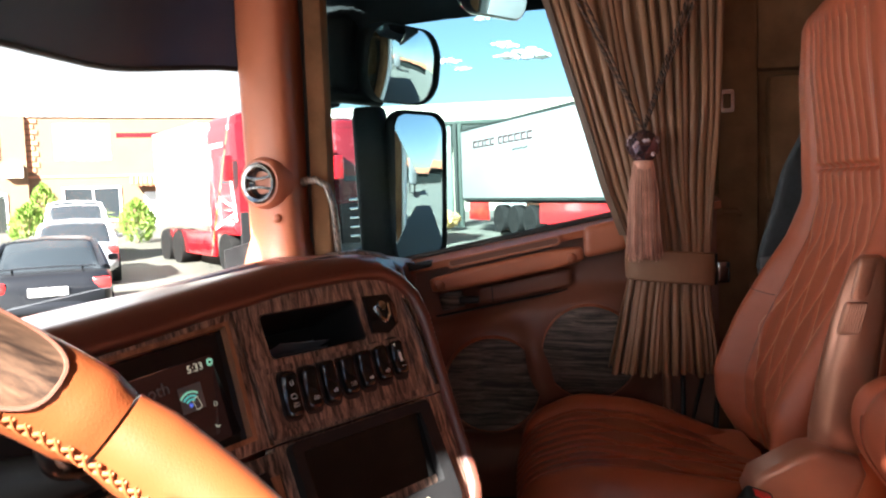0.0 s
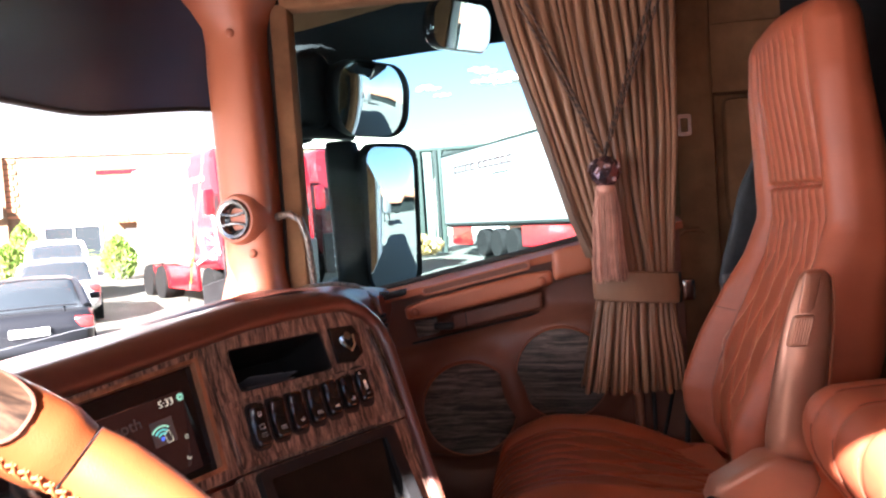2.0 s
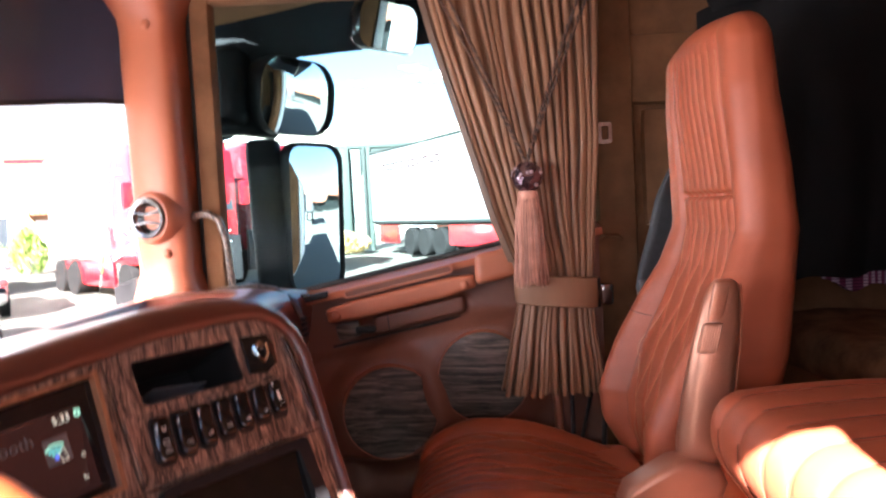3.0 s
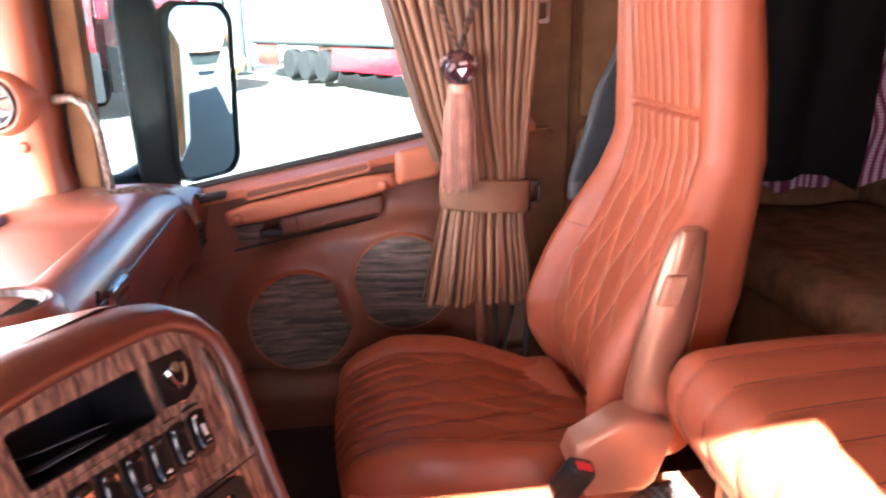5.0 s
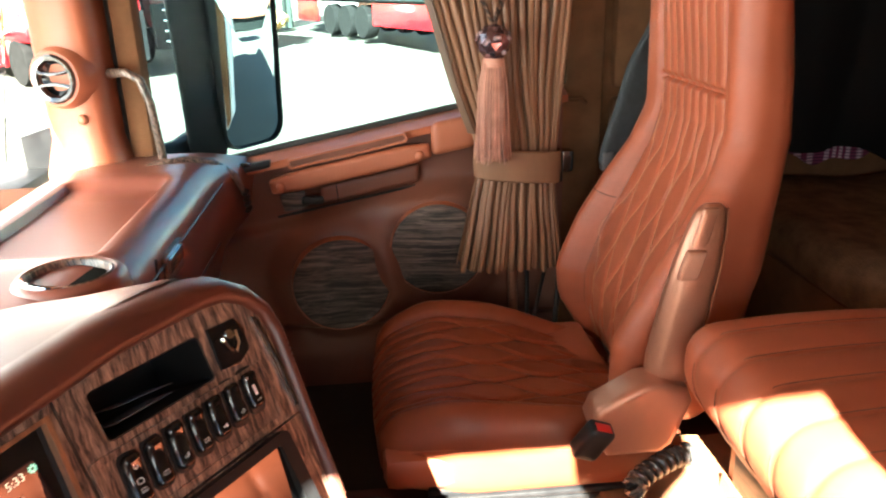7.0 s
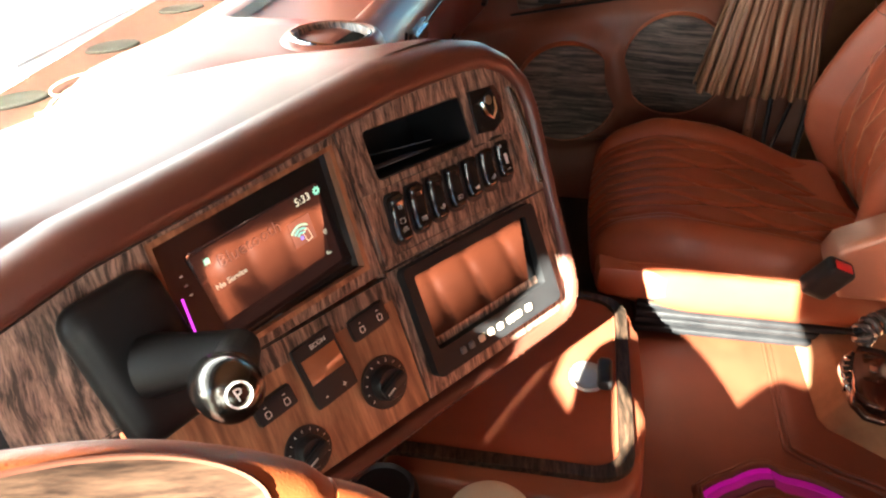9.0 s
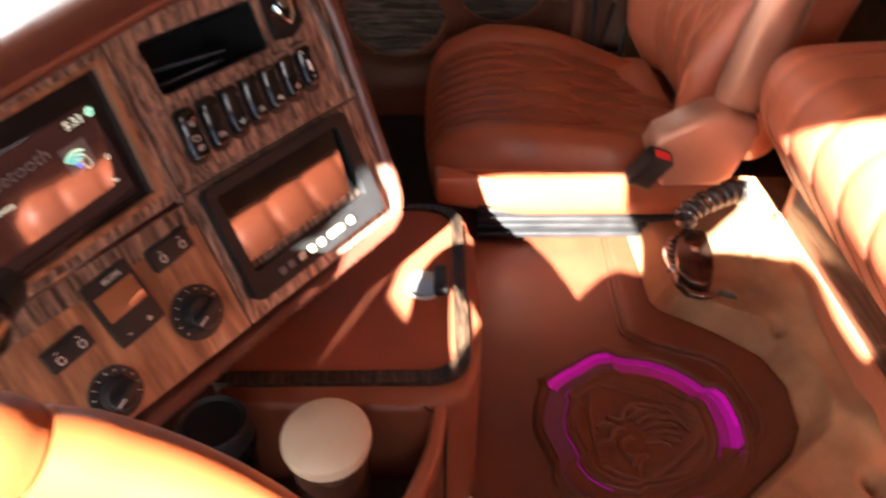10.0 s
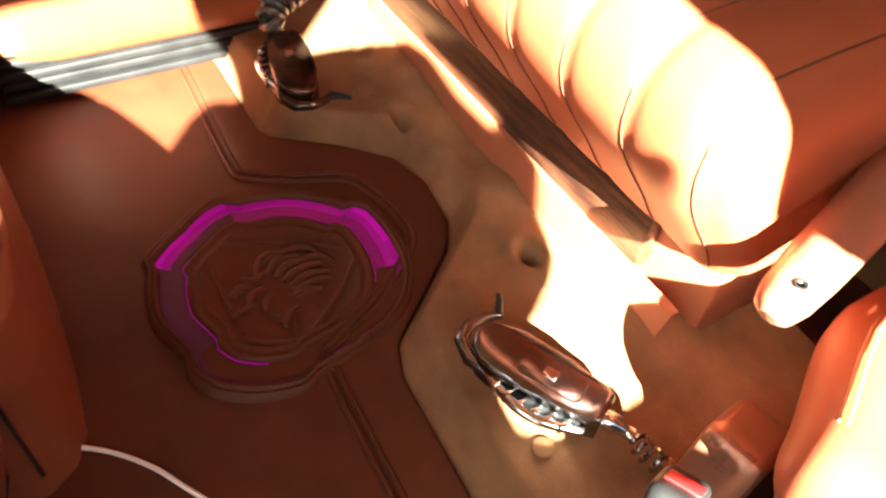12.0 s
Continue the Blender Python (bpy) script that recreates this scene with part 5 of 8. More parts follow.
tube(bm, [LM @ Vector(p) for p in ((0.91, 0.44, -0.006), (0.893, 0.42, -0.014), (0.8965, 0.402, -0.028), (0.8965, 0.402, -0.10), (0.8965, 0.402, -0.20))], 0.0017, 5)
part("side_joint", bm, BLACK, bin_)
# lower tray with its rounded wall
WALL = [(0.90, 0.40), (0.86, 0.405), (0.80, 0.428), (0.762, 0.47), (0.748, 0.53), (0.755, 0.60), (0.79, 0.68), (0.85, 0.72)]
bm = B()
rows = []
for x, y in WALL:
    c = Vector((0.87, 0.58, 0))
    o = (Vector((x, y, 0)) - c).normalized()
    zt = 0.205 + 0.025 * step(0.82, 0.90, x) * step(0.5, 0.4, y)
    rows.append([bm.verts.new(Vector((x, y, z)) + o * s) for s, z in ((-0.045, 0.01), (-0.016, 0.10), (-0.004, 0.17), (0.0, zt - 0.006), (-0.004, zt), (-0.014, zt + 0.001), (-0.019, zt - 0.006), (-0.022, 0.09))])
for q, s in zip(rows, rows[1:]):
    for k in range(7):
        bm.faces.new((q[k], s[k], s[k + 1], q[k + 1]))
part("tray_wall", bm, LEATHER_BIN, bin_, sharp=50)
bm = B()
prism(bm, [(0.886, 0.42), (0.886, 0.72), (0.82, 0.70), (0.775, 0.62), (0.768, 0.53), (0.785, 0.47), (0.83, 0.435)], Matrix.Translation((0, 0, 0.08)), 0.038)
part("tray_floor", bm, BLACK, bin_)

cup = group("travel_mug", "dark brown travel mug with a cream lid", "mug", (0.840, 0.522, 0.118))
CM = Matrix.Translation((0.840, 0.522, 0.118)) @ Matrix.Rotation(radians(-4), 4, "Y")
part("mug", lathe(B(), [(0.0005, 0.0), (0.034, 0.0), (0.036, 0.006), (0.040, 0.10), (0.0425, 0.140), (0.041, 0.144)], CM, 36), material("brown mug glaze", (0.055, 0.026, 0.017), 0.18, 0, 0.3), cup)
part("lid", lathe(B(), [(0.0435, 0.138), (0.0455, 0.146), (0.0445, 0.154), (0.040, 0.158), (0.020, 0.160), (0.0005, 0.160)], CM, 36), CREAM, cup, "round cream plastic lid")
cup2 = group("tumbler", "black tumbler standing in the tray", "tumbler", (0.850, 0.64, 0.118))
TM = Matrix.Translation((0.850, 0.640, 0.118))
part("body", lathe(B(), [(0.0005, 0.0), (0.033, 0.0), (0.038, 0.11), (0.040, 0.112), (0.040, 0.120), (0.038, 0.124), (0.037, 0.128)], TM, 32), BLACK_GLOSS, cup2)
part("cap", lathe(B(), [(0.0385, 0.126), (0.039, 0.142), (0.034, 0.150), (0.030, 0.146), (0.0005, 0.145)], TM, 32), BLACK, cup2)
bm = B()
pts = [(0.985, 0.46, 0.012), (0.972, 0.435, 0.010), (0.945, 0.392, 0.010), (0.915, 0.350, 0.010), (0.880, 0.318, 0.010), (0.842, 0.295, 0.010), (0.805, 0.270, 0.010), (0.77, 0.232, 0.010), (0.745, 0.18, 0.010), (0.70, 0.12, 0.012)]
smooth = []
for k in range(len(pts) - 1):
    p0, p1, p2, p3 = [Vector(pts[max(0, min(len(pts) - 1, k + j))]) for j in (-1, 0, 1, 2)]
    for i in range(6):
        t = i / 6
        smooth.append(0.5 * (2 * p1 + (p2 - p0) * t + (2 * p0 - 5 * p1 + 4 * p2 - p3) * t * t + (3 * p1 - p0 - 3 * p2 + p3) * t ** 3))
tube(bm, smooth, 0.0026, 8)
solid("charging_cable", bm, WHITE_PLASTIC, "thin white charging cable lying across the floor mat", "cable")

# ---- steering wheel ----
wheel = group("steering_wheel", "orange leather steering wheel with wood inserts", "steering wheel", (0.317, 0.517, 0.5765))
WC, WR, WT = Vector((0.3166, 0.5174, 0.5765)), 0.2378, radians(43.2)
WM = Matrix.Translation(WC) @ Matrix.Rotation(WT, 4, "X")


def rim_pt(a, b, r=0.020):
    """Point on the rim: a round the wheel, b round the tube."""
    return WM @ Vector(((WR + r * math.cos(b)) * math.cos(a), (WR + r * math.cos(b)) * math.sin(a), r * 1.12 * math.sin(b)))


def rim_piece(a0, a1, r=0.0175, n=40, ends=0.0):
    bm = B()
    rows = []
    for i in range(n + 1):
        a = radians(mix(a0, a1, i / n))
        q = r
        if ends:
            q = r - ends * (max(0, 1 - i / 2) + max(0, 1 - (n - i) / 2))
        rows.append([bm.verts.new(rim_pt(a, k * math.tau / 18, q)) for k in range(18)])
    for q, s in zip(rows, rows[1:]):
        for k in range(18):
            bm.faces.new((q[k], q[(k + 1) % 18], s[(k + 1) % 18], s[k]))
    bm.faces.new(rows[0][::-1])
    bm.faces.new(rows[-1])
    return bm


part("rim", rim_piece(-235, 18.0, 0.0203, 120, 0.002), LEATHER_WHEEL, wheel)
part("rim_sleeve", rim_piece(18.4, 125, 0.0208, 70, 0.003), LEATHER_WHEEL, wheel, "smooth leather sleeve")
for a0, a1 in ((26, 64), (76, 114)):
    bm = B()
    ca, ha, cb, hb = radians((a0 + a1) / 2), radians((a1 - a0) / 2), radians(136), radians(64)
    blunt = lambda c: math.copysign(abs(c) ** 0.72, c)
    sheet(bm, lambda u, v: rim_pt(ca + ha * v * blunt(math.cos(u * math.tau)), cb + hb * v * blunt(math.sin(u * math.tau)), 0.0212), 44, 9, True)
    inlay = part("wood_inlay", bm, WOOD_WHEEL, wheel, "oval streaky wood inlay")
    bm = B()
    tube(bm, [rim_pt(ca + ha * blunt(math.cos(k / 60 * math.tau)), cb + hb * blunt(math.sin(k / 60 * math.tau)), 0.0210) for k in range(60)], 0.0013, 6, True)
    part("inlay_edge", bm, THREAD_DARK, inlay, "dark seam round the inlay")
LACE = material("orange lacing thread", (0.27, 0.075, 0.023), 0.5)
for s in (0, 1):
    bm = B()
    for k in range(76):
        a = radians(-95 + k * 1.75)
        b0, b1 = radians(189 + 18 * s), radians(198)
        p, q = rim_pt(a, b0, 0.0204), rim_pt(a + 0.042, radians(207 - 18 * s), 0.0204)
        tube(bm, [p, rim_pt(a + 0.021, b1, 0.0210 + 0.0006 * s), q], [0.0008, 0.0012, 0.0008], 6)
    tagged(part("lacing", bm, LACE, wheel, "orange cross lacing"), kind="stuff")
for sx in (-1, 1):
    bm = B()
    tube(bm, [WM @ Vector((sx * WR, -0.03, 0)), WM @ Vector((sx * 0.15, -0.045, -0.03)), WM @ Vector((sx * 0.08, -0.05, -0.05))], [0.016, 0.022, 0.03], 12, flat=0.5)
    part("spoke", bm, BLACK, wheel)
bm = B()
padbox(bm, (0.095, 0.085, 0.03), 0.028, (14, 14, 6), lambda p: WM @ (p + Vector((0, -0.03, -0.05))))
part("hub", bm, LEATHER, wheel)
bm = B()
cyl(bm, WM @ Vector((0, 0, -0.06)), WM @ Vector((0, 0, -0.35)), 0.05)
part("column", bm, BLACK, wheel)

# ---- passenger door ----
door = group("passenger_door", "brown leather door with wood speaker covers and a grab handle", "door", (2.25, 0.45, -0.16))
bm = B()


def door_skin(u, v):
    y = mix(1.02, -0.085, u)
    z = mix(-0.30, sill(y) - 0.004, v)
    zs = sill(y)
    x = 2.245
    x -= 0.020 * step(zs - 0.17, zs - 0.20, z)
    x += 0.035 * math.exp(-((z - (zs - 0.135)) / 0.022) ** 2) * step(0.62, 0.57, y) * step(0.27, 0.32, y)
    for cy, cz in ((0.508, 0.205), (0.250, 0.292)):
        d = math.hypot(y - cy, z - cz)
        x -= 0.026 * step(0.20, 0.135, d)
    x -= 0.03 * step(0.75, 0.95, y)
    x += 0.05 * step(0.09, 0.05, z) * step(0.75, 0.6, y)
    return Vector((x, y, z))


sheet(bm, door_skin, 90, 90)
box(bm, (2.305, 0.47, 0.10), (0.05, 1.10, 0.80))
part("door_panel", bm, PLASTIC, door)
bm = B()
slab(bm, lambda u, v: Vector((mix(2.20, 2.285, v), mix(0.985, -0.085, u), sill(mix(0.985, -0.085, u)) - 0.012 * (1 - v) ** 2)), 30, 4, 0.02)
part("sill", bm, LEATHER, door)
bm = B()
tube(bm, [(2.283, y, sill(y) + 0.006) for y in (0.96, 0.5, 0.0, -0.08)], 0.009, 8)
part("glass_seal", bm, RUBBER, door, "black rubber seal")
# grab handle: a flat bar on the panel, with a long slot above it
GA, GB = Vector((2.200, 0.665, sill(0.665) - 0.074)), Vector((2.203, 0.262, sill(0.262) - 0.072))
gw = (GB - GA).normalized()
gm = Matrix.Translation((GA + GB) / 2) @ Matrix.Rotation(math.atan2(-gw.z, -gw.y), 4, "X")
bm = padbox(B(), (0.016, 0.206, 0.026), 0.012, (6, 40, 8), lambda p: gm @ Vector((p.x + 0.006 * math.cos(p.y * 7), p.y, p.z * (1 - 0.25 * step(0.12, 0.2, abs(p.y))))))
grab = part("grab_handle", bm, LEATHER, door, "leather grab handle")
bm = ring(B(), rrect(-0.150, -0.0125, 0.155, 0.0125, 0.012, 6), rrect(-0.144, -0.0075, 0.149, 0.0075, 0.0072, 6), gm @ Matrix(((0, 0, -1, -0.012), (1, 0, 0, -0.006), (0, 1, 0, 0.047), (0, 0, 0, 1))), 0.0015, -0.022)
part("slot_rim", bm, LEATHER, grab)
bm = prism(B(), rrect(-0.146, -0.009, 0.151, 0.009, 0.008, 6), gm @ Matrix(((0, 0, -1, 0.0), (1, 0, 0, -0.006), (0, 1, 0, 0.047), (0, 0, 0, 1))), 0.004)
part("slot", bm, PLASTIC, grab)
for y in (0.638, 0.291):
    bm = lathe(B(), [(0.0005, 0.010), (0.007, 0.0095), (0.011, 0.006), (0.0125, 0.0)], Matrix.Translation((2.186, y, sill(y) - 0.0765)) @ Matrix.Rotation(radians(-90), 4, "Y"), 20)
    part("bolt_cover", bm, LEATHER, grab)
bm = padbox(B(), (0.020, 0.055, 0.042), 0.016, (5, 10, 8), lambda p: Vector((2.19 + p.x, 0.205 + p.y, sill(0.205) - 0.043 + p.z - 0.19 * p.y)))
part("corner_pad", bm, LEATHER, door)
bm = padbox(B(), (0.010, 0.128, 0.024), 0.009, (4, 24, 8), lambda p: Vector((2.2420 + p.x + 0.004 * step(0.05, 0.12, p.y), 0.418 + p.y, sill(0.418) - 0.133 + p.z - 0.19 * p.y)))
pull = part("pull_recess", bm, PLASTIC, door)
# Black tubes drawn in for the shadow line below and across the pull.
bm = B()
tube(bm, [(2.2415, y, sill(y) - 0.166) for y in (0.66, 0.58, 0.42, 0.30)], 0.0035, 6)
tube(bm, [(2.2330, 0.505, sill(0.505) - 0.112), (2.2330, 0.502, sill(0.502) - 0.156)], 0.0015, 6)
part("shadow_joint", bm, BLACK, pull)
bm = B()
box(bm, (0, 0, 0), (0.012, 0.066, 0.046), 0.006, pose(2.224, 0.612, sill(0.612) - 0.128, -11))
latch = part("door_latch", bm, WOOD_DOOR, door, "wood faced door latch")
bm = padbox(B(), (0.010, 0.028, 0.010), 0.006, (4, 8, 4), lambda p: Vector((2.214 + p.x, 0.565 + p.y, sill(0.565) - 0.135 + p.z)))
part("latch_lever", bm, BLACK, latch)
bm = padbox(B(), (0.012, 0.075, 0.010), 0.006, (4, 12, 4), lambda p: Vector((2.206 + p.x, 0.735 + p.y, sill(0.735) - 0.014 + p.z - 0.19 * p.y)))
wsw = part("window_switch", bm, BLACK, door, "black window switch")
bm = padbox(B(), (0.006, 0.018, 0.005), 0.003, (3, 6, 3), lambda p: Vector((2.200 + p.x, 0.725 + p.y, sill(0.725) - 0.003 + p.z)))
part("rocker", bm, BLACK_GLOSS, wsw)
for cy, cz, r, tilt in ((0.506, 0.210, 0.126, 5), (0.250, 0.296, 0.122, -3)):
    m = Matrix.Translation((2.188, cy, cz)) @ Matrix.Rotation(radians(tilt), 4, "Z") @ Matrix.Rotation(radians(-90), 4, "Y")
    cover = part("speaker_cover", lathe(B(), [(0.0005, 0.010), (r - 0.006, 0.010), (r - 0.001, 0.008), (r, 0.004), (r, -0.02)], m, 56), WOOD_DOOR, door, "round grey wood speaker cover")
    part("speaker_ring", lathe(B(), [(r + 0.0003, -0.02), (r + 0.0003, 0.007), (r + 0.0018, 0.0082), (r + 0.0034, 0.006), (r + 0.006, -0.02)], m, 56, True), LEATHER, cover)
# window: frame, pane, film
bm = B()
box(bm, (2.27, 0.972, 0.94), (0.07, 0.055, 0.84), 0.012)
box(bm, (2.27, 0.42, 1.372), (0.07, 1.10, 0.06), 0.012)
part("window_frame", bm, LINING, door, "brown suede window surround")
bm = B()
tube(bm, [(2.262, 1.004, 0.50), (2.262, 1.002, 1.30), (2.262, 0.985, 1.37), (2.262, 0.94, 1.395), (2.262, -0.1, 1.40)], 0.011, 8)
box(bm, (2.30, 1.000, 0.94), (0.02, 0.07, 0.88), 0.004)
part("door_seal", bm, RUBBER, door)
bm = B()
slab(bm, lambda u, v: Vector((2.285, mix(0.945, -0.1, u), mix(sill(mix(0.945, -0.1, u)), 1.345, v))), 4, 4, 0.004)
pane = part("pane", bm, GLASS_SIDE, door, "teal-tinted side window")
pane.visible_shadow = False
bm = B()
# Outline scaled outward from the camera point so the band fits its view.
FO = [(1.10, 1.00), (1.02, 1.02), (0.965, 1.09), (0.936, 1.185), (0.915, 1.229), (0.880, 1.254), (0.826, 1.268), (0.65, 1.280), (0.41, 1.290), (-0.2, 1.302)]
lo = [bm.verts.new((2.66, y, z)) for y, z in FO]
hi = [bm.verts.new((2.585, y, 1.45)) for y, z in FO]
lo2 = [bm.verts.new((2.664, y, z)) for y, z in FO]
hi2 = [bm.verts.new((2.589, y, 1.45)) for y, z in FO]
for k in range(len(FO) - 1):
    bm.faces.new((lo[k], lo[k + 1], hi[k + 1], hi[k]))
    bm.faces.new((lo2[k], lo2[k + 1], hi2[k + 1], hi2[k]))
    bm.faces.new((lo[k], lo[k + 1], lo2[k + 1], lo2[k]))
box(bm, (2.52, 0.45, 1.455), (0.16, 1.3, 0.02))
part("window_band", bm, FILM, door, "dark band above the side window, placed to fit the view")

# ---- windscreen pillar with its speaker vent ----
pillar = group("windscreen_pillar", "tan leather windscreen pillar with a chrome vent", "pillar", (2.2, 1.06, 0.55), kind="structure")
bm = B()
PP = [(2.285, 1.01), (2.20, 1.012), (2.165, 1.018), (2.150, 1.035), (2.148, 1.07), (2.155, 1.11), (2.175, 1.145), (2.21, 1.165), (2.285, 1.17)]
rows = []
for i in range(25):
    z = mix(0.50, 1.45, i / 24)
    f = 0.03 * step(0.62, 0.54, z) + 0.10 * step(1.27, 1.42, z)
    s = -0.018 * (z - 0.55)
    rows.append([bm.verts.new((x + s - f * (0.5 if k in (0, 8) else 1), y + f * 0.7 * (k - 4) / 4 + 0.015 * (z - 0.55), z)) for k, (x, y) in enumerate(PP)])
for q, s in zip(rows, rows[1:]):
    for k in range(8):
        bm.faces.new((q[k], q[k + 1], s[k + 1], s[k]))
part("trim", bm, LEATHER, pillar, sharp=70)
VM = Matrix.Translation((2.150, 1.098, 0.768)) @ Matrix.Rotation(radians(-16), 4, "Z") @ Matrix.Rotation(radians(-90), 4, "Y")
part("vent_housing", lathe(B(), [(0.074, -0.03), (0.070, 0.0), (0.066, 0.014), (0.060, 0.022), (0.054, 0.022), (0.052, 0.010), (0.052, -0.03)], VM, 44, True), LEATHER, pillar)
part("vent_ring", lathe(B(), [(0.0535, 0.012), (0.0545, 0.026), (0.050, 0.030), (0.042, 0.028), (0.039, 0.018), (0.048, 0.010)], VM, 44, True), VENT_CHROME, pillar, "chrome vent ring")
part("vent_bowl", lathe(B(), [(0.041, -0.012), (0.041, 0.010), (0.036, 0.006), (0.024, -0.002), (0.0005, -0.004)], VM, 36), BLACK_GLOSS, pillar)
bm = B()
for h in (-0.017, 0.017):
    tube(bm, [VM @ Vector((h + 0.006 * math.copysign(1, -h) * (1 - (s / 0.04) ** 2), s, 0.026)) for s in [mix(-0.040, 0.040, k / 8) for k in range(9)]], 0.0042, 8)
part("vent_bar", bm, VENT_CHROME, pillar)
for z, y in ((0.673, 1.064), (1.265, 1.075)):
    part("bolt_cover", lathe(B(), [(0.0005, 0.009), (0.007, 0.0085), (0.011, 0.005), (0.0125, 0.0)], Matrix.Translation((2.146 - 0.018 * (z - 0.55), y, z)) @ Matrix.Rotation(radians(-90), 4, "Y"), 18), LEATHER, pillar)
bm = B()
tube(bm, [(2.215, 1.018, 0.765), (2.195, 1.00, 0.770), (2.18, 0.965, 0.772), (2.178, 0.935, 0.755), (2.183, 0.920, 0.70), (2.19, 0.915, 0.60), (2.20, 0.912, 0.52)], [0.012, 0.011, 0.010, 0.010, 0.010, 0.010, 0.010], 12)
rail = solid("entry_handle", bm, WOOD, "curved wood-look entry handle on the door frame", "handle")
part("handle_cap", ball(B(), (2.208, 1.012, 0.767), 0.0145), CHROME, rail)

# ---- curtain with its cord, tassel and tie ----
FOLDS = 17


def curtain(u, v):
    z = mix(1.40, 0.262, v)
    yl = line([(0.262, 0.203), (0.40, 0.172), (0.525, 0.142), (0.60, 0.160), (0.72, 0.205), (0.90, 0.255), (1.05, 0.295), (1.20, 0.335), (1.45, 0.39)], z)
    yr = line([(0.262, -0.065), (0.42, -0.048), (0.525, -0.045), (0.62, -0.052), (0.9, -0.075), (1.2, -0.085), (1.45, -0.09)], z)
    amp = 0.016 + 0.014 * step(0.48, 0.27, z) - 0.006 * math.exp(-((z - 0.525) / 0.05) ** 2)
    ph = u * FOLDS * math.tau + 2.4 * noise.noise(Vector((u * 5.0, z * 0.9, 0))) + 0.8 * noise.noise(Vector((u * 13, z * 2.0, 7)))
    amp *= 0.85 + 0.7 * noise.noise(Vector((u * 8.0, z * 1.3, 5)))
    y = mix(yl, yr, u) + 0.004 * math.sin(2 * ph) + 0.016 * noise.noise(Vector((u * 7, z * 2.2, 9))) * step(0.03, 0.12, u) * step(0.97, 0.88, u)
    x = 2.165 + amp * math.sin(ph) - 0.02 * math.sin(u * math.pi) + 0.006 * noise.noise(Vector((u * 6, z * 5, 3)))
    return Vector((x - 0.02 * step(0.5, 0.3, z), y, z + (0.006 * math.sin(ph) + 0.020 * noise.noise(Vector((u * 8, 0, 2)))) * step(0.8, 1.0, v)))


bm = B()
slab(bm, curtain, 17 * 14, 60, 0.0015)
drape = solid("curtain", bm, CURTAIN, "pleated bronze satin curtain gathered beside the window", "curtain")
bm = B()
slab(bm, lambda u, v: curtain(0.0, 0.70 * v) + Vector((-0.002 - 0.014 * u, 0.016 * (1 - u) - 0.002, 0)), 4, 40, 0.0015)
part("hem", bm, CURTAIN_EDGE, drape, "darker hem")
bm = B()
rows = []
for i in range(33):
    a = i / 32 * math.tau
    rows.append([bm.verts.new((2.150 + (0.040 + q) * math.cos(a), 0.048 + (0.107 + q) * math.sin(a), z + 0.010 * math.sin(a))) for q, z in ((0.0, 0.484), (0.004, 0.488), (0.006, 0.52), (0.004, 0.560), (0.0, 0.564))])
for q, s in zip(rows, rows[1:]):
    for k in range(4):
        bm.faces.new((q[k], s[k], s[k + 1], q[k + 1]))
tie = solid("curtain_tie", bm, CURTAIN, "bronze satin band tying the curtain", "curtain tie")
bm = B()
slab(bm, lambda u, v: Vector((2.150 - 0.044 * math.cos(radians(66 + 14 * u)), 0.048 - 0.113 * math.sin(radians(66 + 14 * u)), mix(0.486, 0.562, v) - 0.010)), 4, 4, 0.004)
part("loop_strip", bm, BLACK, tie)
bm = padbox(B(), (0.02, 0.02, 0.03), 0.008, (5, 5, 6), lambda p: Vector((2.31 + p.x, -0.112 + p.y, 0.488 + p.z)))
part("hook_plate", bm, CHROME_DARK, tie)

tassel = group("tassel", "pink-brown tassel with a glass bead on a twisted cord", "tassel", (2.10, 0.119, 0.55))
BX, BY, BZ = 2.095, 0.1195, 0.822
for yt, zt, xt in ((0.335, 1.32, 2.125), (0.312, 1.32, 2.120), (-0.075, 1.32, 2.11), (-0.050, 1.32, 2.105)):
    for ph, mt in ((0, ROPE), (math.pi, ROPE_DARK)):
        bm = B()
        pts = []
        for k in range(130):
            t = k / 129
            p = Vector((mix(xt, BX, t), mix(yt, BY, t) + (0.012 if yt > 0 else -0.012) * math.sin(t * math.pi) * -1, mix(zt, BZ + 0.034, t) - 0.02 * math.sin(t * math.pi)))
            pts.append(p + 0.0027 * Vector((math.cos(t * 150 + ph), math.sin(t * 150 + ph), 0.4 * math.sin(t * 150 + ph))))
        tube(bm, pts, 0.0031, 6)
        part("cord", bm, mt, tassel)
lathe_m = Matrix.Translation((BX, BY, BZ))
bm = bmesh.new()
bmesh.ops.create_icosphere(bm, subdivisions=2, radius=0.040, matrix=lathe_m @ Matrix.Diagonal((1, 1, 1.03, 1)))
bead = part("bead", bm, material("dark faceted glass", (0.26, 0.18, 0.22), 0.06, 0.85), tassel, "dark faceted glass bead", sharp=2)
STONE = material("pale pink crystal", (0.75, 0.58, 0.62), 0.06, 0.6)
rr = random.Random(3)
for k in range(14):
    a, h = math.pi + (k - 6.5) * 0.36 + 0.3 * rr.random(), mix(-0.022, 0.022, rr.random())
    r = math.sqrt(0.040 ** 2 - h * h) - 0.001
    bm = bmesh.new()
    bmesh.ops.create_icosphere(bm, subdivisions=1, radius=0.0042 + 0.003 * rr.random(), matrix=lathe_m @ Matrix.Translation((r * math.cos(a), r * math.sin(a), h)))
    part("stone", bm, STONE, bead, sharp=2)
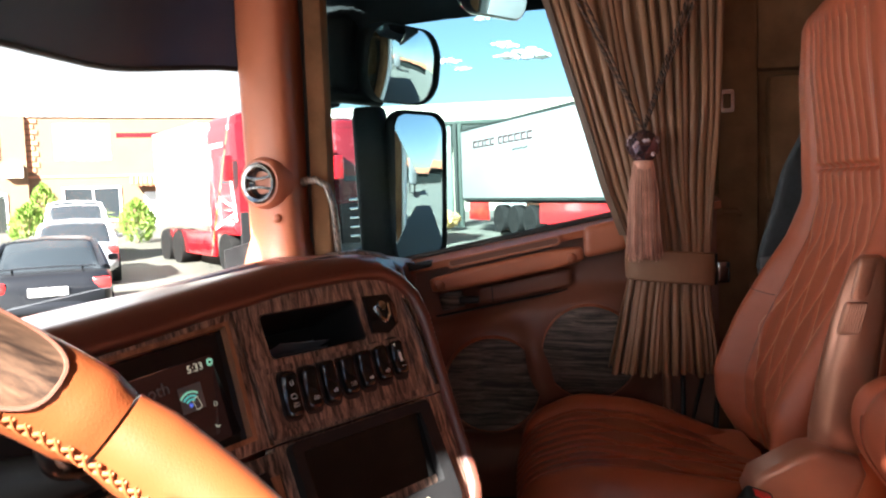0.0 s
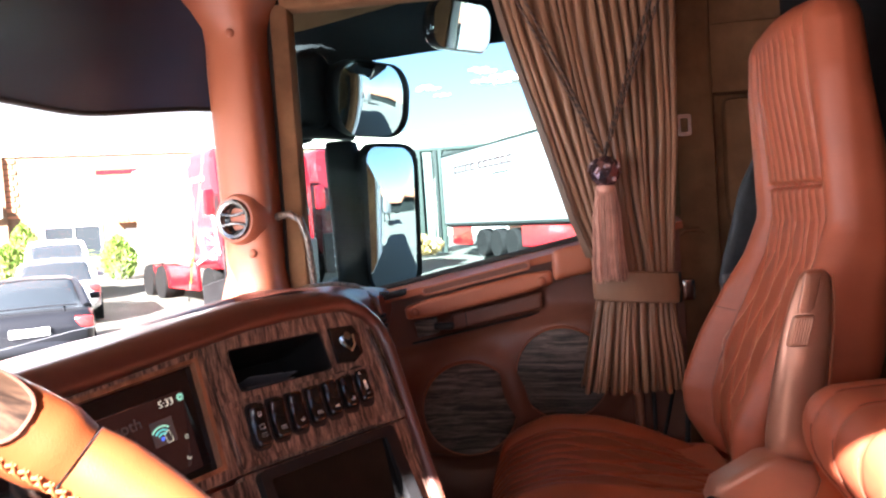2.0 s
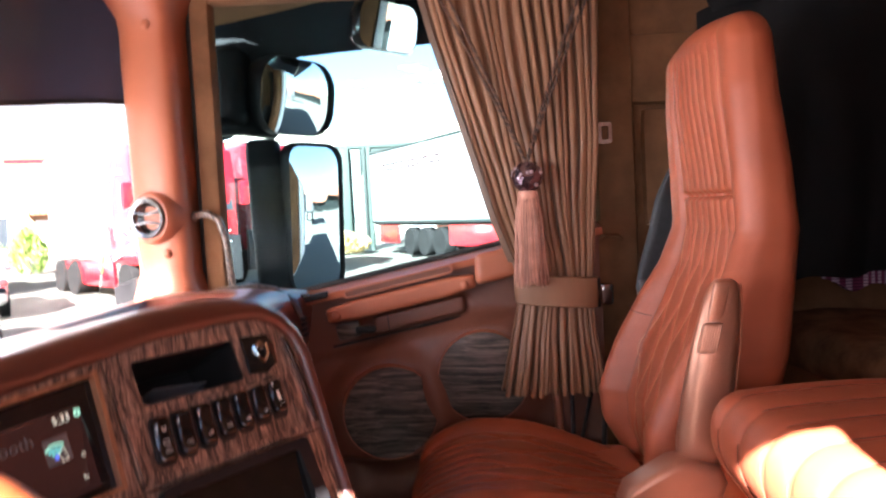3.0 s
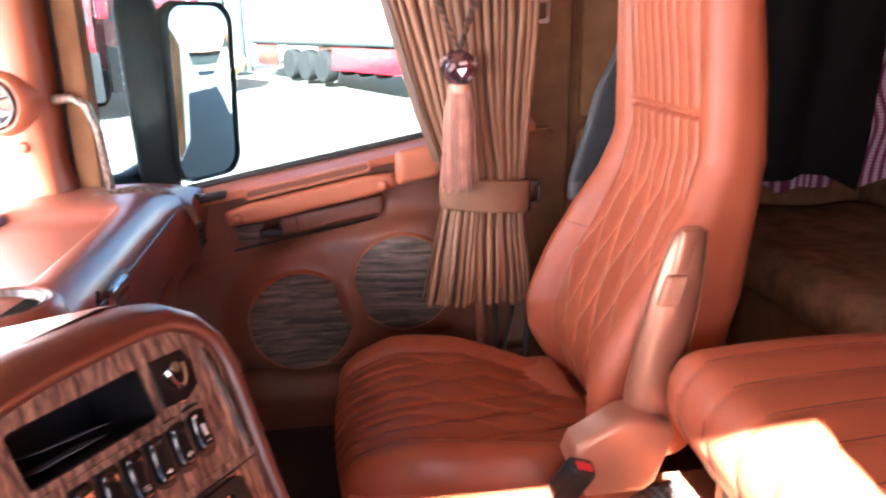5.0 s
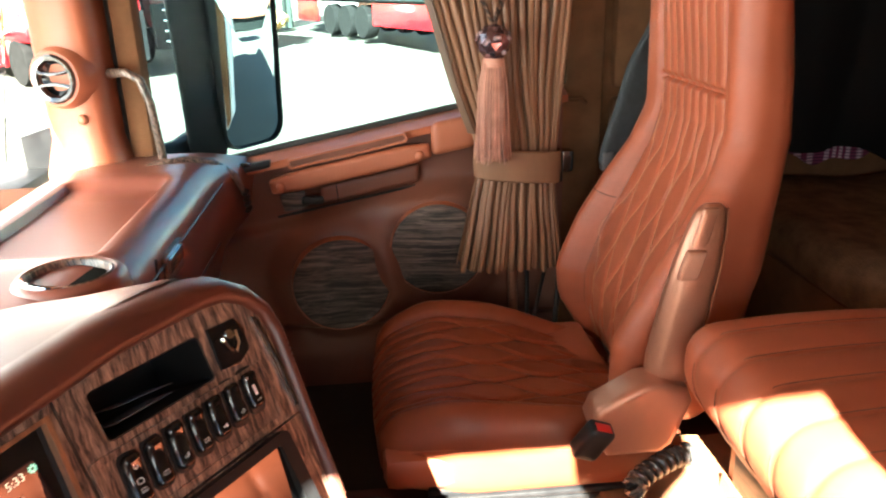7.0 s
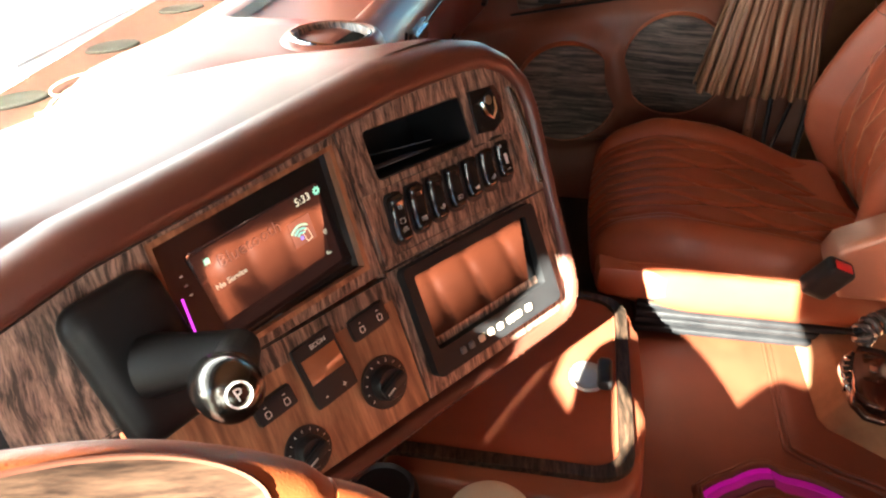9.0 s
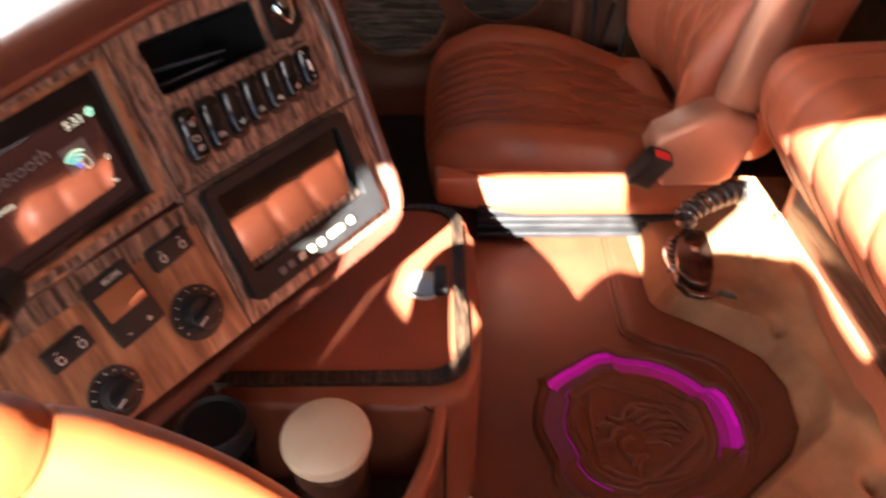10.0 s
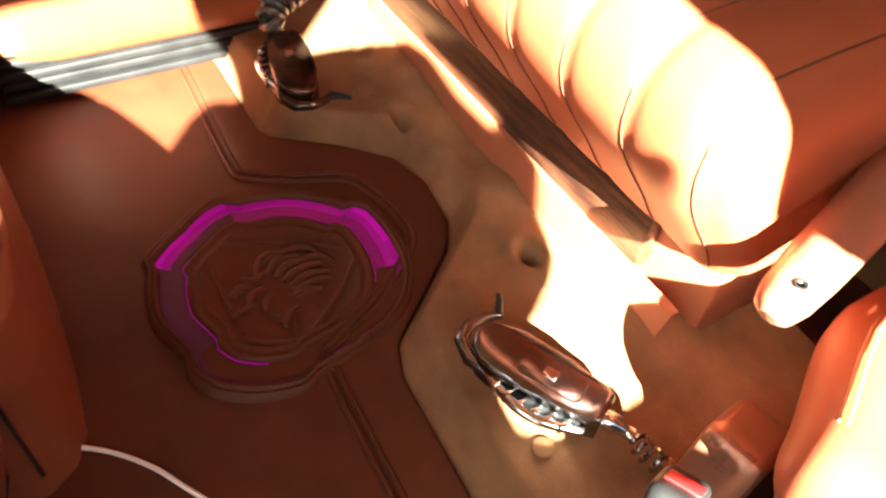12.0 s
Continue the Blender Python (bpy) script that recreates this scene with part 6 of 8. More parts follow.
for ring_k in range(3):
    bm = B()
    rr = random.Random(5 + ring_k)
    for k in range(52):
        a = (k + 0.6 * rr.random()) / 52 * math.tau + ring_k
        r0, r1 = 0.013 + 0.005 * ring_k, (0.032 + 0.012 * rr.random()) * (0.65 + 0.18 * ring_k)
        zl = 0.540 + 0.024 * rr.random()
        p0 = Vector((BX + r0 * math.cos(a) * 0.8, BY + r0 * math.sin(a), 0.784))
        p2 = Vector((BX + r1 * math.cos(a) * 0.75, BY + r1 * math.sin(a) * 1.05, zl))
        tube(bm, [p0, p0.lerp(p2, 0.3) + Vector((0.004 * math.cos(a), 0.005 * math.sin(a), 0)), p0.lerp(p2, 0.7) + Vector((0.002 * (rr.random() - 0.5), 0.003 * (rr.random() - 0.5), 0)), p2], [0.0013, 0.0016, 0.0017, 0.0014], 5)
    part("fringe", bm, FRINGE, tassel)
part("fringe_head", lathe(B(), [(0.010, 0.790 - BZ), (0.022, 0.786 - BZ), (0.0235, 0.778 - BZ), (0.0225, 0.768 - BZ), (0.018, 0.762 - BZ)], lathe_m, 24), FRINGE, tassel)

# belt guide and hooks on the door pillar
bm = B()
ring(bm, rrect(-0.020, -0.030, 0.020, 0.030, 0.009), rrect(-0.010, -0.019, 0.010, 0.019, 0.005), pose(2.322, -0.128, 0.942, 90, 0, -90), 0.012)
solid("belt_guide", bm, CHROME_DARK, "silver belt guide on the suede pillar", "belt guide")
bm = B()
tube(bm, [(2.318, -0.10, 0.64), (2.308, -0.115, 0.652), (2.308, -0.15, 0.652), (2.318, -0.165, 0.64)], 0.006, 8)
solid("pillar_pocket_seam", bm, LINING, "stitched pocket edge on the suede pillar", "pocket")
bm = B()
tube(bm, [(2.16, 0.06, 0.28), (2.15, 0.055, 0.05), (2.15, 0.05, -0.16)], 0.012, 10)
solid("seat_post", bm, SATIN, "upright metal tube behind the curtain", "post")
for k, (p, q, r_) in enumerate((((2.16, 0.02, 0.25), (2.02, -0.02, -0.02), 0.006), ((2.18, -0.04, 0.26), (2.0, 0.02, 0.0), 0.005), ((2.17, -0.07, 0.22), (2.05, -0.08, -0.05), 0.007))):
    bm = B()
    a, b = Vector(p), Vector(q)
    tube(bm, [a, a.lerp(b, 0.5) + Vector((0, 0.03, -0.03)), b], r_, 8)
    solid("loose_wire", bm, BLACK, "black cable behind the seat", "cable", group="cables behind the seat")

# ---- jacket hung behind the passenger seat ----
coat = group("jacket", "black jacket over a purple checked shirt hung behind the seat", "jacket", (2.22, -0.66, 0.5))


def coat_pt(u, v, off=0.0):
    """A point of the jacket: u from the window side to the bunk side, v downwards."""
    z = mix(1.30, 0.505, v)
    a, b = Vector((2.30, -0.40)), Vector((2.145, -0.925))
    p = a.lerp(b, u)
    n = Vector((-0.96, 0.28))
    fold = 0.014 * math.sin(u * 21 + v * 2.5) * v + 0.014 * noise.noise(Vector((u * 5, v * 4, 0))) + 0.03 * math.sin(u * math.pi)
    p = p + n * (fold + off)
    zz = z - 0.05 * (2 * u - 1) ** 2 * (1 - v) - 0.025 * v * math.sin(u * 6.0 + 0.6) + 0.008 * math.sin(u * 17) * v
    return Vector((p.x, p.y, zz))


bm = B()
slab(bm, lambda u, v: coat_pt(u, v), 60, 50, 0.03)
part("jacket_body", bm, JACKET, coat)
bm = B()
tube(bm, [coat_pt(u, 0.0, 0.01) + Vector((0, 0, 0.02 * math.sin(math.pi * u))) for u in (0.05, 0.2, 0.35, 0.5, 0.65, 0.8)], [0.03, 0.042, 0.05, 0.05, 0.042, 0.03], 14)
part("collar", bm, JACKET, coat, "black quilted collar")
bm = B()
slab(bm, lambda u, v: Vector((2.150 - 0.025 * u, -0.930 - 0.062 * u * (0.7 + 0.3 * v), mix(1.22, 0.495 + 0.03 * u, v))) + Vector((0.006 * math.sin(v * 17), 0.006 * math.sin(v * 23), 0)), 6, 40, 0.012)
part("shirt_sleeve", bm, PLAID, coat, "purple checked sleeve")
bm = B()
slab(bm, lambda u, v: coat_pt(mix(0.52, 0.90, u), 1.0, -0.012) + Vector((0, 0, 0.02 - 0.062 * v * math.sin(math.pi * (0.08 + 0.84 * u)) ** 0.6 + 0.006 * math.sin(u * 13))), 24, 5, 0.01)
part("shirt_tail", bm, PLAID, coat, "purple checked shirt tail")
bm = B()
c_ = coat_pt(0.84, 0.555, 0.012)
box(bm, c_, (0.008, 0.012, 0.030), 0.003)
part("zip_pull", bm, CHROME, coat)
bm = B()
tube(bm, [coat_pt(0.84, v, 0.006) for v in [0.56 + 0.02 * k for k in range(14)]], 0.0022, 5)
part("pocket_zip", bm, BLACK_MATT, coat)
for k in range(3):
    bm = ball(B(), coat_pt(0.78 + 0.05 * k, 0.14 + 0.03 * (k % 2), 0.006), 0.005, None, 8)
    part("snap", bm, CHROME, coat)


# ---- air guns on the suede cover ----
def air_gun(at, turn, z0, mat_body, label, flip=1):
    m = Matrix.Translation((at[0], at[1], z0)) @ Matrix.Rotation(radians(turn), 4, "Z") @ Matrix.Diagonal((1, flip, 1, 1))
    g = group("air_gun", label, "air gun", (at[0], at[1], z0), group="air guns")
    out = [(0.0, -0.017), (0.012, -0.021), (0.035, -0.025), (0.075, -0.028), (0.112, -0.028), (0.128, -0.024), (0.140, -0.014), (0.147, 0.0), (0.147, 0.013), (0.140, 0.024), (0.126, 0.030), (0.105, 0.032), (0.05, 0.030), (0.012, 0.026), (0.0, 0.020)]
    bm = prism(B(), out, m @ Matrix.Translation((0, 0, -0.014)), 0.030, 0.006, 3)
    body = part("body", bm, mat_body, g, sharp=50)
    bm = prism(B(), [(0.030, -0.014), (0.088, -0.015), (0.092, -0.011), (0.092, 0.014), (0.088, 0.018), (0.030, 0.017), (0.026, 0.013), (0.026, -0.010)], m @ Matrix.Translation((0, 0, 0.0155)), 0.0012, 0.0005)
    part("panel", bm, mat_body, body)
    bm = B()
    tube(bm, [m @ Vector((0.010 + 0.105 * s, -0.024 - 0.016 * math.sin(math.pi * s), 0.0)) for s in [i / 14 for i in range(15)]], [0.004 + 0.002 * math.sin(math.pi * i / 14) for i in range(15)], 10)
    part("grip_guard", bm, CHROME, body)
    bm = B()
    prism(bm, [(0.016, -0.022), (0.05, -0.034), (0.08, -0.035), (0.11, -0.026)], m @ Matrix.Translation((0, 0, -0.006)), 0.010)
    part("grip_insert", bm, BLACK, body)
    for k in range(6):
        bm = B()
        box(bm, (0, 0, 0), (0.0035, 0.013, 0.016), 0.0012, m @ pose(0.028 + 0.0145 * k, -0.0305 - 0.004 * math.sin(math.pi * (k + 0.5) / 6), 0.0, 0, 0, 28))
        part("grip_rib", bm, CHROME, body)
    bm = B()
    tube(bm, [m @ Vector(p) for p in ((0.112, -0.022, 0.0), (0.138, -0.020, 0.0), (0.157, -0.006, 0.0), (0.160, 0.014, 0.0), (0.152, 0.034, 0.0), (0.140, 0.046, 0.0))], [0.006, 0.008, 0.0075, 0.0065, 0.0055, 0.004], 12)
    part("trigger_guard", bm, mat_body, g, "curved metal trigger guard")
    bm = B()
    tube(bm, [m @ Vector(p) for p in ((0.143, 0.044, 0.0), (0.150, 0.058, 0.002), (0.156, 0.066, 0.003))], [0.0055, 0.0045, 0.003], 10)
    part("nozzle", bm, BLACK, g)
    bm = B()
    box(bm, (0.062, 0.002, 0.0172), (0.014, 0.012, 0.0014), 0.0005, m)
    part("maker_plate", bm, CHROME, body)
    bm = B()
    tube(bm, [m @ Vector((s, 0, 0)) for s in (0.004, -0.012, -0.016, -0.030)], [0.010, 0.010, 0.007, 0.007], 14)
    part("coupling", bm, CHROME, g)
    return g, m


g1, m1 = air_gun((1.385, -0.028), 166, 0.098, GUN_DARK, "dark chrome air gun on a coiled hose")
g2, m2 = air_gun((0.690, -0.062), 26, 0.088, GUN_STEEL, "chrome air gun lying on the suede cover", -1)
for (pts_, r_, turns, gob, mat_) in (([m1 @ Vector((-0.03, 0, 0)), (1.418, -0.025, 0.118), (1.442, -0.066, 0.128), (1.468, -0.118, 0.13), (1.485, -0.165, 0.122)], 0.016, 13, g1, HOSE), ([m2 @ Vector((-0.03, 0, 0)), (0.635, -0.085, 0.075), (0.59, -0.11, 0.06), (0.55, -0.13, 0.05)], 0.010, 11, g2, CHROME_DARK)):
    pts_ = [Vector(p) for p in pts_]
    path = []
    for k in range(len(pts_) - 1):
        p0, p1, p2, p3 = [pts_[max(0, min(len(pts_) - 1, k + j))] for j in (-1, 0, 1, 2)]
        for i in range(40):
            t = i / 40
            path.append(0.5 * (2 * p1 + (p2 - p0) * t + (2 * p0 - 5 * p1 + 4 * p2 - p3) * t * t + (3 * p1 - p0 - 3 * p2 + p3) * t ** 3))
    fr = frames(path)
    n = len(fr)
    coil = [p + r_ * min(1.0, k / (n * 0.12)) * (math.cos(k / n * turns * math.tau) * a + math.sin(k / n * turns * math.tau) * b) for k, (p, a, b) in enumerate(fr)]
    bm = B()
    tube(bm, coil, 0.0054 if r_ > 0.012 else 0.0024, 8)
    part("coiled_hose", bm, mat_, gob)

# ---- driver seat ----
dseat = group("driver_seat", "tan leather driver seat with a folding armrest", "seat", (0.37, -0.1, -0.16))
bm = padbox(B(), (0.295, 0.24, 0.08), 0.042, (44, 40, 14), lambda p: Vector((0.350 + p.x * (1 - 0.24 * step(0.05, 0.24, p.y)) * (1 - 3.5 * max(0.0, 0.02 - p.z)), -0.290 + p.y * (1 - 1.5 * max(0.0, 0.02 - p.z)), 0.155 + p.z + 0.02 * step(0.10, 0.20, abs(p.x)) * (p.z > 0))))
dc = part("seat_cushion", bm, LEATHER_SEAT, dseat)
bm = B()
for off in (0.0, 0.006):
    tube(bm, [Vector((0.350 + (0.262 + off) * (1 - 0.24 * step(0.05, 0.24, y + 0.285)), y, 0.2565 - off)) for y in [mix(-0.48, -0.1, k / 12) for k in range(13)]], 0.0014, 5)
part("stitching", bm, THREAD, dc)
bm = padbox(B(), (0.27, 0.07, 0.47), 0.05, (30, 8, 40), lambda p: Vector((0.36 + p.x * (1 - 0.2 * step(0.1, 0.5, p.z)), -0.52 + p.y - 0.12 * p.z, 0.64 + p.z)))
part("backrest", bm, LEATHER_SEAT, dseat)
bm = B()
tube(bm, [Vector(p) for p in ((0.647, -0.092, 0.284), (0.648, -0.098, 0.287), (0.652, -0.115, 0.290), (0.660, -0.15, 0.295), (0.675, -0.22, 0.306), (0.70, -0.32, 0.322), (0.715, -0.42, 0.335))], [0.008, 0.016, 0.021, 0.024, 0.026, 0.027, 0.027], 20)
darm = part("armrest", bm, SATIN, dseat, "bronze armrest with a bolt hole")
bm = B()
lathe(bm, [(0.0005, 0.0), (0.003, 0.0), (0.0035, 0.0010), (0.0052, 0.0014), (0.0056, 0.0)], Matrix.Translation((0.647, -0.112, 0.3105)), 16)
part("bolt_hole", bm, BLACK, darm)
bm = B()
box(bm, (0.36, -0.1, -0.04), (0.36, 0.36, 0.22), 0.02)
part("seat_base", bm, BLACK, dseat)
bk = part("belt_buckle", padbox(B(), (0.020, 0.026, 0.032), 0.008, (6, 8, 10), lambda p: pose(0.592, -0.004, 0.143, 30, 10, 20) @ p), BLACK, dseat, "belt buckle")
bm = B()
box(bm, (0, 0, 0.032), (0.030, 0.018, 0.004), 0.001, pose(0.590, -0.004, 0.143, 30, 10, 20))
part("release_button", bm, RED_BUTTON, bk, "red release button")
part("buckle_bracket", padbox(B(), (0.030, 0.045, 0.040), 0.012, (6, 8, 8), lambda p: pose(0.612, -0.122, 0.095, 20, 0, 10) @ p), SATIN, dseat)
bm = B()
tube(bm, [(0.592, -0.014, 0.128), (0.598, -0.05, 0.10), (0.612, -0.10, 0.08)], 0.010, 8, flat=0.4)
part("buckle_stalk", bm, BLACK, dseat)

dseat.location += Vector((-0.012, -0.016, 0.0))

# ---- unseen driver side (behind the camera's left): sun mask, pillar, curtain ----
MASK_M = Matrix(((0, 0, -1, -0.075), (1, 0, 0, 0), (0, 1, 0, 0), (0, 0, 0, 1)))
# Jagged edge cut so the sun falls in the wanted patches; no real sill.
SUN_MASK_EDGE = [(-0.11, 0.595), (0.10, 0.60), (0.26, 0.60), (0.30, 0.615), (0.31, 0.645), (0.265, 0.69), (0.220, 0.718), (0.203, 0.745), (0.198, 0.79), (0.195, 0.86), (0.215, 0.925), (0.223, 0.93), (0.229, 0.90), (0.262, 0.96), (0.29, 1.03), (0.31, 1.055), (0.36, 1.064), (0.42, 1.072), (0.50, 1.076), (0.58, 1.02), (0.62, 1.03), (0.65, 1.01), (0.69, 0.955), (0.715, 0.965), (0.745, 1.012), (0.76, 1.02), (0.766, 0.945), (0.784, 0.945), (0.80, 0.97), (0.828, 0.985), (0.862, 1.004), (0.898, 1.030), (0.912, 1.070), (0.918, 1.108), (0.9225, 1.108), (0.9225, 0.955), (0.927, 0.955), (0.928, 1.112), (0.955, 1.118), (1.01, 1.12)]
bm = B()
prism(bm, [(-0.11, -0.28)] + [(1.01, -0.28)] + SUN_MASK_EDGE[::-1], MASK_M, 0.012)
prism(bm, [(0.50, 1.02), (0.575, 1.0), (0.595, 1.10), (0.635, 1.17), (0.645, 1.25), (0.928, 1.25), (0.935, 1.15), (0.950, 1.14), (0.962, 1.05), (1.02, 1.05), (1.02, 1.46), (0.425, 1.46), (0.425, 1.175), (0.49, 1.10)], MASK_M @ Matrix.Translation((0, 0, 0.014)), 0.012)
prism(bm, [(-0.11, 1.40), (0.425, 1.40), (0.425, 1.46), (-0.11, 1.46)], MASK_M, 0.03)
solid("driver_sun_mask", bm, PLASTIC, "unseen driver side panel cut to shape the sun patches", "door", kind="structure")
bm = B()
box(bm, (-0.085, 1.09, 0.95), (0.12, 0.15, 0.95), 0.03)
solid("windscreen_pillar_driver", bm, LEATHER, "tan leather windscreen pillar", "pillar", kind="structure")
bm = B()
# Unseen curtain; its edge follows where the sun patches end.
DRAPE = [(0.35, 0.0), (0.60, -0.01), (0.70, -0.01), (0.75, 0.03), (0.78, 0.07), (0.80, 0.085), (0.84, 0.105), (0.93, 0.14), (1.02, 0.178), (1.20, 0.25), (1.42, 0.30)]
slab(bm, lambda u, v: Vector((-0.03 + 0.015 * math.sin(u * 9 * math.tau), mix(line(DRAPE, mix(1.42, 0.35, v)), -0.14, u), mix(1.42, 0.35, v))), 90, 40, 0.002)
solid("curtain", bm, CURTAIN, "pleated bronze satin curtain gathered beside the driver window", "curtain")

# ---- windscreen and visor ----
bm = B()


def screen(u, v):
    x = mix(-0.13, 2.25, u)
    e = abs(2 * u - 1)
    return Vector((x, mix(1.47, 1.30, v) - 0.16 * step(0.75, 1.0, e) * e, mix(0.515, 1.42, v)))


slab(bm, screen, 24, 10, 0.005)
ws = solid("windscreen", bm, GLASS, "clear wide windscreen", "windscreen", kind="structure")
ws.visible_shadow = False
bm = B()
slab(bm, lambda u, v: screen(u, mix(0.565, 1.0, v)) + Vector((0, -0.03 - 0.02 * math.sin(v * math.pi), 0.02 * (2 * u - 1) ** 2 + 0.04 * step(0.8, 1, u) * (1 - v))), 30, 6, 0.012)
visor = solid("sun_visor", bm, material("dark tinted visor", (0.030, 0.037, 0.066), 0.45, 0, 0.0, 0.3), "dark sun visor across the windscreen top", "sun visor")

bm = B()
tube(bm, [screen(k / 30, 0.565) + Vector((0, -0.03, 0.02 * (2 * k / 30 - 1) ** 2 + 0.04 * step(0.8, 1, k / 30))) for k in range(31)], 0.007, 8)
part("edge_trim", bm, BLACK, visor)
for xx in (0.35, 1.75):
    part("hinge", padbox(B(), (0.03, 0.012, 0.02), 0.006, (5, 3, 4), lambda p: Vector((xx + p.x, 1.27 + p.y, 1.39 + p.z))), BLACK, visor)

# ---- outside mirrors ----
mir = group("door_mirror", "black truck door mirror with a tall and a wide-angle glass", "mirror", (2.55, 0.8, 0.5))


def mirror_unit(name, c, w, h, turn, tilt, depth, r, dome=0.0):
    m = Matrix.Translation(c) @ Matrix.Rotation(radians(turn), 4, "Z") @ Matrix.Rotation(radians(tilt), 4, "X") @ Matrix.Rotation(radians(90), 4, "X")
    bm = B()
    o = rrect(-w / 2, -h / 2, w / 2, h / 2, r, 8)
    n = len(o)
    rows = [[bm.verts.new(m @ Vector((x * s, y * s, z))) for x, y in o] for s, z in ((0.955, -0.014), (0.985, 0.0), (1.0, -0.010), (1.0, -depth * 0.35), (0.88, -depth * 0.8), (0.6, -depth))]
    for q, s in zip(rows, rows[1:]):
        for k in range(n):
            bm.faces.new((q[k], q[(k + 1) % n], s[(k + 1) % n], s[k]))
    bm.faces.new(rows[-1])
    house = part(name, bm, BLACK_MATT, mir)
    bm = B()
    oo = rrect(-w / 2 * 0.955, -h / 2 * 0.955, w / 2 * 0.83, h / 2 * 0.945, r * 0.9, 8)
    if dome:
        k_ = dome / 0.0121
        rows = [[bm.verts.new(m @ Vector((x * q, y * q, 0.006 - k_ * q * q * (x * x + y * y)))) for x, y in oo] for q in [1.0 - 0.06 * j for j in range(16)]]
        for q, s in zip(rows, rows[1:]):
            for k in range(len(oo)):
                bm.faces.new((q[k], q[(k + 1) % len(oo)], s[(k + 1) % len(oo)], s[k]))
        bm.faces.new(rows[-1])
    else:
        prism(bm, oo, m @ Matrix.Translation((0, 0, -0.008)), 0.005)
    part("mirror_glass", bm, MIRROR, house, "mirror glass")
    return house


mirror_unit("main_housing", (2.56, 0.735, 0.745), 0.235, 0.475, -35.4, 2.3, 0.12, 0.06, 0.0034)
mirror_unit("wide_housing", (2.56, 0.772, 1.125), 0.325, 0.240, -34, 8, 0.16, 0.095, 0.009)
bm = padbox(B(), (0.035, 0.050, 0.25), 0.025, (5, 6, 12), lambda p: Vector((2.49 + p.x - 0.3 * p.y, 0.872 + p.y + 0.03 * p.z, 0.745 + p.z)))
tube(bm, [(2.36, 1.0, 0.53), (2.46, 0.95, 0.52), (2.56, 0.90, 0.54)], [0.03, 0.035, 0.04], 12)
part("stem", bm, BLACK_MATT, mir)
bm = B()
tube(bm, [(2.34, 1.03, 1.02), (2.45, 0.96, 1.03), (2.56, 0.86, 1.03)], [0.03, 0.025, 0.03], 12)
part("arm", bm, BLACK_MATT, mir)
bm = padbox(B(), (0.07, 0.05, 0.12), 0.04, (6, 6, 8), lambda p: Vector((2.48, 0.955, 1.15)) + p)
part("front_mirror_housing", bm, BLACK_MATT, mir)
kerb = group("kerb_mirror", "small black kerb mirror above the side window", "mirror", (2.48, 0.47, 1.3))
m = Matrix.Translation((2.48, 0.47, 1.31)) @ Matrix.Rotation(radians(-42), 4, "Z") @ Matrix.Rotation(radians(10), 4, "X") @ Matrix.Rotation(radians(90), 4, "X")
bm = B()
o = rrect(-0.128, -0.075, 0.128, 0.075, 0.05, 8)
rows = [[bm.verts.new(m @ Vector((x * s, y * s, z))) for x, y in o] for s, z in ((0.93, 0.0), (1.0, -0.01), (1.0, -0.03), (0.7, -0.09))]
for q, s in zip(rows, rows[1:]):
    for k in range(len(o)):
        bm.faces.new((q[k], q[(k + 1) % len(o)], s[(k + 1) % len(o)], s[k]))
bm.faces.new(rows[-1])
kh = part("housing", bm, BLACK_GLOSS, kerb)
part("mirror_glass", prism(B(), rrect(-0.120, -0.069, 0.120, 0.069, 0.046, 8), m @ Matrix.Translation((0, 0, -0.006)), 0.004), MIRROR, kh)
bm = B()
tube(bm, [(2.50, 0.47, 1.36), (2.45, 0.47, 1.48), (2.36, 0.47, 1.52)], 0.018, 10)
part("bracket", bm, BLACK, kerb)


# ---- the yard outside ----
def ground_z(x, y):
    s = 0.93 * x + 0.36 * y
    return -1.62 + 0.027 * max(-12.0, min(46.0, s))


ASPHALT = surf("pale worn asphalt", (0.042, 0.042, 0.034), (0.066, 0.066, 0.054), (0.8, 0.95), 0.6, 40, 0.3, 0.01)
STUCCO = surf("peach stucco", (0.150, 0.083, 0.047), (0.185, 0.104, 0.060), (0.8, 0.95), 0.8, 60, 0.3, 0.01)
BRICKRED = surf("terracotta", (0.36, 0.13, 0.07), (0.48, 0.20, 0.11), (0.7, 0.9), 3, 80, 0.3, 0.01)
WHITE = surf("white painted panel", (0.72, 0.72, 0.72), (0.80, 0.80, 0.79), (0.3, 0.45), 0.5, 20, 0.05, 0.01)
RED = surf("red truck paint", (0.20, 0.004, 0.007), (0.26, 0.006, 0.010), (0.12, 0.2), 2, 40, 0.03, 0.01, coat=0.6)
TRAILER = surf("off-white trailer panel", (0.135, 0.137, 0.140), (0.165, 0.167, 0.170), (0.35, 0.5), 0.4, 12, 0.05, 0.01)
CARBLACK = material("black car paint", (0.010, 0.011, 0.014), 0.3, 0, 0.0, 0.3)
CARSILVER = surf("silver car paint", (0.42, 0.43, 0.45), (0.5, 0.51, 0.53), (0.2, 0.3), 3, 60, 0.03, 0.01, metal=0.4, coat=0.6)
CARGLASS = material("car glass", (0.02, 0.025, 0.03), 0.12, 0, 0.0, 0.4)
TAIL = material("red tail lamp", (0.5, 0.02, 0.02), 0.2, 0, 0.5)
TYRE = surf("tyre rubber", (0.005, 0.005, 0.005), (0.010, 0.010, 0.010), (0.8, 0.95), 6, 60, 0.3, 0.01, spec=0.08)
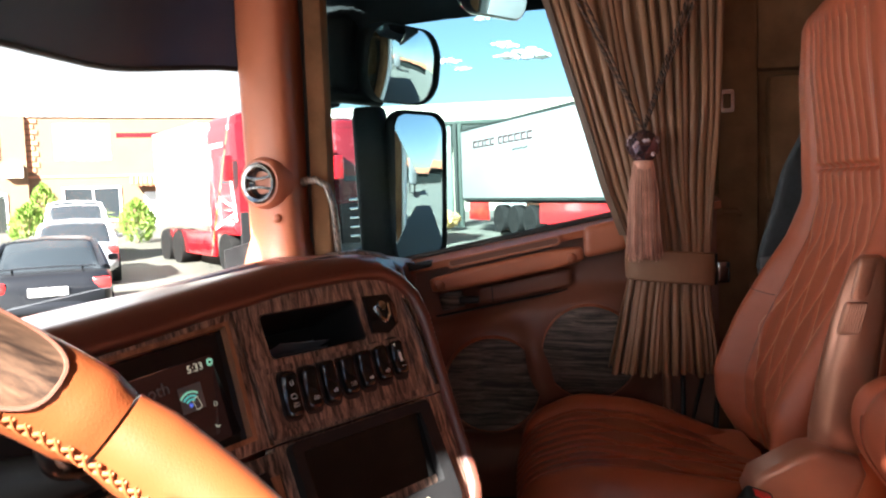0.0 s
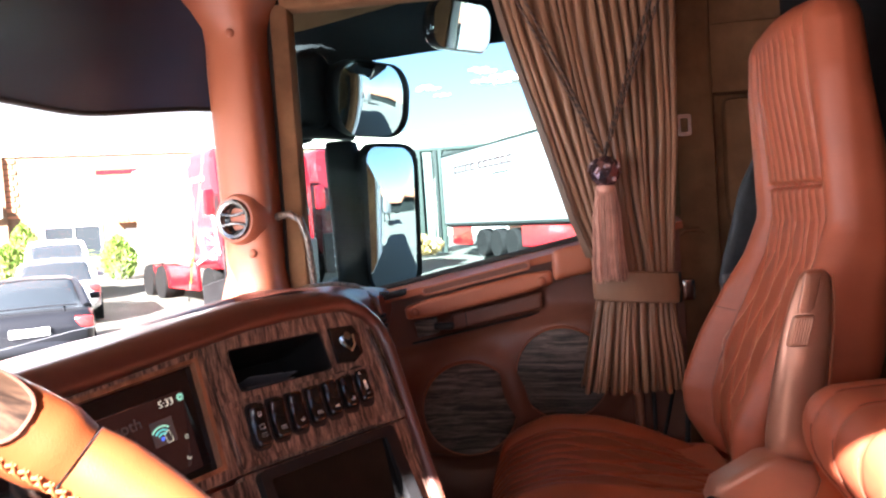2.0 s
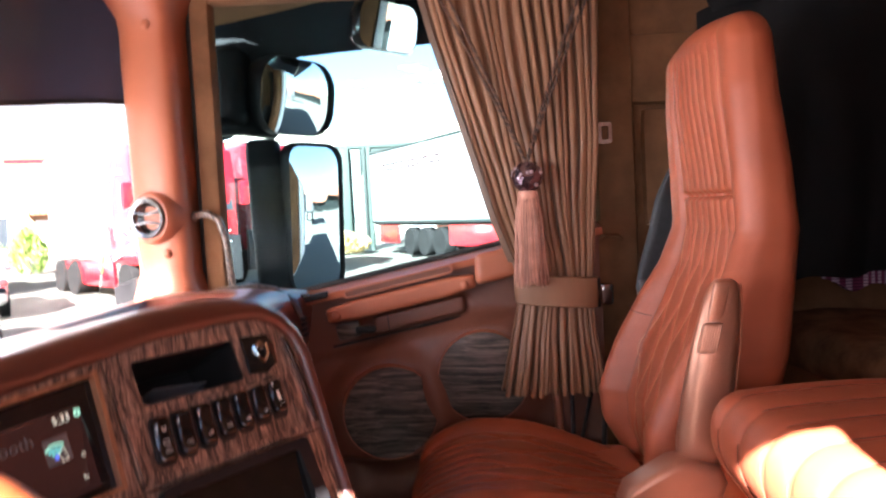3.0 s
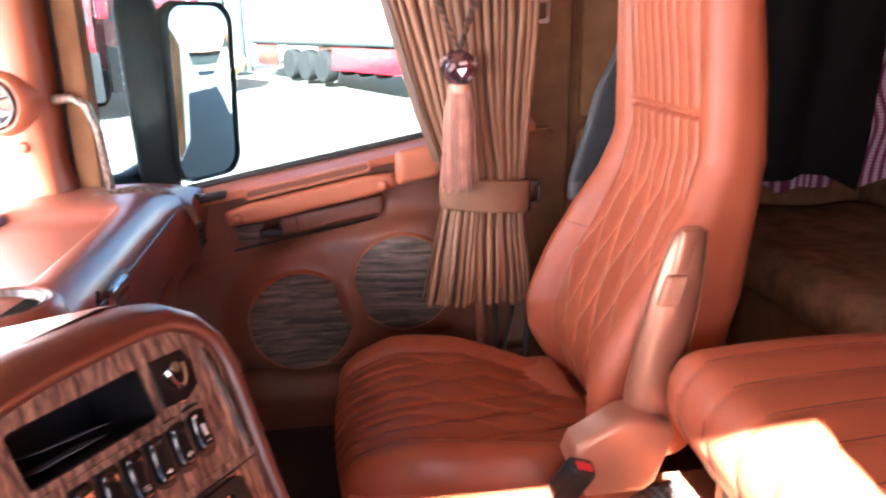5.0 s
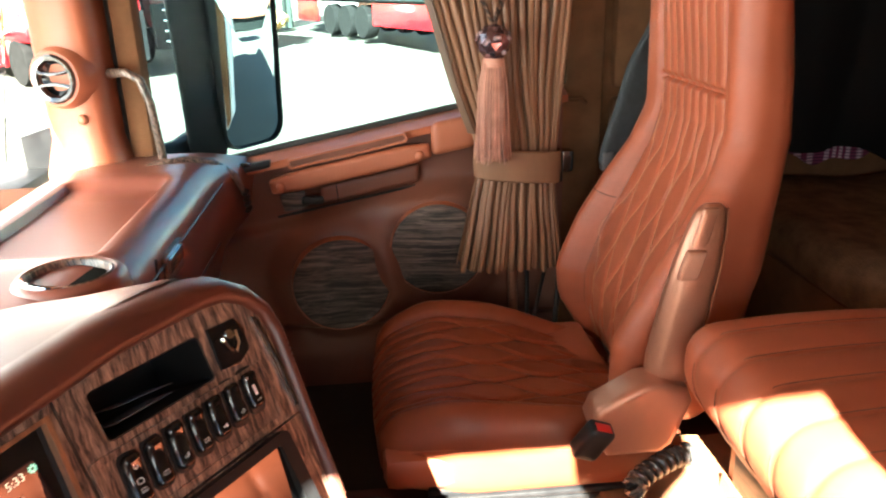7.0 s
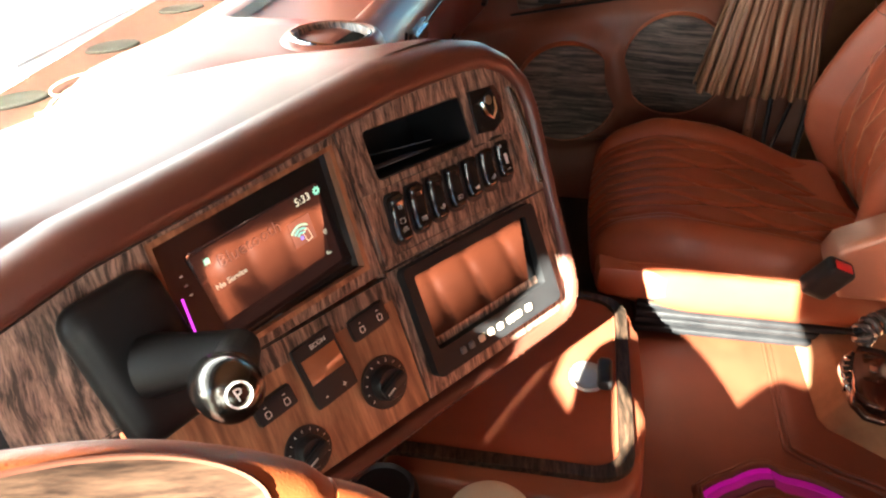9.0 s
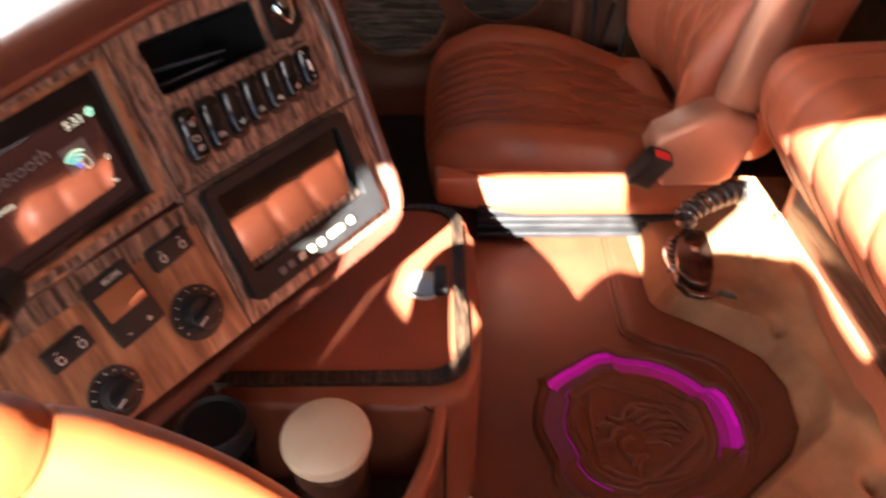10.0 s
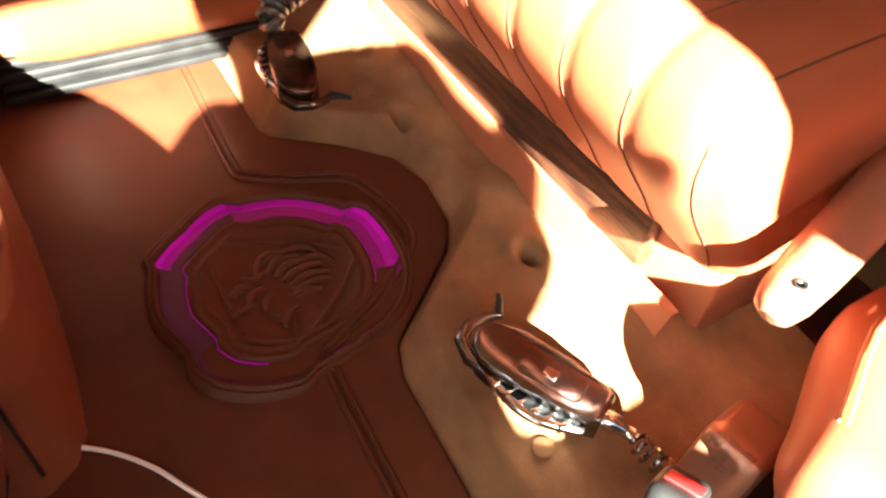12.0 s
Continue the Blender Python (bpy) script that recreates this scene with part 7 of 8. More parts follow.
STEEL = surf("dull steel", (0.35, 0.35, 0.36), (0.5, 0.5, 0.51), (0.3, 0.5), 4, 80, 0.1, 0.005, metal=0.8)
LEAF = surf("conifer green", (0.085, 0.16, 0.022), (0.17, 0.26, 0.04), (0.6, 0.8), 4, 60, 0.3, 0.01)
BARK = surf("bark", (0.10, 0.07, 0.045), (0.18, 0.13, 0.09), (0.85, 0.95), 8, 60, 0.5, 0.02)
FASCIA_DARK = surf("dark grey cladding", (0.010, 0.013, 0.012), (0.017, 0.021, 0.019), (0.6, 0.8), 1, 30, 0.1, 0.01, spec=0.15)
AMBER = material("amber lamp", (0.8, 0.35, 0.02), 0.3)
# Emission for an added sky sheet that whitens the view through the windscreen.
SKY_GLOW = bpy.data.materials.new("glowing white sky sheet")
SKY_GLOW.use_nodes = True
nt = SKY_GLOW.node_tree
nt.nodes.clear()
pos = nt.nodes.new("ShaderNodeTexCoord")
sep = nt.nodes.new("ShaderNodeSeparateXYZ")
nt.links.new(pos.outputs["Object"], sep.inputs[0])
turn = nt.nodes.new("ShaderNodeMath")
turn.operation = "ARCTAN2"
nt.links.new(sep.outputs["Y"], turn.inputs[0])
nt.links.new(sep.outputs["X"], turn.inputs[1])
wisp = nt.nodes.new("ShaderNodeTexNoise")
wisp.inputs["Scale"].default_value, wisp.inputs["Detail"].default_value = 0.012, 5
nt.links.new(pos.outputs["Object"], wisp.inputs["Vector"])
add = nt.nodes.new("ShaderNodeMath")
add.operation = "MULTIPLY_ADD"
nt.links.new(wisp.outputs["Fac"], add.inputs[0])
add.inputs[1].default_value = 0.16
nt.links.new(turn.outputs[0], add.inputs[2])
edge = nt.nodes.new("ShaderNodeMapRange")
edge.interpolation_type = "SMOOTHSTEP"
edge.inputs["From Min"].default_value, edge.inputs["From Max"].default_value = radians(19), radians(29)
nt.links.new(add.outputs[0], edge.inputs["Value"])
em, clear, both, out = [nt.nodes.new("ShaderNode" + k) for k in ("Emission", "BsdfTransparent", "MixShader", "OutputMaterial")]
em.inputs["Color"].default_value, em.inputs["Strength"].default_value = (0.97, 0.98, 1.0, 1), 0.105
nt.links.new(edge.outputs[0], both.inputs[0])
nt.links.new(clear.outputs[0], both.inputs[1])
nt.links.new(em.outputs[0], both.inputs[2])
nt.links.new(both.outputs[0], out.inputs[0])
CLOUD = surf("cloud", (0.85, 0.85, 0.86), (0.95, 0.95, 0.95), (0.95, 1.0), 0.01, 0.05, 0.3, 1.0, spec=0.0)

bm = B()


def ground(u, v):
    a = lambda t: math.copysign(abs(2 * t - 1) ** 3, 2 * t - 1) * 900
    x, y = a(u), a(v)
    return Vector((x, y, ground_z(x, y)))


sheet(bm, ground, 90, 90)
solid("ground", bm, ASPHALT, "pale sunlit asphalt yard", "ground", kind="structure")


def pane_at(parent, x0, x1, z0, z1, face, mat_, name="window", frame_mat=None):
    """A window set into a wall: face(x, z, d) gives the place d metres proud of the wall."""
    bm = B()
    c = [face(x, z, d) for d in (-0.05, 0.02) for x, z in ((x0, z0), (x1, z0), (x1, z1), (x0, z1))]
    vs = [bm.verts.new(p) for p in c]
    for k in ((0, 1, 2, 3), (4, 5, 6, 7), (0, 1, 5, 4), (1, 2, 6, 5), (2, 3, 7, 6), (3, 0, 4, 7)):
        bm.faces.new([vs[i] for i in k])
    w = part(name, bm, mat_, parent)
    if frame_mat:
        bm = B()
        t = 0.09
        for a0, a1, b0, b1 in ((x0 - t, x1 + t, z0 - t, z0), (x0 - t, x1 + t, z1, z1 + t), (x0 - t, x0, z0, z1), (x1, x1 + t, z0, z1), ((x0 + x1) / 2 - 0.03, (x0 + x1) / 2 + 0.03, z0, z1)):
            vs = [bm.verts.new(face(x, z, d)) for d in (0.0, 0.07) for x, z in ((a0, b0), (a1, b0), (a1, b1), (a0, b1))]
            for k in ((0, 1, 2, 3), (4, 5, 6, 7), (0, 1, 5, 4), (1, 2, 6, 5), (2, 3, 7, 6), (3, 0, 4, 7)):
                bm.faces.new([vs[i] for i in k])
        part("frame", bm, frame_mat, w)
    return w


# peach building across the yard
house = group("office_building", "two-storey peach stucco building with white shutters", "building", (36, 20, -0.6))
BA, BB_ = Vector((33.4, 24.6, 0)), Vector((39.8, 13.0, 0))
bw = (BB_ - BA).normalized()
bn = Vector((-bw.y, bw.x, 0))
if bn.x > 0:
    bn = -bn


def bface(s, z, d):
    return BA + bw * s + Vector((0, 0, z)) + bn * d


bm = B()
for s0, s1, z0, z1, d0, d1 in ((0, 16, -1.4, 4.95, -8, 0),):
    vs = [bm.verts.new(bface(s, z, d)) for d in (d0, d1) for s, z in ((s0, z0), (s1, z0), (s1, z1), (s0, z1))]
    for k in ((0, 1, 2, 3), (4, 5, 6, 7), (0, 1, 5, 4), (1, 2, 6, 5), (2, 3, 7, 6), (3, 0, 4, 7)):
        bm.faces.new([vs[i] for i in k])
part("wall", bm, STUCCO, house)
for z0, z1, d, mt in ((4.95, 5.15, 0.10, WHITE), (2.0, 2.12, 0.035, BRICKRED)):
    bm = B()
    vs = [bm.verts.new(bface(s, z, dd)) for dd in (-8, d) for s, z in ((-0.2, z0), (16.2, z0), (16.2, z1), (-0.2, z1))]
    for k in ((0, 1, 2, 3), (4, 5, 6, 7), (0, 1, 5, 4), (1, 2, 6, 5), (2, 3, 7, 6), (3, 0, 4, 7)):
        bm.faces.new([vs[i] for i in k])
    part("roof_edge" if z0 > 4 else "string_course", bm, mt, house)
pane_at(house, 1.2, 3.6, 2.85, 4.60, bface, WHITE, "shutter")
pane_at(house, 1.5, 3.9, -0.1, 1.45, bface, CARGLASS, "window", WHITE)
pane_at(house, 6.9, 9.0, 2.6, 3.9, bface, WHITE, "shutter")
pane_at(house, 3.9, 6.6, 3.95, 4.18, bface, RED, "sign_board")
pane_at(house, 5.1, 6.1, -0.9, 1.2, bface, WHITE, "door")
bm = B()
for k in range(9):
    tube(bm, [bface(4.55 + 0.22 * k, 1.95, 0.0), bface(4.55 + 0.22 * k, 1.55, 0.8)], 0.10, 8)
part("tiled_awning", bm, BRICKRED, house)
bm = B()
for k in range(10):
    vs = [bm.verts.new(bface(x, z, d)) for d in (0, 0.06) for x, z in ((0.0, 2.3 + 0.26 * k), (0.35 + 0.15 * (k % 2), 2.3 + 0.26 * k), (0.35 + 0.15 * (k % 2), 2.5 + 0.26 * k), (0.0, 2.5 + 0.26 * k))]
    for q in ((4, 5, 6, 7), (0, 1, 5, 4), (1, 2, 6, 5), (2, 3, 7, 6), (3, 0, 4, 7)):
        bm.faces.new([vs[i] for i in q])
part("quoins", bm, BRICKRED, house)
wing = group("side_wing", "peach stucco side wing with an air conditioner", "building", (28, 24, -0.8))


def wface(s, z, d):
    return bface(-s, z, d + 0.25)


bm = B()
vs = [bm.verts.new(wface(s, z, d)) for d in (-6, 0) for s, z in ((0, -1.5), (3.4, -1.5), (3.4, 5.1), (0, 4.95))]
for k in ((0, 1, 2, 3), (4, 5, 6, 7), (0, 1, 5, 4), (1, 2, 6, 5), (2, 3, 7, 6), (3, 0, 4, 7)):
    bm.faces.new([vs[i] for i in k])
part("wall", bm, STUCCO, wing)
pane_at(wing, 1.2, 2.4, 3.0, 4.4, wface, CARGLASS, "window", WHITE)
pane_at(wing, 1.0, 2.0, -0.9, 1.2, wface, FASCIA_DARK, "door", WHITE)
bm = B()
vs = [bm.verts.new(wface(s, z, d)) for d in (0, 0.35) for s, z in ((0.15, 2.05), (0.95, 2.05), (0.95, 2.65), (0.15, 2.65))]
for k in ((0, 1, 2, 3), (4, 5, 6, 7), (0, 1, 5, 4), (1, 2, 6, 5), (2, 3, 7, 6), (3, 0, 4, 7)):
    bm.faces.new([vs[i] for i in k])
part("air_conditioner", bm, WHITE, wing)


# vehicles
def placed(name, label, category, at, head, **more):
    ob = group(name, label, category, (0, 0, 0), **more)
    ob.matrix_world = Matrix.Translation((at[0], at[1], ground_z(*at))) @ Matrix.Rotation(radians(head), 4, "Z")
    return ob


def lpart(name, bm, mat_, parent, label="", sharp=38):
    me = finish(bm, mat_, sharp)
    ob = new(name, me)
    ob.parent = parent
    return tagged(ob, label)


def wheel_at(parent, x, y, r, w, hub=STEEL):
    m = Matrix.Translation((x, y, r)) @ Matrix.Rotation(radians(90), 4, "X")
    t = lpart("wheel", lathe(B(), [(r * 0.58, -w / 2), (r * 0.94, -w / 2), (r, -w * 0.35), (r, w * 0.35), (r * 0.94, w / 2), (r * 0.58, w / 2)], m, 28), TYRE, parent)
    lpart("rim", lathe(B(), [(0.0005, w * 0.44), (r * 0.20, w * 0.44), (r * 0.26, w * 0.34), (r * 0.50, w * 0.34), (r * 0.60, w * 0.5), (r * 0.60, -w * 0.5), (r * 0.50, -w * 0.34), (r * 0.26, -w * 0.34), (r * 0.20, -w * 0.44), (0.0005, -w * 0.44)], m, 24), hub, t)


def car(label, at, head, paint, length=4.4, height=1.42, estate=False):
    ob = placed("car", label, "car", at, head, group="parked cars")
    w, L = 0.86, length / 2
    belt = lambda x: line([(-L, 0.74), (-L + 0.03, 0.85), (-L + 0.12, 0.94), (-L + 0.5, 0.98), (0, 0.95), (L - 1.3, 0.93), (L - 0.5, 0.82), (L - 0.12, 0.70), (L, 0.58)], x)
    base = lambda x: line([(-L, 0.42), (-L + 0.05, 0.32), (-L + 0.3, 0.26), (L - 0.3, 0.24), (L - 0.05, 0.32), (L, 0.40)], x)
    half = lambda x: w * line([(-L, 0.86), (-L + 0.12, 0.95), (-L + 0.5, 0.99), (0, 1.0), (L - 0.6, 0.97), (L - 0.12, 0.88), (L, 0.78)], x)

    def loft(xs, ring_at, close=True):
        bm = B()
        rows = []
        for x in xs:
            r = ring_at(x)
            rows.append([bm.verts.new((x, y, z)) for y, z in r] + [bm.verts.new((x, -y, z)) for y, z in r[::-1] if y > 1e-6])
        n = len(rows[0])
        for q, r_ in zip(rows, rows[1:]):
            for k in range(n if close else n - 1):
                bm.faces.new((q[k], q[(k + 1) % n], r_[(k + 1) % n], r_[k]))
        if close:
            bm.faces.new(rows[0])
            bm.faces.new(rows[-1][::-1])
        return bm

    xs = [-L, -L + 0.03, -L + 0.08, -L + 0.14, -L + 0.3, -L + 0.6, -L + 1.0, -0.4, 0.2, L - 1.4, L - 1.1, L - 0.8, L - 0.5, L - 0.25, L - 0.1, L - 0.03, L]
    bm = loft(xs, lambda x: [(0, base(x)), (half(x) * 0.8, base(x)), (half(x), base(x) + 0.10), (half(x) * 1.01, (base(x) + belt(x)) / 2), (half(x) * 0.985, belt(x) - 0.08), (half(x) * 0.93, belt(x) - 0.012), (half(x) * 0.6, belt(x) + 0.012), (0, belt(x) + 0.018)])
    body = lpart("body", bm, paint, ob, sharp=50)
    c0, c1 = (-L + 0.12 if estate else -L + 0.38), L - 1.40
    r0, r1 = c0 + (0.34 if estate else 0.90), c1 - 0.85

    def top_z(x):
        return belt(x) - 0.02 + (height - belt(x)) * (step(c0, r0, x) ** 0.7) * (step(c1, r1, x) ** 0.8)
    gx = [mix(c0, c1, k / 22) for k in range(23)]
    bm = loft(gx, lambda x: [(half(x) * 0.93, belt(x) - 0.04), (half(x) * 0.90, belt(x) + 0.01 * 0), (mix(half(x) * 0.9, 0.60, 0.8), mix(belt(x), top_z(x), 0.80)), (0.58, top_z(x) - 0.035), (0.50, top_z(x) - 0.006), (0, top_z(x) + 0.02)], False)
    lpart("glass_house", bm, CARGLASS, ob, sharp=60)
    bm = loft([mix(r0 - 0.10, r1 + 0.10, k / 12) for k in range(13)], lambda x: [(0.615, top_z(x) - 0.075), (0.595, top_z(x) - 0.03), (0.50, top_z(x) + 0.006), (0, top_z(x) + 0.030)], False)
    lpart("roof", bm, paint, ob, sharp=60)
    for sy in (-1, 1):
        for xa, xb, t_ in ((c0 + 0.12, r0 + 0.02, 0.055), (c1 - 0.10, r1, 0.035), ((c0 + c1) / 2, (r0 + r1) / 2, 0.035)):
            bm = B()
            tube(bm, [(xa, sy * half(xa) * 0.90, belt(xa) - 0.02), (mix(xa, xb, 0.6), sy * 0.68, mix(belt(xa), top_z(xb), 0.66)), (xb, sy * 0.61, top_z(xb) - 0.06)], [t_ * 1.4, t_, t_], 8)
            lpart("window_post", bm, paint, ob)
        bm = padbox(B(), (0.06, 0.15, 0.09), 0.04, (4, 5, 5), lambda p: Vector((-L + 0.05 + p.x + 0.3 * max(0, abs(0.66 + sy * p.y * sy) - 0.66), sy * 0.68 + p.y, 0.78 + p.z)))
        lpart("tail_lamp", bm, TAIL, ob, "red tail lamp")
        bm = padbox(B(), (0.07, 0.09, 0.06), 0.04, (4, 4, 4), lambda p: Vector((c1 - 0.30 + p.x, sy * 0.95 + p.y, 0.98 + p.z)))
        lpart("wing_mirror", bm, paint, ob)
        for x in (-L + 0.82, L - 0.85):
            wheel_at(ob, x, sy * 0.78, 0.32, 0.20)
    bm = B()
    box(bm, (-L - 0.012, 0, 0.70), (0.03, 0.52, 0.12), 0.005)
    lpart("number_plate", bm, WHITE, ob, "blank white plate")
    bm = padbox(B(), (0.10, w * 0.93, 0.10), 0.08, (4, 14, 5), lambda p: Vector((-L + 0.06 + p.x + 0.10 * (p.y / w) ** 2, p.y, 0.46 + p.z)))
    lpart("bumper", bm, paint, ob)
    if not estate:
        bm = padbox(B(), (0.05, w * 0.74, 0.012), 0.010, (3, 12, 2), lambda p: Vector((-L + 0.15 + p.x, p.y, 1.05 + p.z - 0.05 * (p.y / w) ** 4)))
        sp = lpart("boot_spoiler", bm, paint, ob)
        for sy in (-1, 1):
            bm = B()
            box(bm, (-L + 0.17, sy * 0.45, 1.00), (0.05, 0.03, 0.10), 0.006)
            lpart("spoiler_foot", bm, paint, sp)
    return ob


car("black saloon car parked in the yard", (12.0, 8.65), 33, CARBLACK)
car("silver estate car parked in the yard", (17.0, 11.5), 33, CARSILVER, 4.4, 1.45, True)
car("white estate car parked in the yard", (21.3, 14.3), 33, WHITE, 4.6, 1.75, True)


def lorry(label, at, head, paint):
    ob = placed("lorry", label, "truck", at, head)
    bm = padbox(B(), (1.1, 1.22, 1.35), 0.16, (10, 10, 14), lambda p: Vector((p.x - 0.10 * step(0.3, 1.3, p.z) * (p.x > 0), p.y, 2.25 + p.z)))
    cab_ = lpart("cab", bm, paint, ob)
    bm = padbox(B(), (1.0, 1.15, 0.28), 0.2, (10, 10, 5), lambda p: Vector((-0.1 + p.x, p.y, 3.55 + p.z)))
    lpart("roof_fairing", bm, paint, cab_)
    bm = B()
    sheet(bm, lambda u, v: Vector((1.115 - 0.09 * v, mix(-1.05, 1.05, u), mix(2.1, 3.0, v))), 6, 4)
    lpart("windscreen", bm, CARGLASS, cab_)
    for sy in (-1, 1):
        bm = padbox(B(), (0.42, 0.01, 0.34), 0.01, (4, 1, 4), lambda p: Vector((0.35 + p.x, sy * 1.222 + p.y, 2.5 + p.z)))
        lpart("side_window", bm, CARGLASS, cab_)
        bm = padbox(B(), (0.10, 0.12, 0.30), 0.06, (4, 4, 6), lambda p: Vector((1.05 + p.x, sy * 1.42 + p.y, 2.5 + p.z)))
        lpart("door_mirror", bm, paint, cab_)
        bm = padbox(B(), (1.9, 0.06, 0.32), 0.05, (10, 2, 4), lambda p: Vector((-2.6 + p.x, sy * 1.18 + p.y, 0.68 + p.z)))
        lpart("side_skirt", bm, paint, ob)
        bm = B()
        tube(bm, [(-1.15, sy * 1.05, 1.0), (-1.15, sy * 1.05, 3.3)], 0.09, 10)
        lpart("exhaust_stack", bm, CHROME, ob)
        for x, w_ in ((0.0, 0.32), (-3.55, 0.55), (-4.75, 0.55)):
            wheel_at(ob, x, sy * 1.05, 0.50, w_)
    bm = padbox(B(), (0.06, 1.2, 0.55), 0.04, (2, 8, 6), lambda p: Vector((1.10 + p.x, p.y, 0.95 + p.z)))
    grille = lpart("grille", bm, BLACK, cab_)
    for k in range(5):
        bm = B()
        box(bm, (1.17, 0, 0.6 + 0.25 * k), (0.03, 1.9, 0.06), 0.01)
        lpart("grille_bar", bm, CHROME, grille)
    return ob


red = lorry("shiny red box lorry with chrome trim", (18.3, 7.05), -137, RED)
lorry("dark red lorry parked behind the box lorry", (21.7, 5.6), -137, surf("dark red truck paint", (0.09, 0.006, 0.009), (0.12, 0.008, 0.012), (0.2, 0.3), 2, 40, 0.03, 0.01, coat=0.4))


def trailer(label, at, head, length, skirt, wheels):
    ob = placed("semi_trailer", label, "trailer", at, head)
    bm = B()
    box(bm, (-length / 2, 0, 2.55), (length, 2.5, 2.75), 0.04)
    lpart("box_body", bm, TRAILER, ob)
    bm = B()
    box(bm, (-length / 2, 0, 1.12), (length, 2.3, 0.10), 0.01)
    lpart("chassis", bm, FASCIA_DARK, ob)
    for z in (1.20, 3.90):
        for sy in (-1, 1):
            bm = B()
            box(bm, (-length / 2, sy * 1.255, z), (length, 0.02, 0.09), 0.004)
            lpart("edge_rail", bm, FASCIA_DARK, ob)
    for x0, x1 in skirt:
        for sy in (-1, 1):
            bm = padbox(B(), ((x1 - x0) / 2, 0.03, 0.33), 0.025, (6, 2, 4), lambda p: Vector(((x0 + x1) / 2 + p.x, sy * 1.22 + p.y, 0.75 + p.z)))
            lpart("side_skirt", bm, RED, ob, "red side skirt")
    for x in wheels:
        for sy in (-1, 1):
            wheel_at(ob, x, sy * 1.03, 0.50, 0.40, WHITE)
    return ob


for k, (x, z, sx, sz) in enumerate(((0.75, 2.0, 0.10, 1.5), (0.45, 1.55, 0.5, 0.07), (0.2, 1.75, 0.9, 0.05), (-0.55, 2.3, 0.10, 1.6), (-0.2, 3.1, 0.9, 0.10), (-0.85, 2.0, 0.06, 2.2), (0.1, 1.25, 1.5, 0.08))):
    bm = B()
    box(bm, (x, -1.226, z), (sx, 0.02, sz), 0.008, Matrix.Translation((x, 0, z)) @ Matrix.Rotation(0.25 * (k % 3 - 1), 4, "Y") @ Matrix.Translation((-x, 0, -z)))
    lpart("chrome_strip", bm, CHROME if k % 2 else WHITE, red, "bright decorative strip")
bm = B()
box(bm, (-3.55, 0, 2.45), (4.2, 2.5, 2.6), 0.05)
box_ = lpart("box_body", bm, WHITE, red, "white box body")
for z in (1.16, 3.74):
    bm = B()
    box(bm, (-3.55, -1.26, z), (4.2, 0.03, 0.10), 0.01)
    lpart("edge_rail", bm, STEEL, box_)
fridge = trailer("white refrigerated trailer with red skirts and red lettering", (30.55, 2.23), 26.2, 13.6, ((-2.65, -0.72), (-12.6, -6.85)), (-3.55, -4.8, -6.05))
bm = B()
box(bm, (0.06, 0, 2.4), (0.10, 2.5, 2.4), 0.03)
lpart("cooling_unit", bm, FASCIA_DARK, fridge)
# the maker's name: plain red shapes
RED_PRINT = material("red lettering", (0.020, 0.0022, 0.003), 0.6, 0, 0.0, 0.15)
x = -1.36
for w_ in (0.40, 0.40, 0.13, 0.43, 0.43, 0, 0.33, 0.39, 0.43, 0.43, 0.39, 0.42):
    if w_:
        bm = B()
        box(bm, (x - w_ / 2, 1.258, 3.36), (w_ * 0.9, 0.012, 0.06), 0.002)
        box(bm, (x - w_ / 2, 1.258, 3.15), (w_ * 0.9, 0.012, 0.05), 0.002)
        box(bm, (x - w_ * 0.12, 1.258, 3.255), (0.07, 0.012, 0.24), 0.002)
        lpart("red_shape", bm, RED_PRINT, fridge)
    x -= w_ + 0.07 if w_ else 0.26
for k in range(6):
    bm = B()
    box(bm, (-5.0 - 0.21 * k, 1.258, 2.86 + 0.03 * (k % 2)), (0.15, 0.012, 0.06), 0.002)
    lpart("dark_shape", bm, FASCIA_DARK, fridge)

# long low shed behind the trailer
shed = group("warehouse", "long pale warehouse behind the trailer", "building", (46, -2, 0.0))
bm = B()
box(bm, (48, -6, 2.6), (8, 46, 6.4))
part("wall", bm, surf("cream cladding", (0.20, 0.185, 0.14), (0.25, 0.225, 0.175), (0.6, 0.8), 0.3, 12, 0.1, 0.01), shed)
bm = B()
box(bm, (43.8, 4, 4.0), (0.5, 10, 1.5), 0.02)
part("canopy", bm, FASCIA_DARK, shed)
for k in range(6):
    bm = B()
    box(bm, (43.93, -20 + 7 * k, 1.2), (0.15, 3.2, 3.6), 0.02)
    part("dock_door", bm, STEEL, shed)
dock = group("loading_dock", "grey-green steel loading dock frame beside the trailer", "loading dock", (31.2, 4.0, -0.8))
DOCK_GREEN = surf("weathered grey-green steel", (0.016, 0.023, 0.019), (0.024, 0.033, 0.028), (0.6, 0.8), 1.5, 30, 0.1, 0.01, spec=0.2)
DOCK_PALE = surf("pale grey-green sheet", (0.045, 0.058, 0.050), (0.060, 0.076, 0.066), (0.5, 0.7), 1.5, 30, 0.1, 0.01)
for name_, y, w_, dx, mt in (("post", 4.50, 0.38, 0.0, DOCK_GREEN), ("panel", 4.09, 0.44, 0.25, DOCK_PALE), ("post", 3.70, 0.16, 0.0, FASCIA_DARK), ("post", 3.50, 0.18, 0.0, DOCK_GREEN)):
    bm = B()
    box(bm, (31.2 + dx, y, 1.28), (0.35, w_, 4.36), 0.03)
    part(name_, bm, mt, dock)
bm = B()
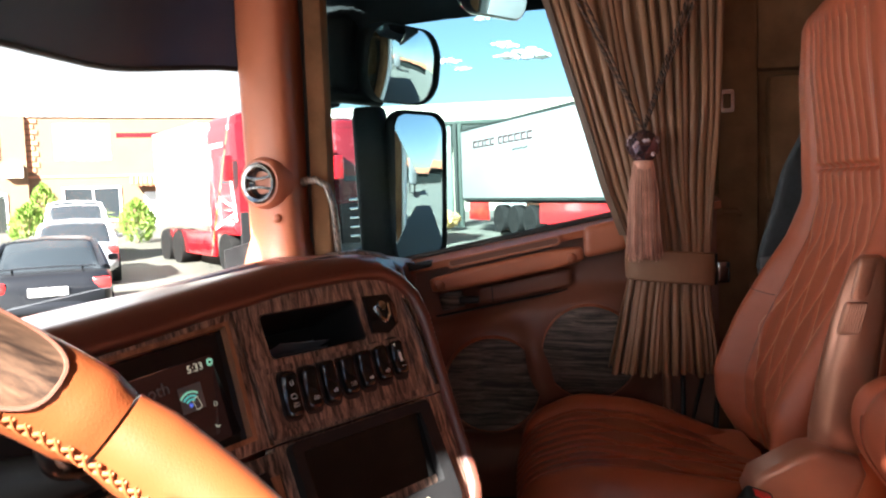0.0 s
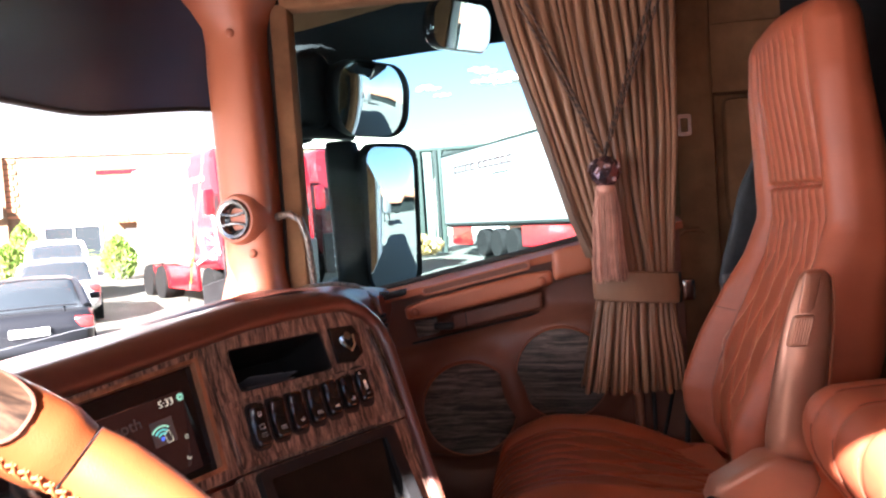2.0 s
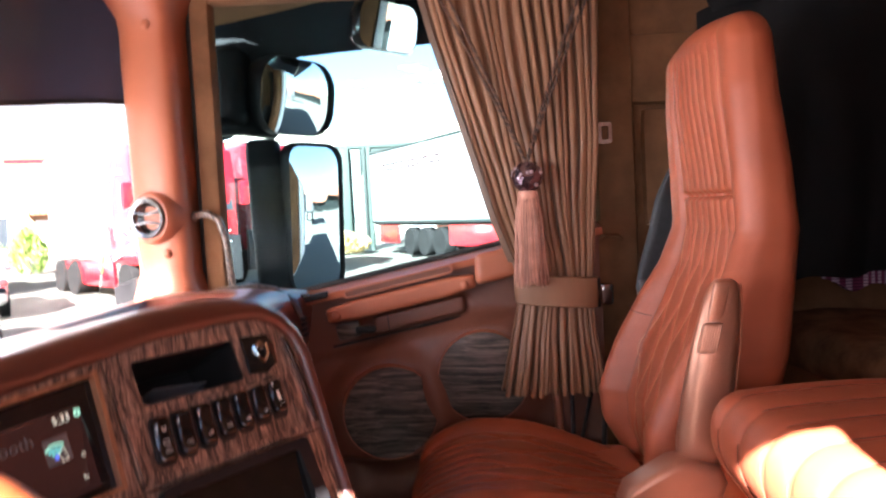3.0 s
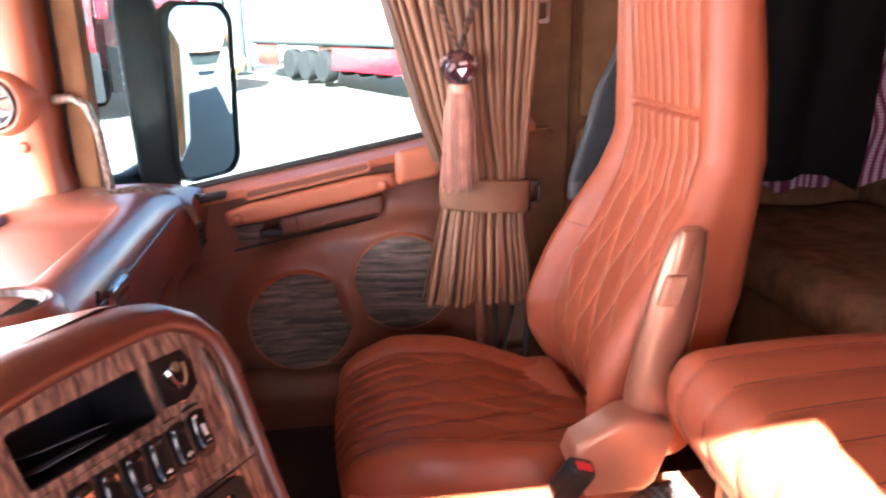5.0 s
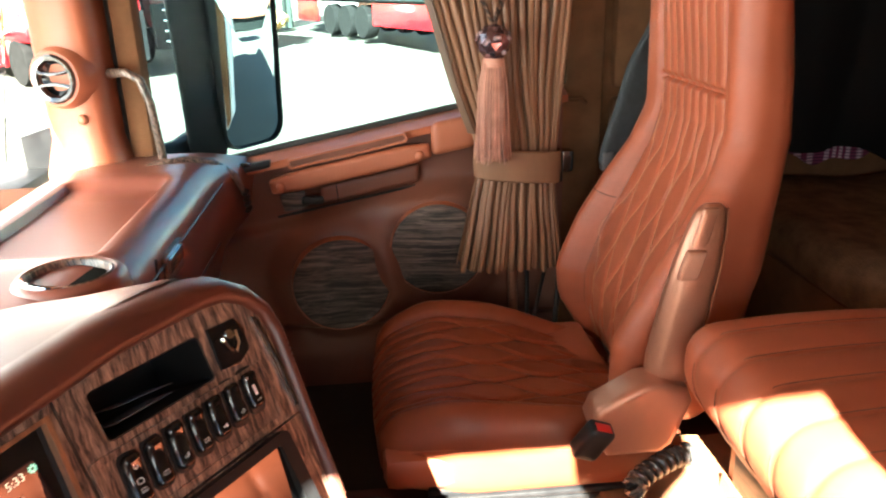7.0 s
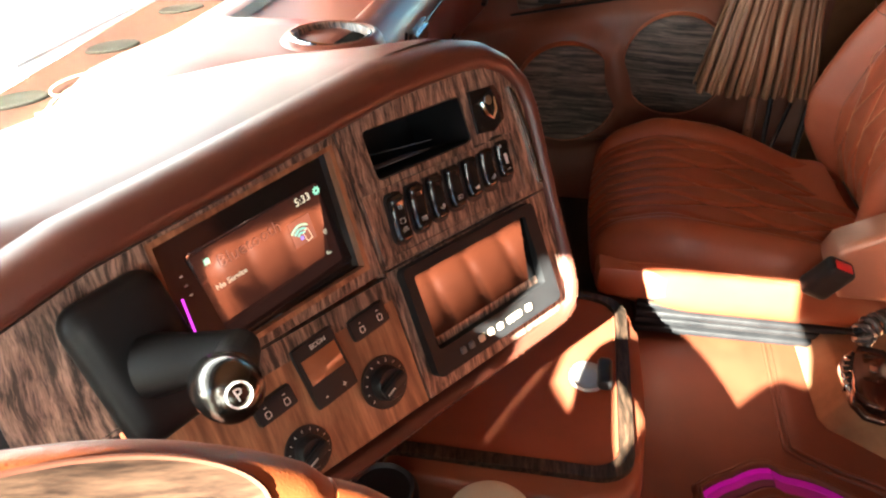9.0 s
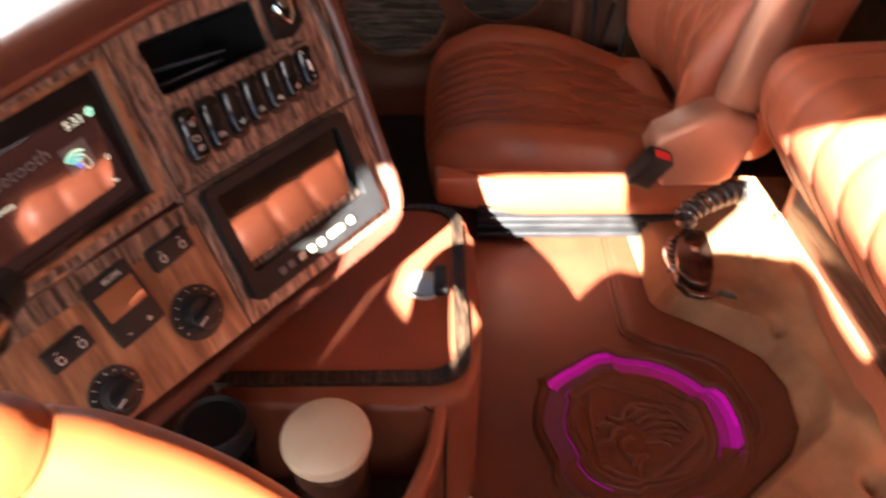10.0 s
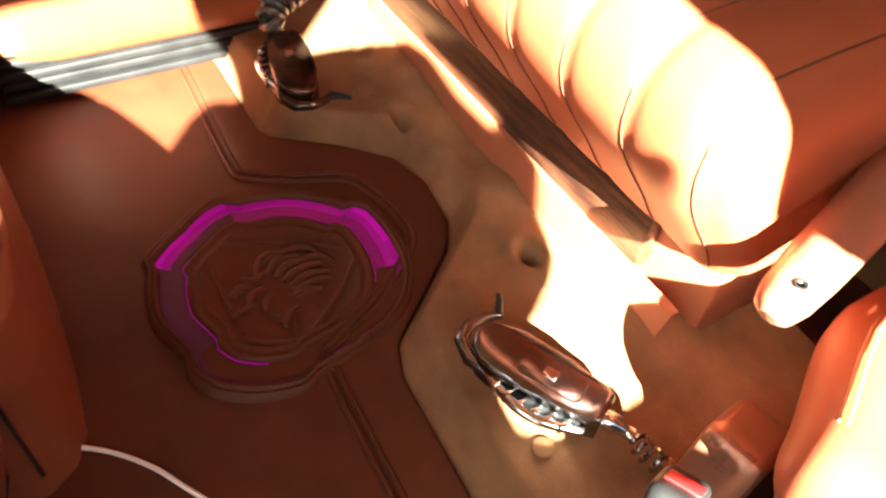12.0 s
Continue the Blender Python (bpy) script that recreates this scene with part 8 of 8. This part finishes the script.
box(bm, (31.45, 2.9, 3.52), (0.5, 3.6, 0.16), 0.02)
part("beam", bm, DOCK_GREEN, dock)

# bushes, palm, hedge
def bush(label, at, r, h, seed, name="bush", lumps=900, leaf=LEAF):
    ob = group(name, label, "bush" if name == "bush" else name, (at[0], at[1], ground_z(*at)))
    rr = random.Random(seed)
    z0 = ground_z(*at)
    bm = B()
    tube(bm, [(at[0], at[1], z0 - 0.05), (at[0], at[1], z0 + h * 0.6)], [0.05, 0.02], 8)
    part("trunk", bm, BARK, ob)
    verts, faces = [], []
    for k in range(lumps):
        t = rr.random() ** 0.8
        rad = r * (math.sin(math.pi * min(1, 0.12 + t * 0.9)) ** 0.7) * (0.75 + 0.35 * rr.random())
        a = rr.random() * math.tau
        c = Vector((at[0] + rad * math.cos(a), at[1] + rad * math.sin(a), z0 + 0.05 + t * h))
        d = Vector((math.cos(a), math.sin(a), 1.2 + rr.random())).normalized() * (0.10 + 0.08 * rr.random())
        s = d.cross(Vector((rr.random() - 0.5, rr.random() - 0.5, rr.random()))).normalized() * 0.05
        i = len(verts)
        verts += [c - s, c + s, c + d + s * 0.2, c + d * 0.6 - s * 0.9]
        faces += [(i, i + 1, i + 2), (i, i + 2, i + 3)]
    me = bpy.data.meshes.new("crown")
    me.from_pydata([tuple(v) for v in verts], [], faces)
    me.materials.append(leaf)
    cr = new("crown", me)
    cr.parent = ob
    cr.matrix_parent_inverse = Matrix.Translation(-ob.location)


bush("round clipped yellow-green conifer bush", (26.3, 15.2), 0.62, 1.55, 1)
bush("clipped yellow-green conifer bush", (24.6, 18.3), 0.6, 1.5, 2)
bush("taller dark green conifer", (29.3, 21.0), 0.6, 2.2, 3)
palm = group("palm", "small green palm by the building wall", "palm", (31.8, 20.4, ground_z(31.8, 20.4)))
bm = B()
gz = ground_z(31.8, 20.4)
tube(bm, [(31.8, 20.4, gz - 0.05), (31.8, 20.4, gz + 0.7)], [0.16, 0.12], 10)
part("trunk", bm, BARK, palm)
rr = random.Random(9)
for k in range(22):
    a, e = rr.random() * math.tau, 0.2 + 0.9 * rr.random()
    bm = B()
    c = Vector((31.8, 20.4, gz + 0.7))
    d = Vector((math.cos(a), math.sin(a), 0))
    pts = [c + d * (1.2 * t) * math.cos(e) + Vector((0, 0, 1.2 * t * math.sin(e) - 0.5 * t * t)) for t in [i / 6 for i in range(7)]]
    sd = d.cross(Vector((0, 0, 1)))
    for i in range(6):
        for s in (-1, 1):
            vs = [bm.verts.new(p) for p in (pts[i], pts[i + 1], pts[i + 1] + sd * s * 0.20 + d * 0.12)]
            bm.faces.new(vs)
    part("frond", bm, LEAF, palm)
bush("dry yellow hedge at the yard edge", (29.4, 4.35), 0.85, 0.75, 12, "hedge", 1500, surf("dry straw", (0.30, 0.21, 0.08), (0.42, 0.31, 0.13), (0.7, 0.9), 4, 60, 0.3, 0.01))

# own truck seen in the mirrors
own = group("own_trailer", "white side of the truck seen in the door mirror", "trailer", (1.1, -6, -0.5))
bm = B()
box(bm, (1.1, -8.7, 1.0), (2.62, 14.6, 3.2), 0.03)
part("box_body", bm, surf("pale grey panel", (0.36, 0.37, 0.38), (0.44, 0.45, 0.46), (0.4, 0.55), 0.5, 20, 0.05, 0.01), own)
bm = B()
box(bm, (2.425, -1.9, -0.9), (0.05, 0.06, 0.12), 0.01)
part("marker_lamp", bm, AMBER, own)
for y in (-4.0, -5.3, -9.0, -10.3, -11.6):
    m = Matrix.Translation((2.15, y, ground_z(2.1, y) + 0.5)) @ Matrix.Rotation(radians(90), 4, "Y")
    part("wheel", lathe(B(), [(0.0005, 0.1), (0.28, 0.1), (0.30, 0.16), (0.47, 0.16), (0.5, 0.1), (0.5, -0.16), (0.3, -0.16)], m, 28), TYRE, own)
bm = B()
box(bm, (2.455, -0.64, 0.5), (0.03, 1.20, 2.4), 0.01)
box(bm, (2.36, 0.47, -0.15), (0.05, 1.2, 1.1), 0.01)
solid("cab_side", bm, WHITE, "white outer side of the cab", "cab wall", kind="structure")
yard2 = group("yard_shed", "brown and grey shed far behind the truck", "building", (14, -40, 0))
bm = B()
box(bm, (16, -64, -0.4), (40, 8, 2.6))
part("wall", bm, FASCIA_DARK, yard2)
bm = B()
box(bm, (16, -63.8, 1.5), (40.4, 8.6, 1.2))
part("roof_band", bm, BRICKRED, yard2)
trailer("white box trailer parked behind", (4.3, -30.0), 90, 8.0, (), (-5.5, -6.8))

# glowing sheet added far ahead to whiten the sky
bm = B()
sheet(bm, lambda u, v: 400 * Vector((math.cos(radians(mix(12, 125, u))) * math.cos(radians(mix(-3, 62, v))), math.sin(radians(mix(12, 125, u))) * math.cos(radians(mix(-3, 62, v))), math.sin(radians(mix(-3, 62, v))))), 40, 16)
solid("backdrop", bm, SKY_GLOW, "glowing sheet added to whiten the sky ahead", "sky", kind="structure")

# small clouds
rr = random.Random(21)
for cx, cy, cz, n_, s in ((900, 10, 158, 9, 12), (900, 102, 156, 6, 5), (900, 60, 206, 6, 5), (900, 85, 146, 5, 4), (900, -70, 200, 9, 12), (900, 35, 172, 5, 6)):
    bm = B()
    for k in range(n_ * 4):
        t_ = (rr.random() + rr.random() + rr.random()) / 1.5 - 1.0
        ball(bm, (cx + rr.random() * 20, cy + t_ * 3.6 * s, cz + (rr.random() - 0.4) * s * (1.1 - abs(t_)) * 0.8 + 0.12 * t_ * s), (s * 0.4, s * (0.25 + 0.45 * rr.random()), s * (0.10 + 0.16 * rr.random())), None, 10)
    solid("cloud", bm, CLOUD, "small white fair-weather cloud", "cloud", group="clouds", kind="stuff")

# wind deflector at the cab's front corner
bm = B()
slab(bm, lambda u, v: Vector((2.56 + 0.05 * u, 1.40 - 0.10 * u, mix(0.44, 0.56 + 0.03 * u, v))), 4, 4, 0.015)
box(bm, (2.44, 1.38, 0.45), (0.26, 0.10, 0.04), 0.01)
front = group("cab_front", "white cab front below the windscreen with a wiper", "cab front", (1.1, 1.5, -0.6), kind="structure")
part("wind_deflector", bm, BLACK, front, "small black wind deflector")
bm = B()
box(bm, (1.1, 1.56, -0.35), (2.9, 0.10, 1.50), 0.03)
part("front_panel", bm, WHITE, front)
bm = B()
tube(bm, [(2.52, 1.44, 0.46), (2.30, 1.52, 0.44), (2.0, 1.56, 0.43), (1.6, 1.58, 0.42)], 0.010, 8)
part("wiper_arm", bm, STEEL, front, "pale wiper arm")
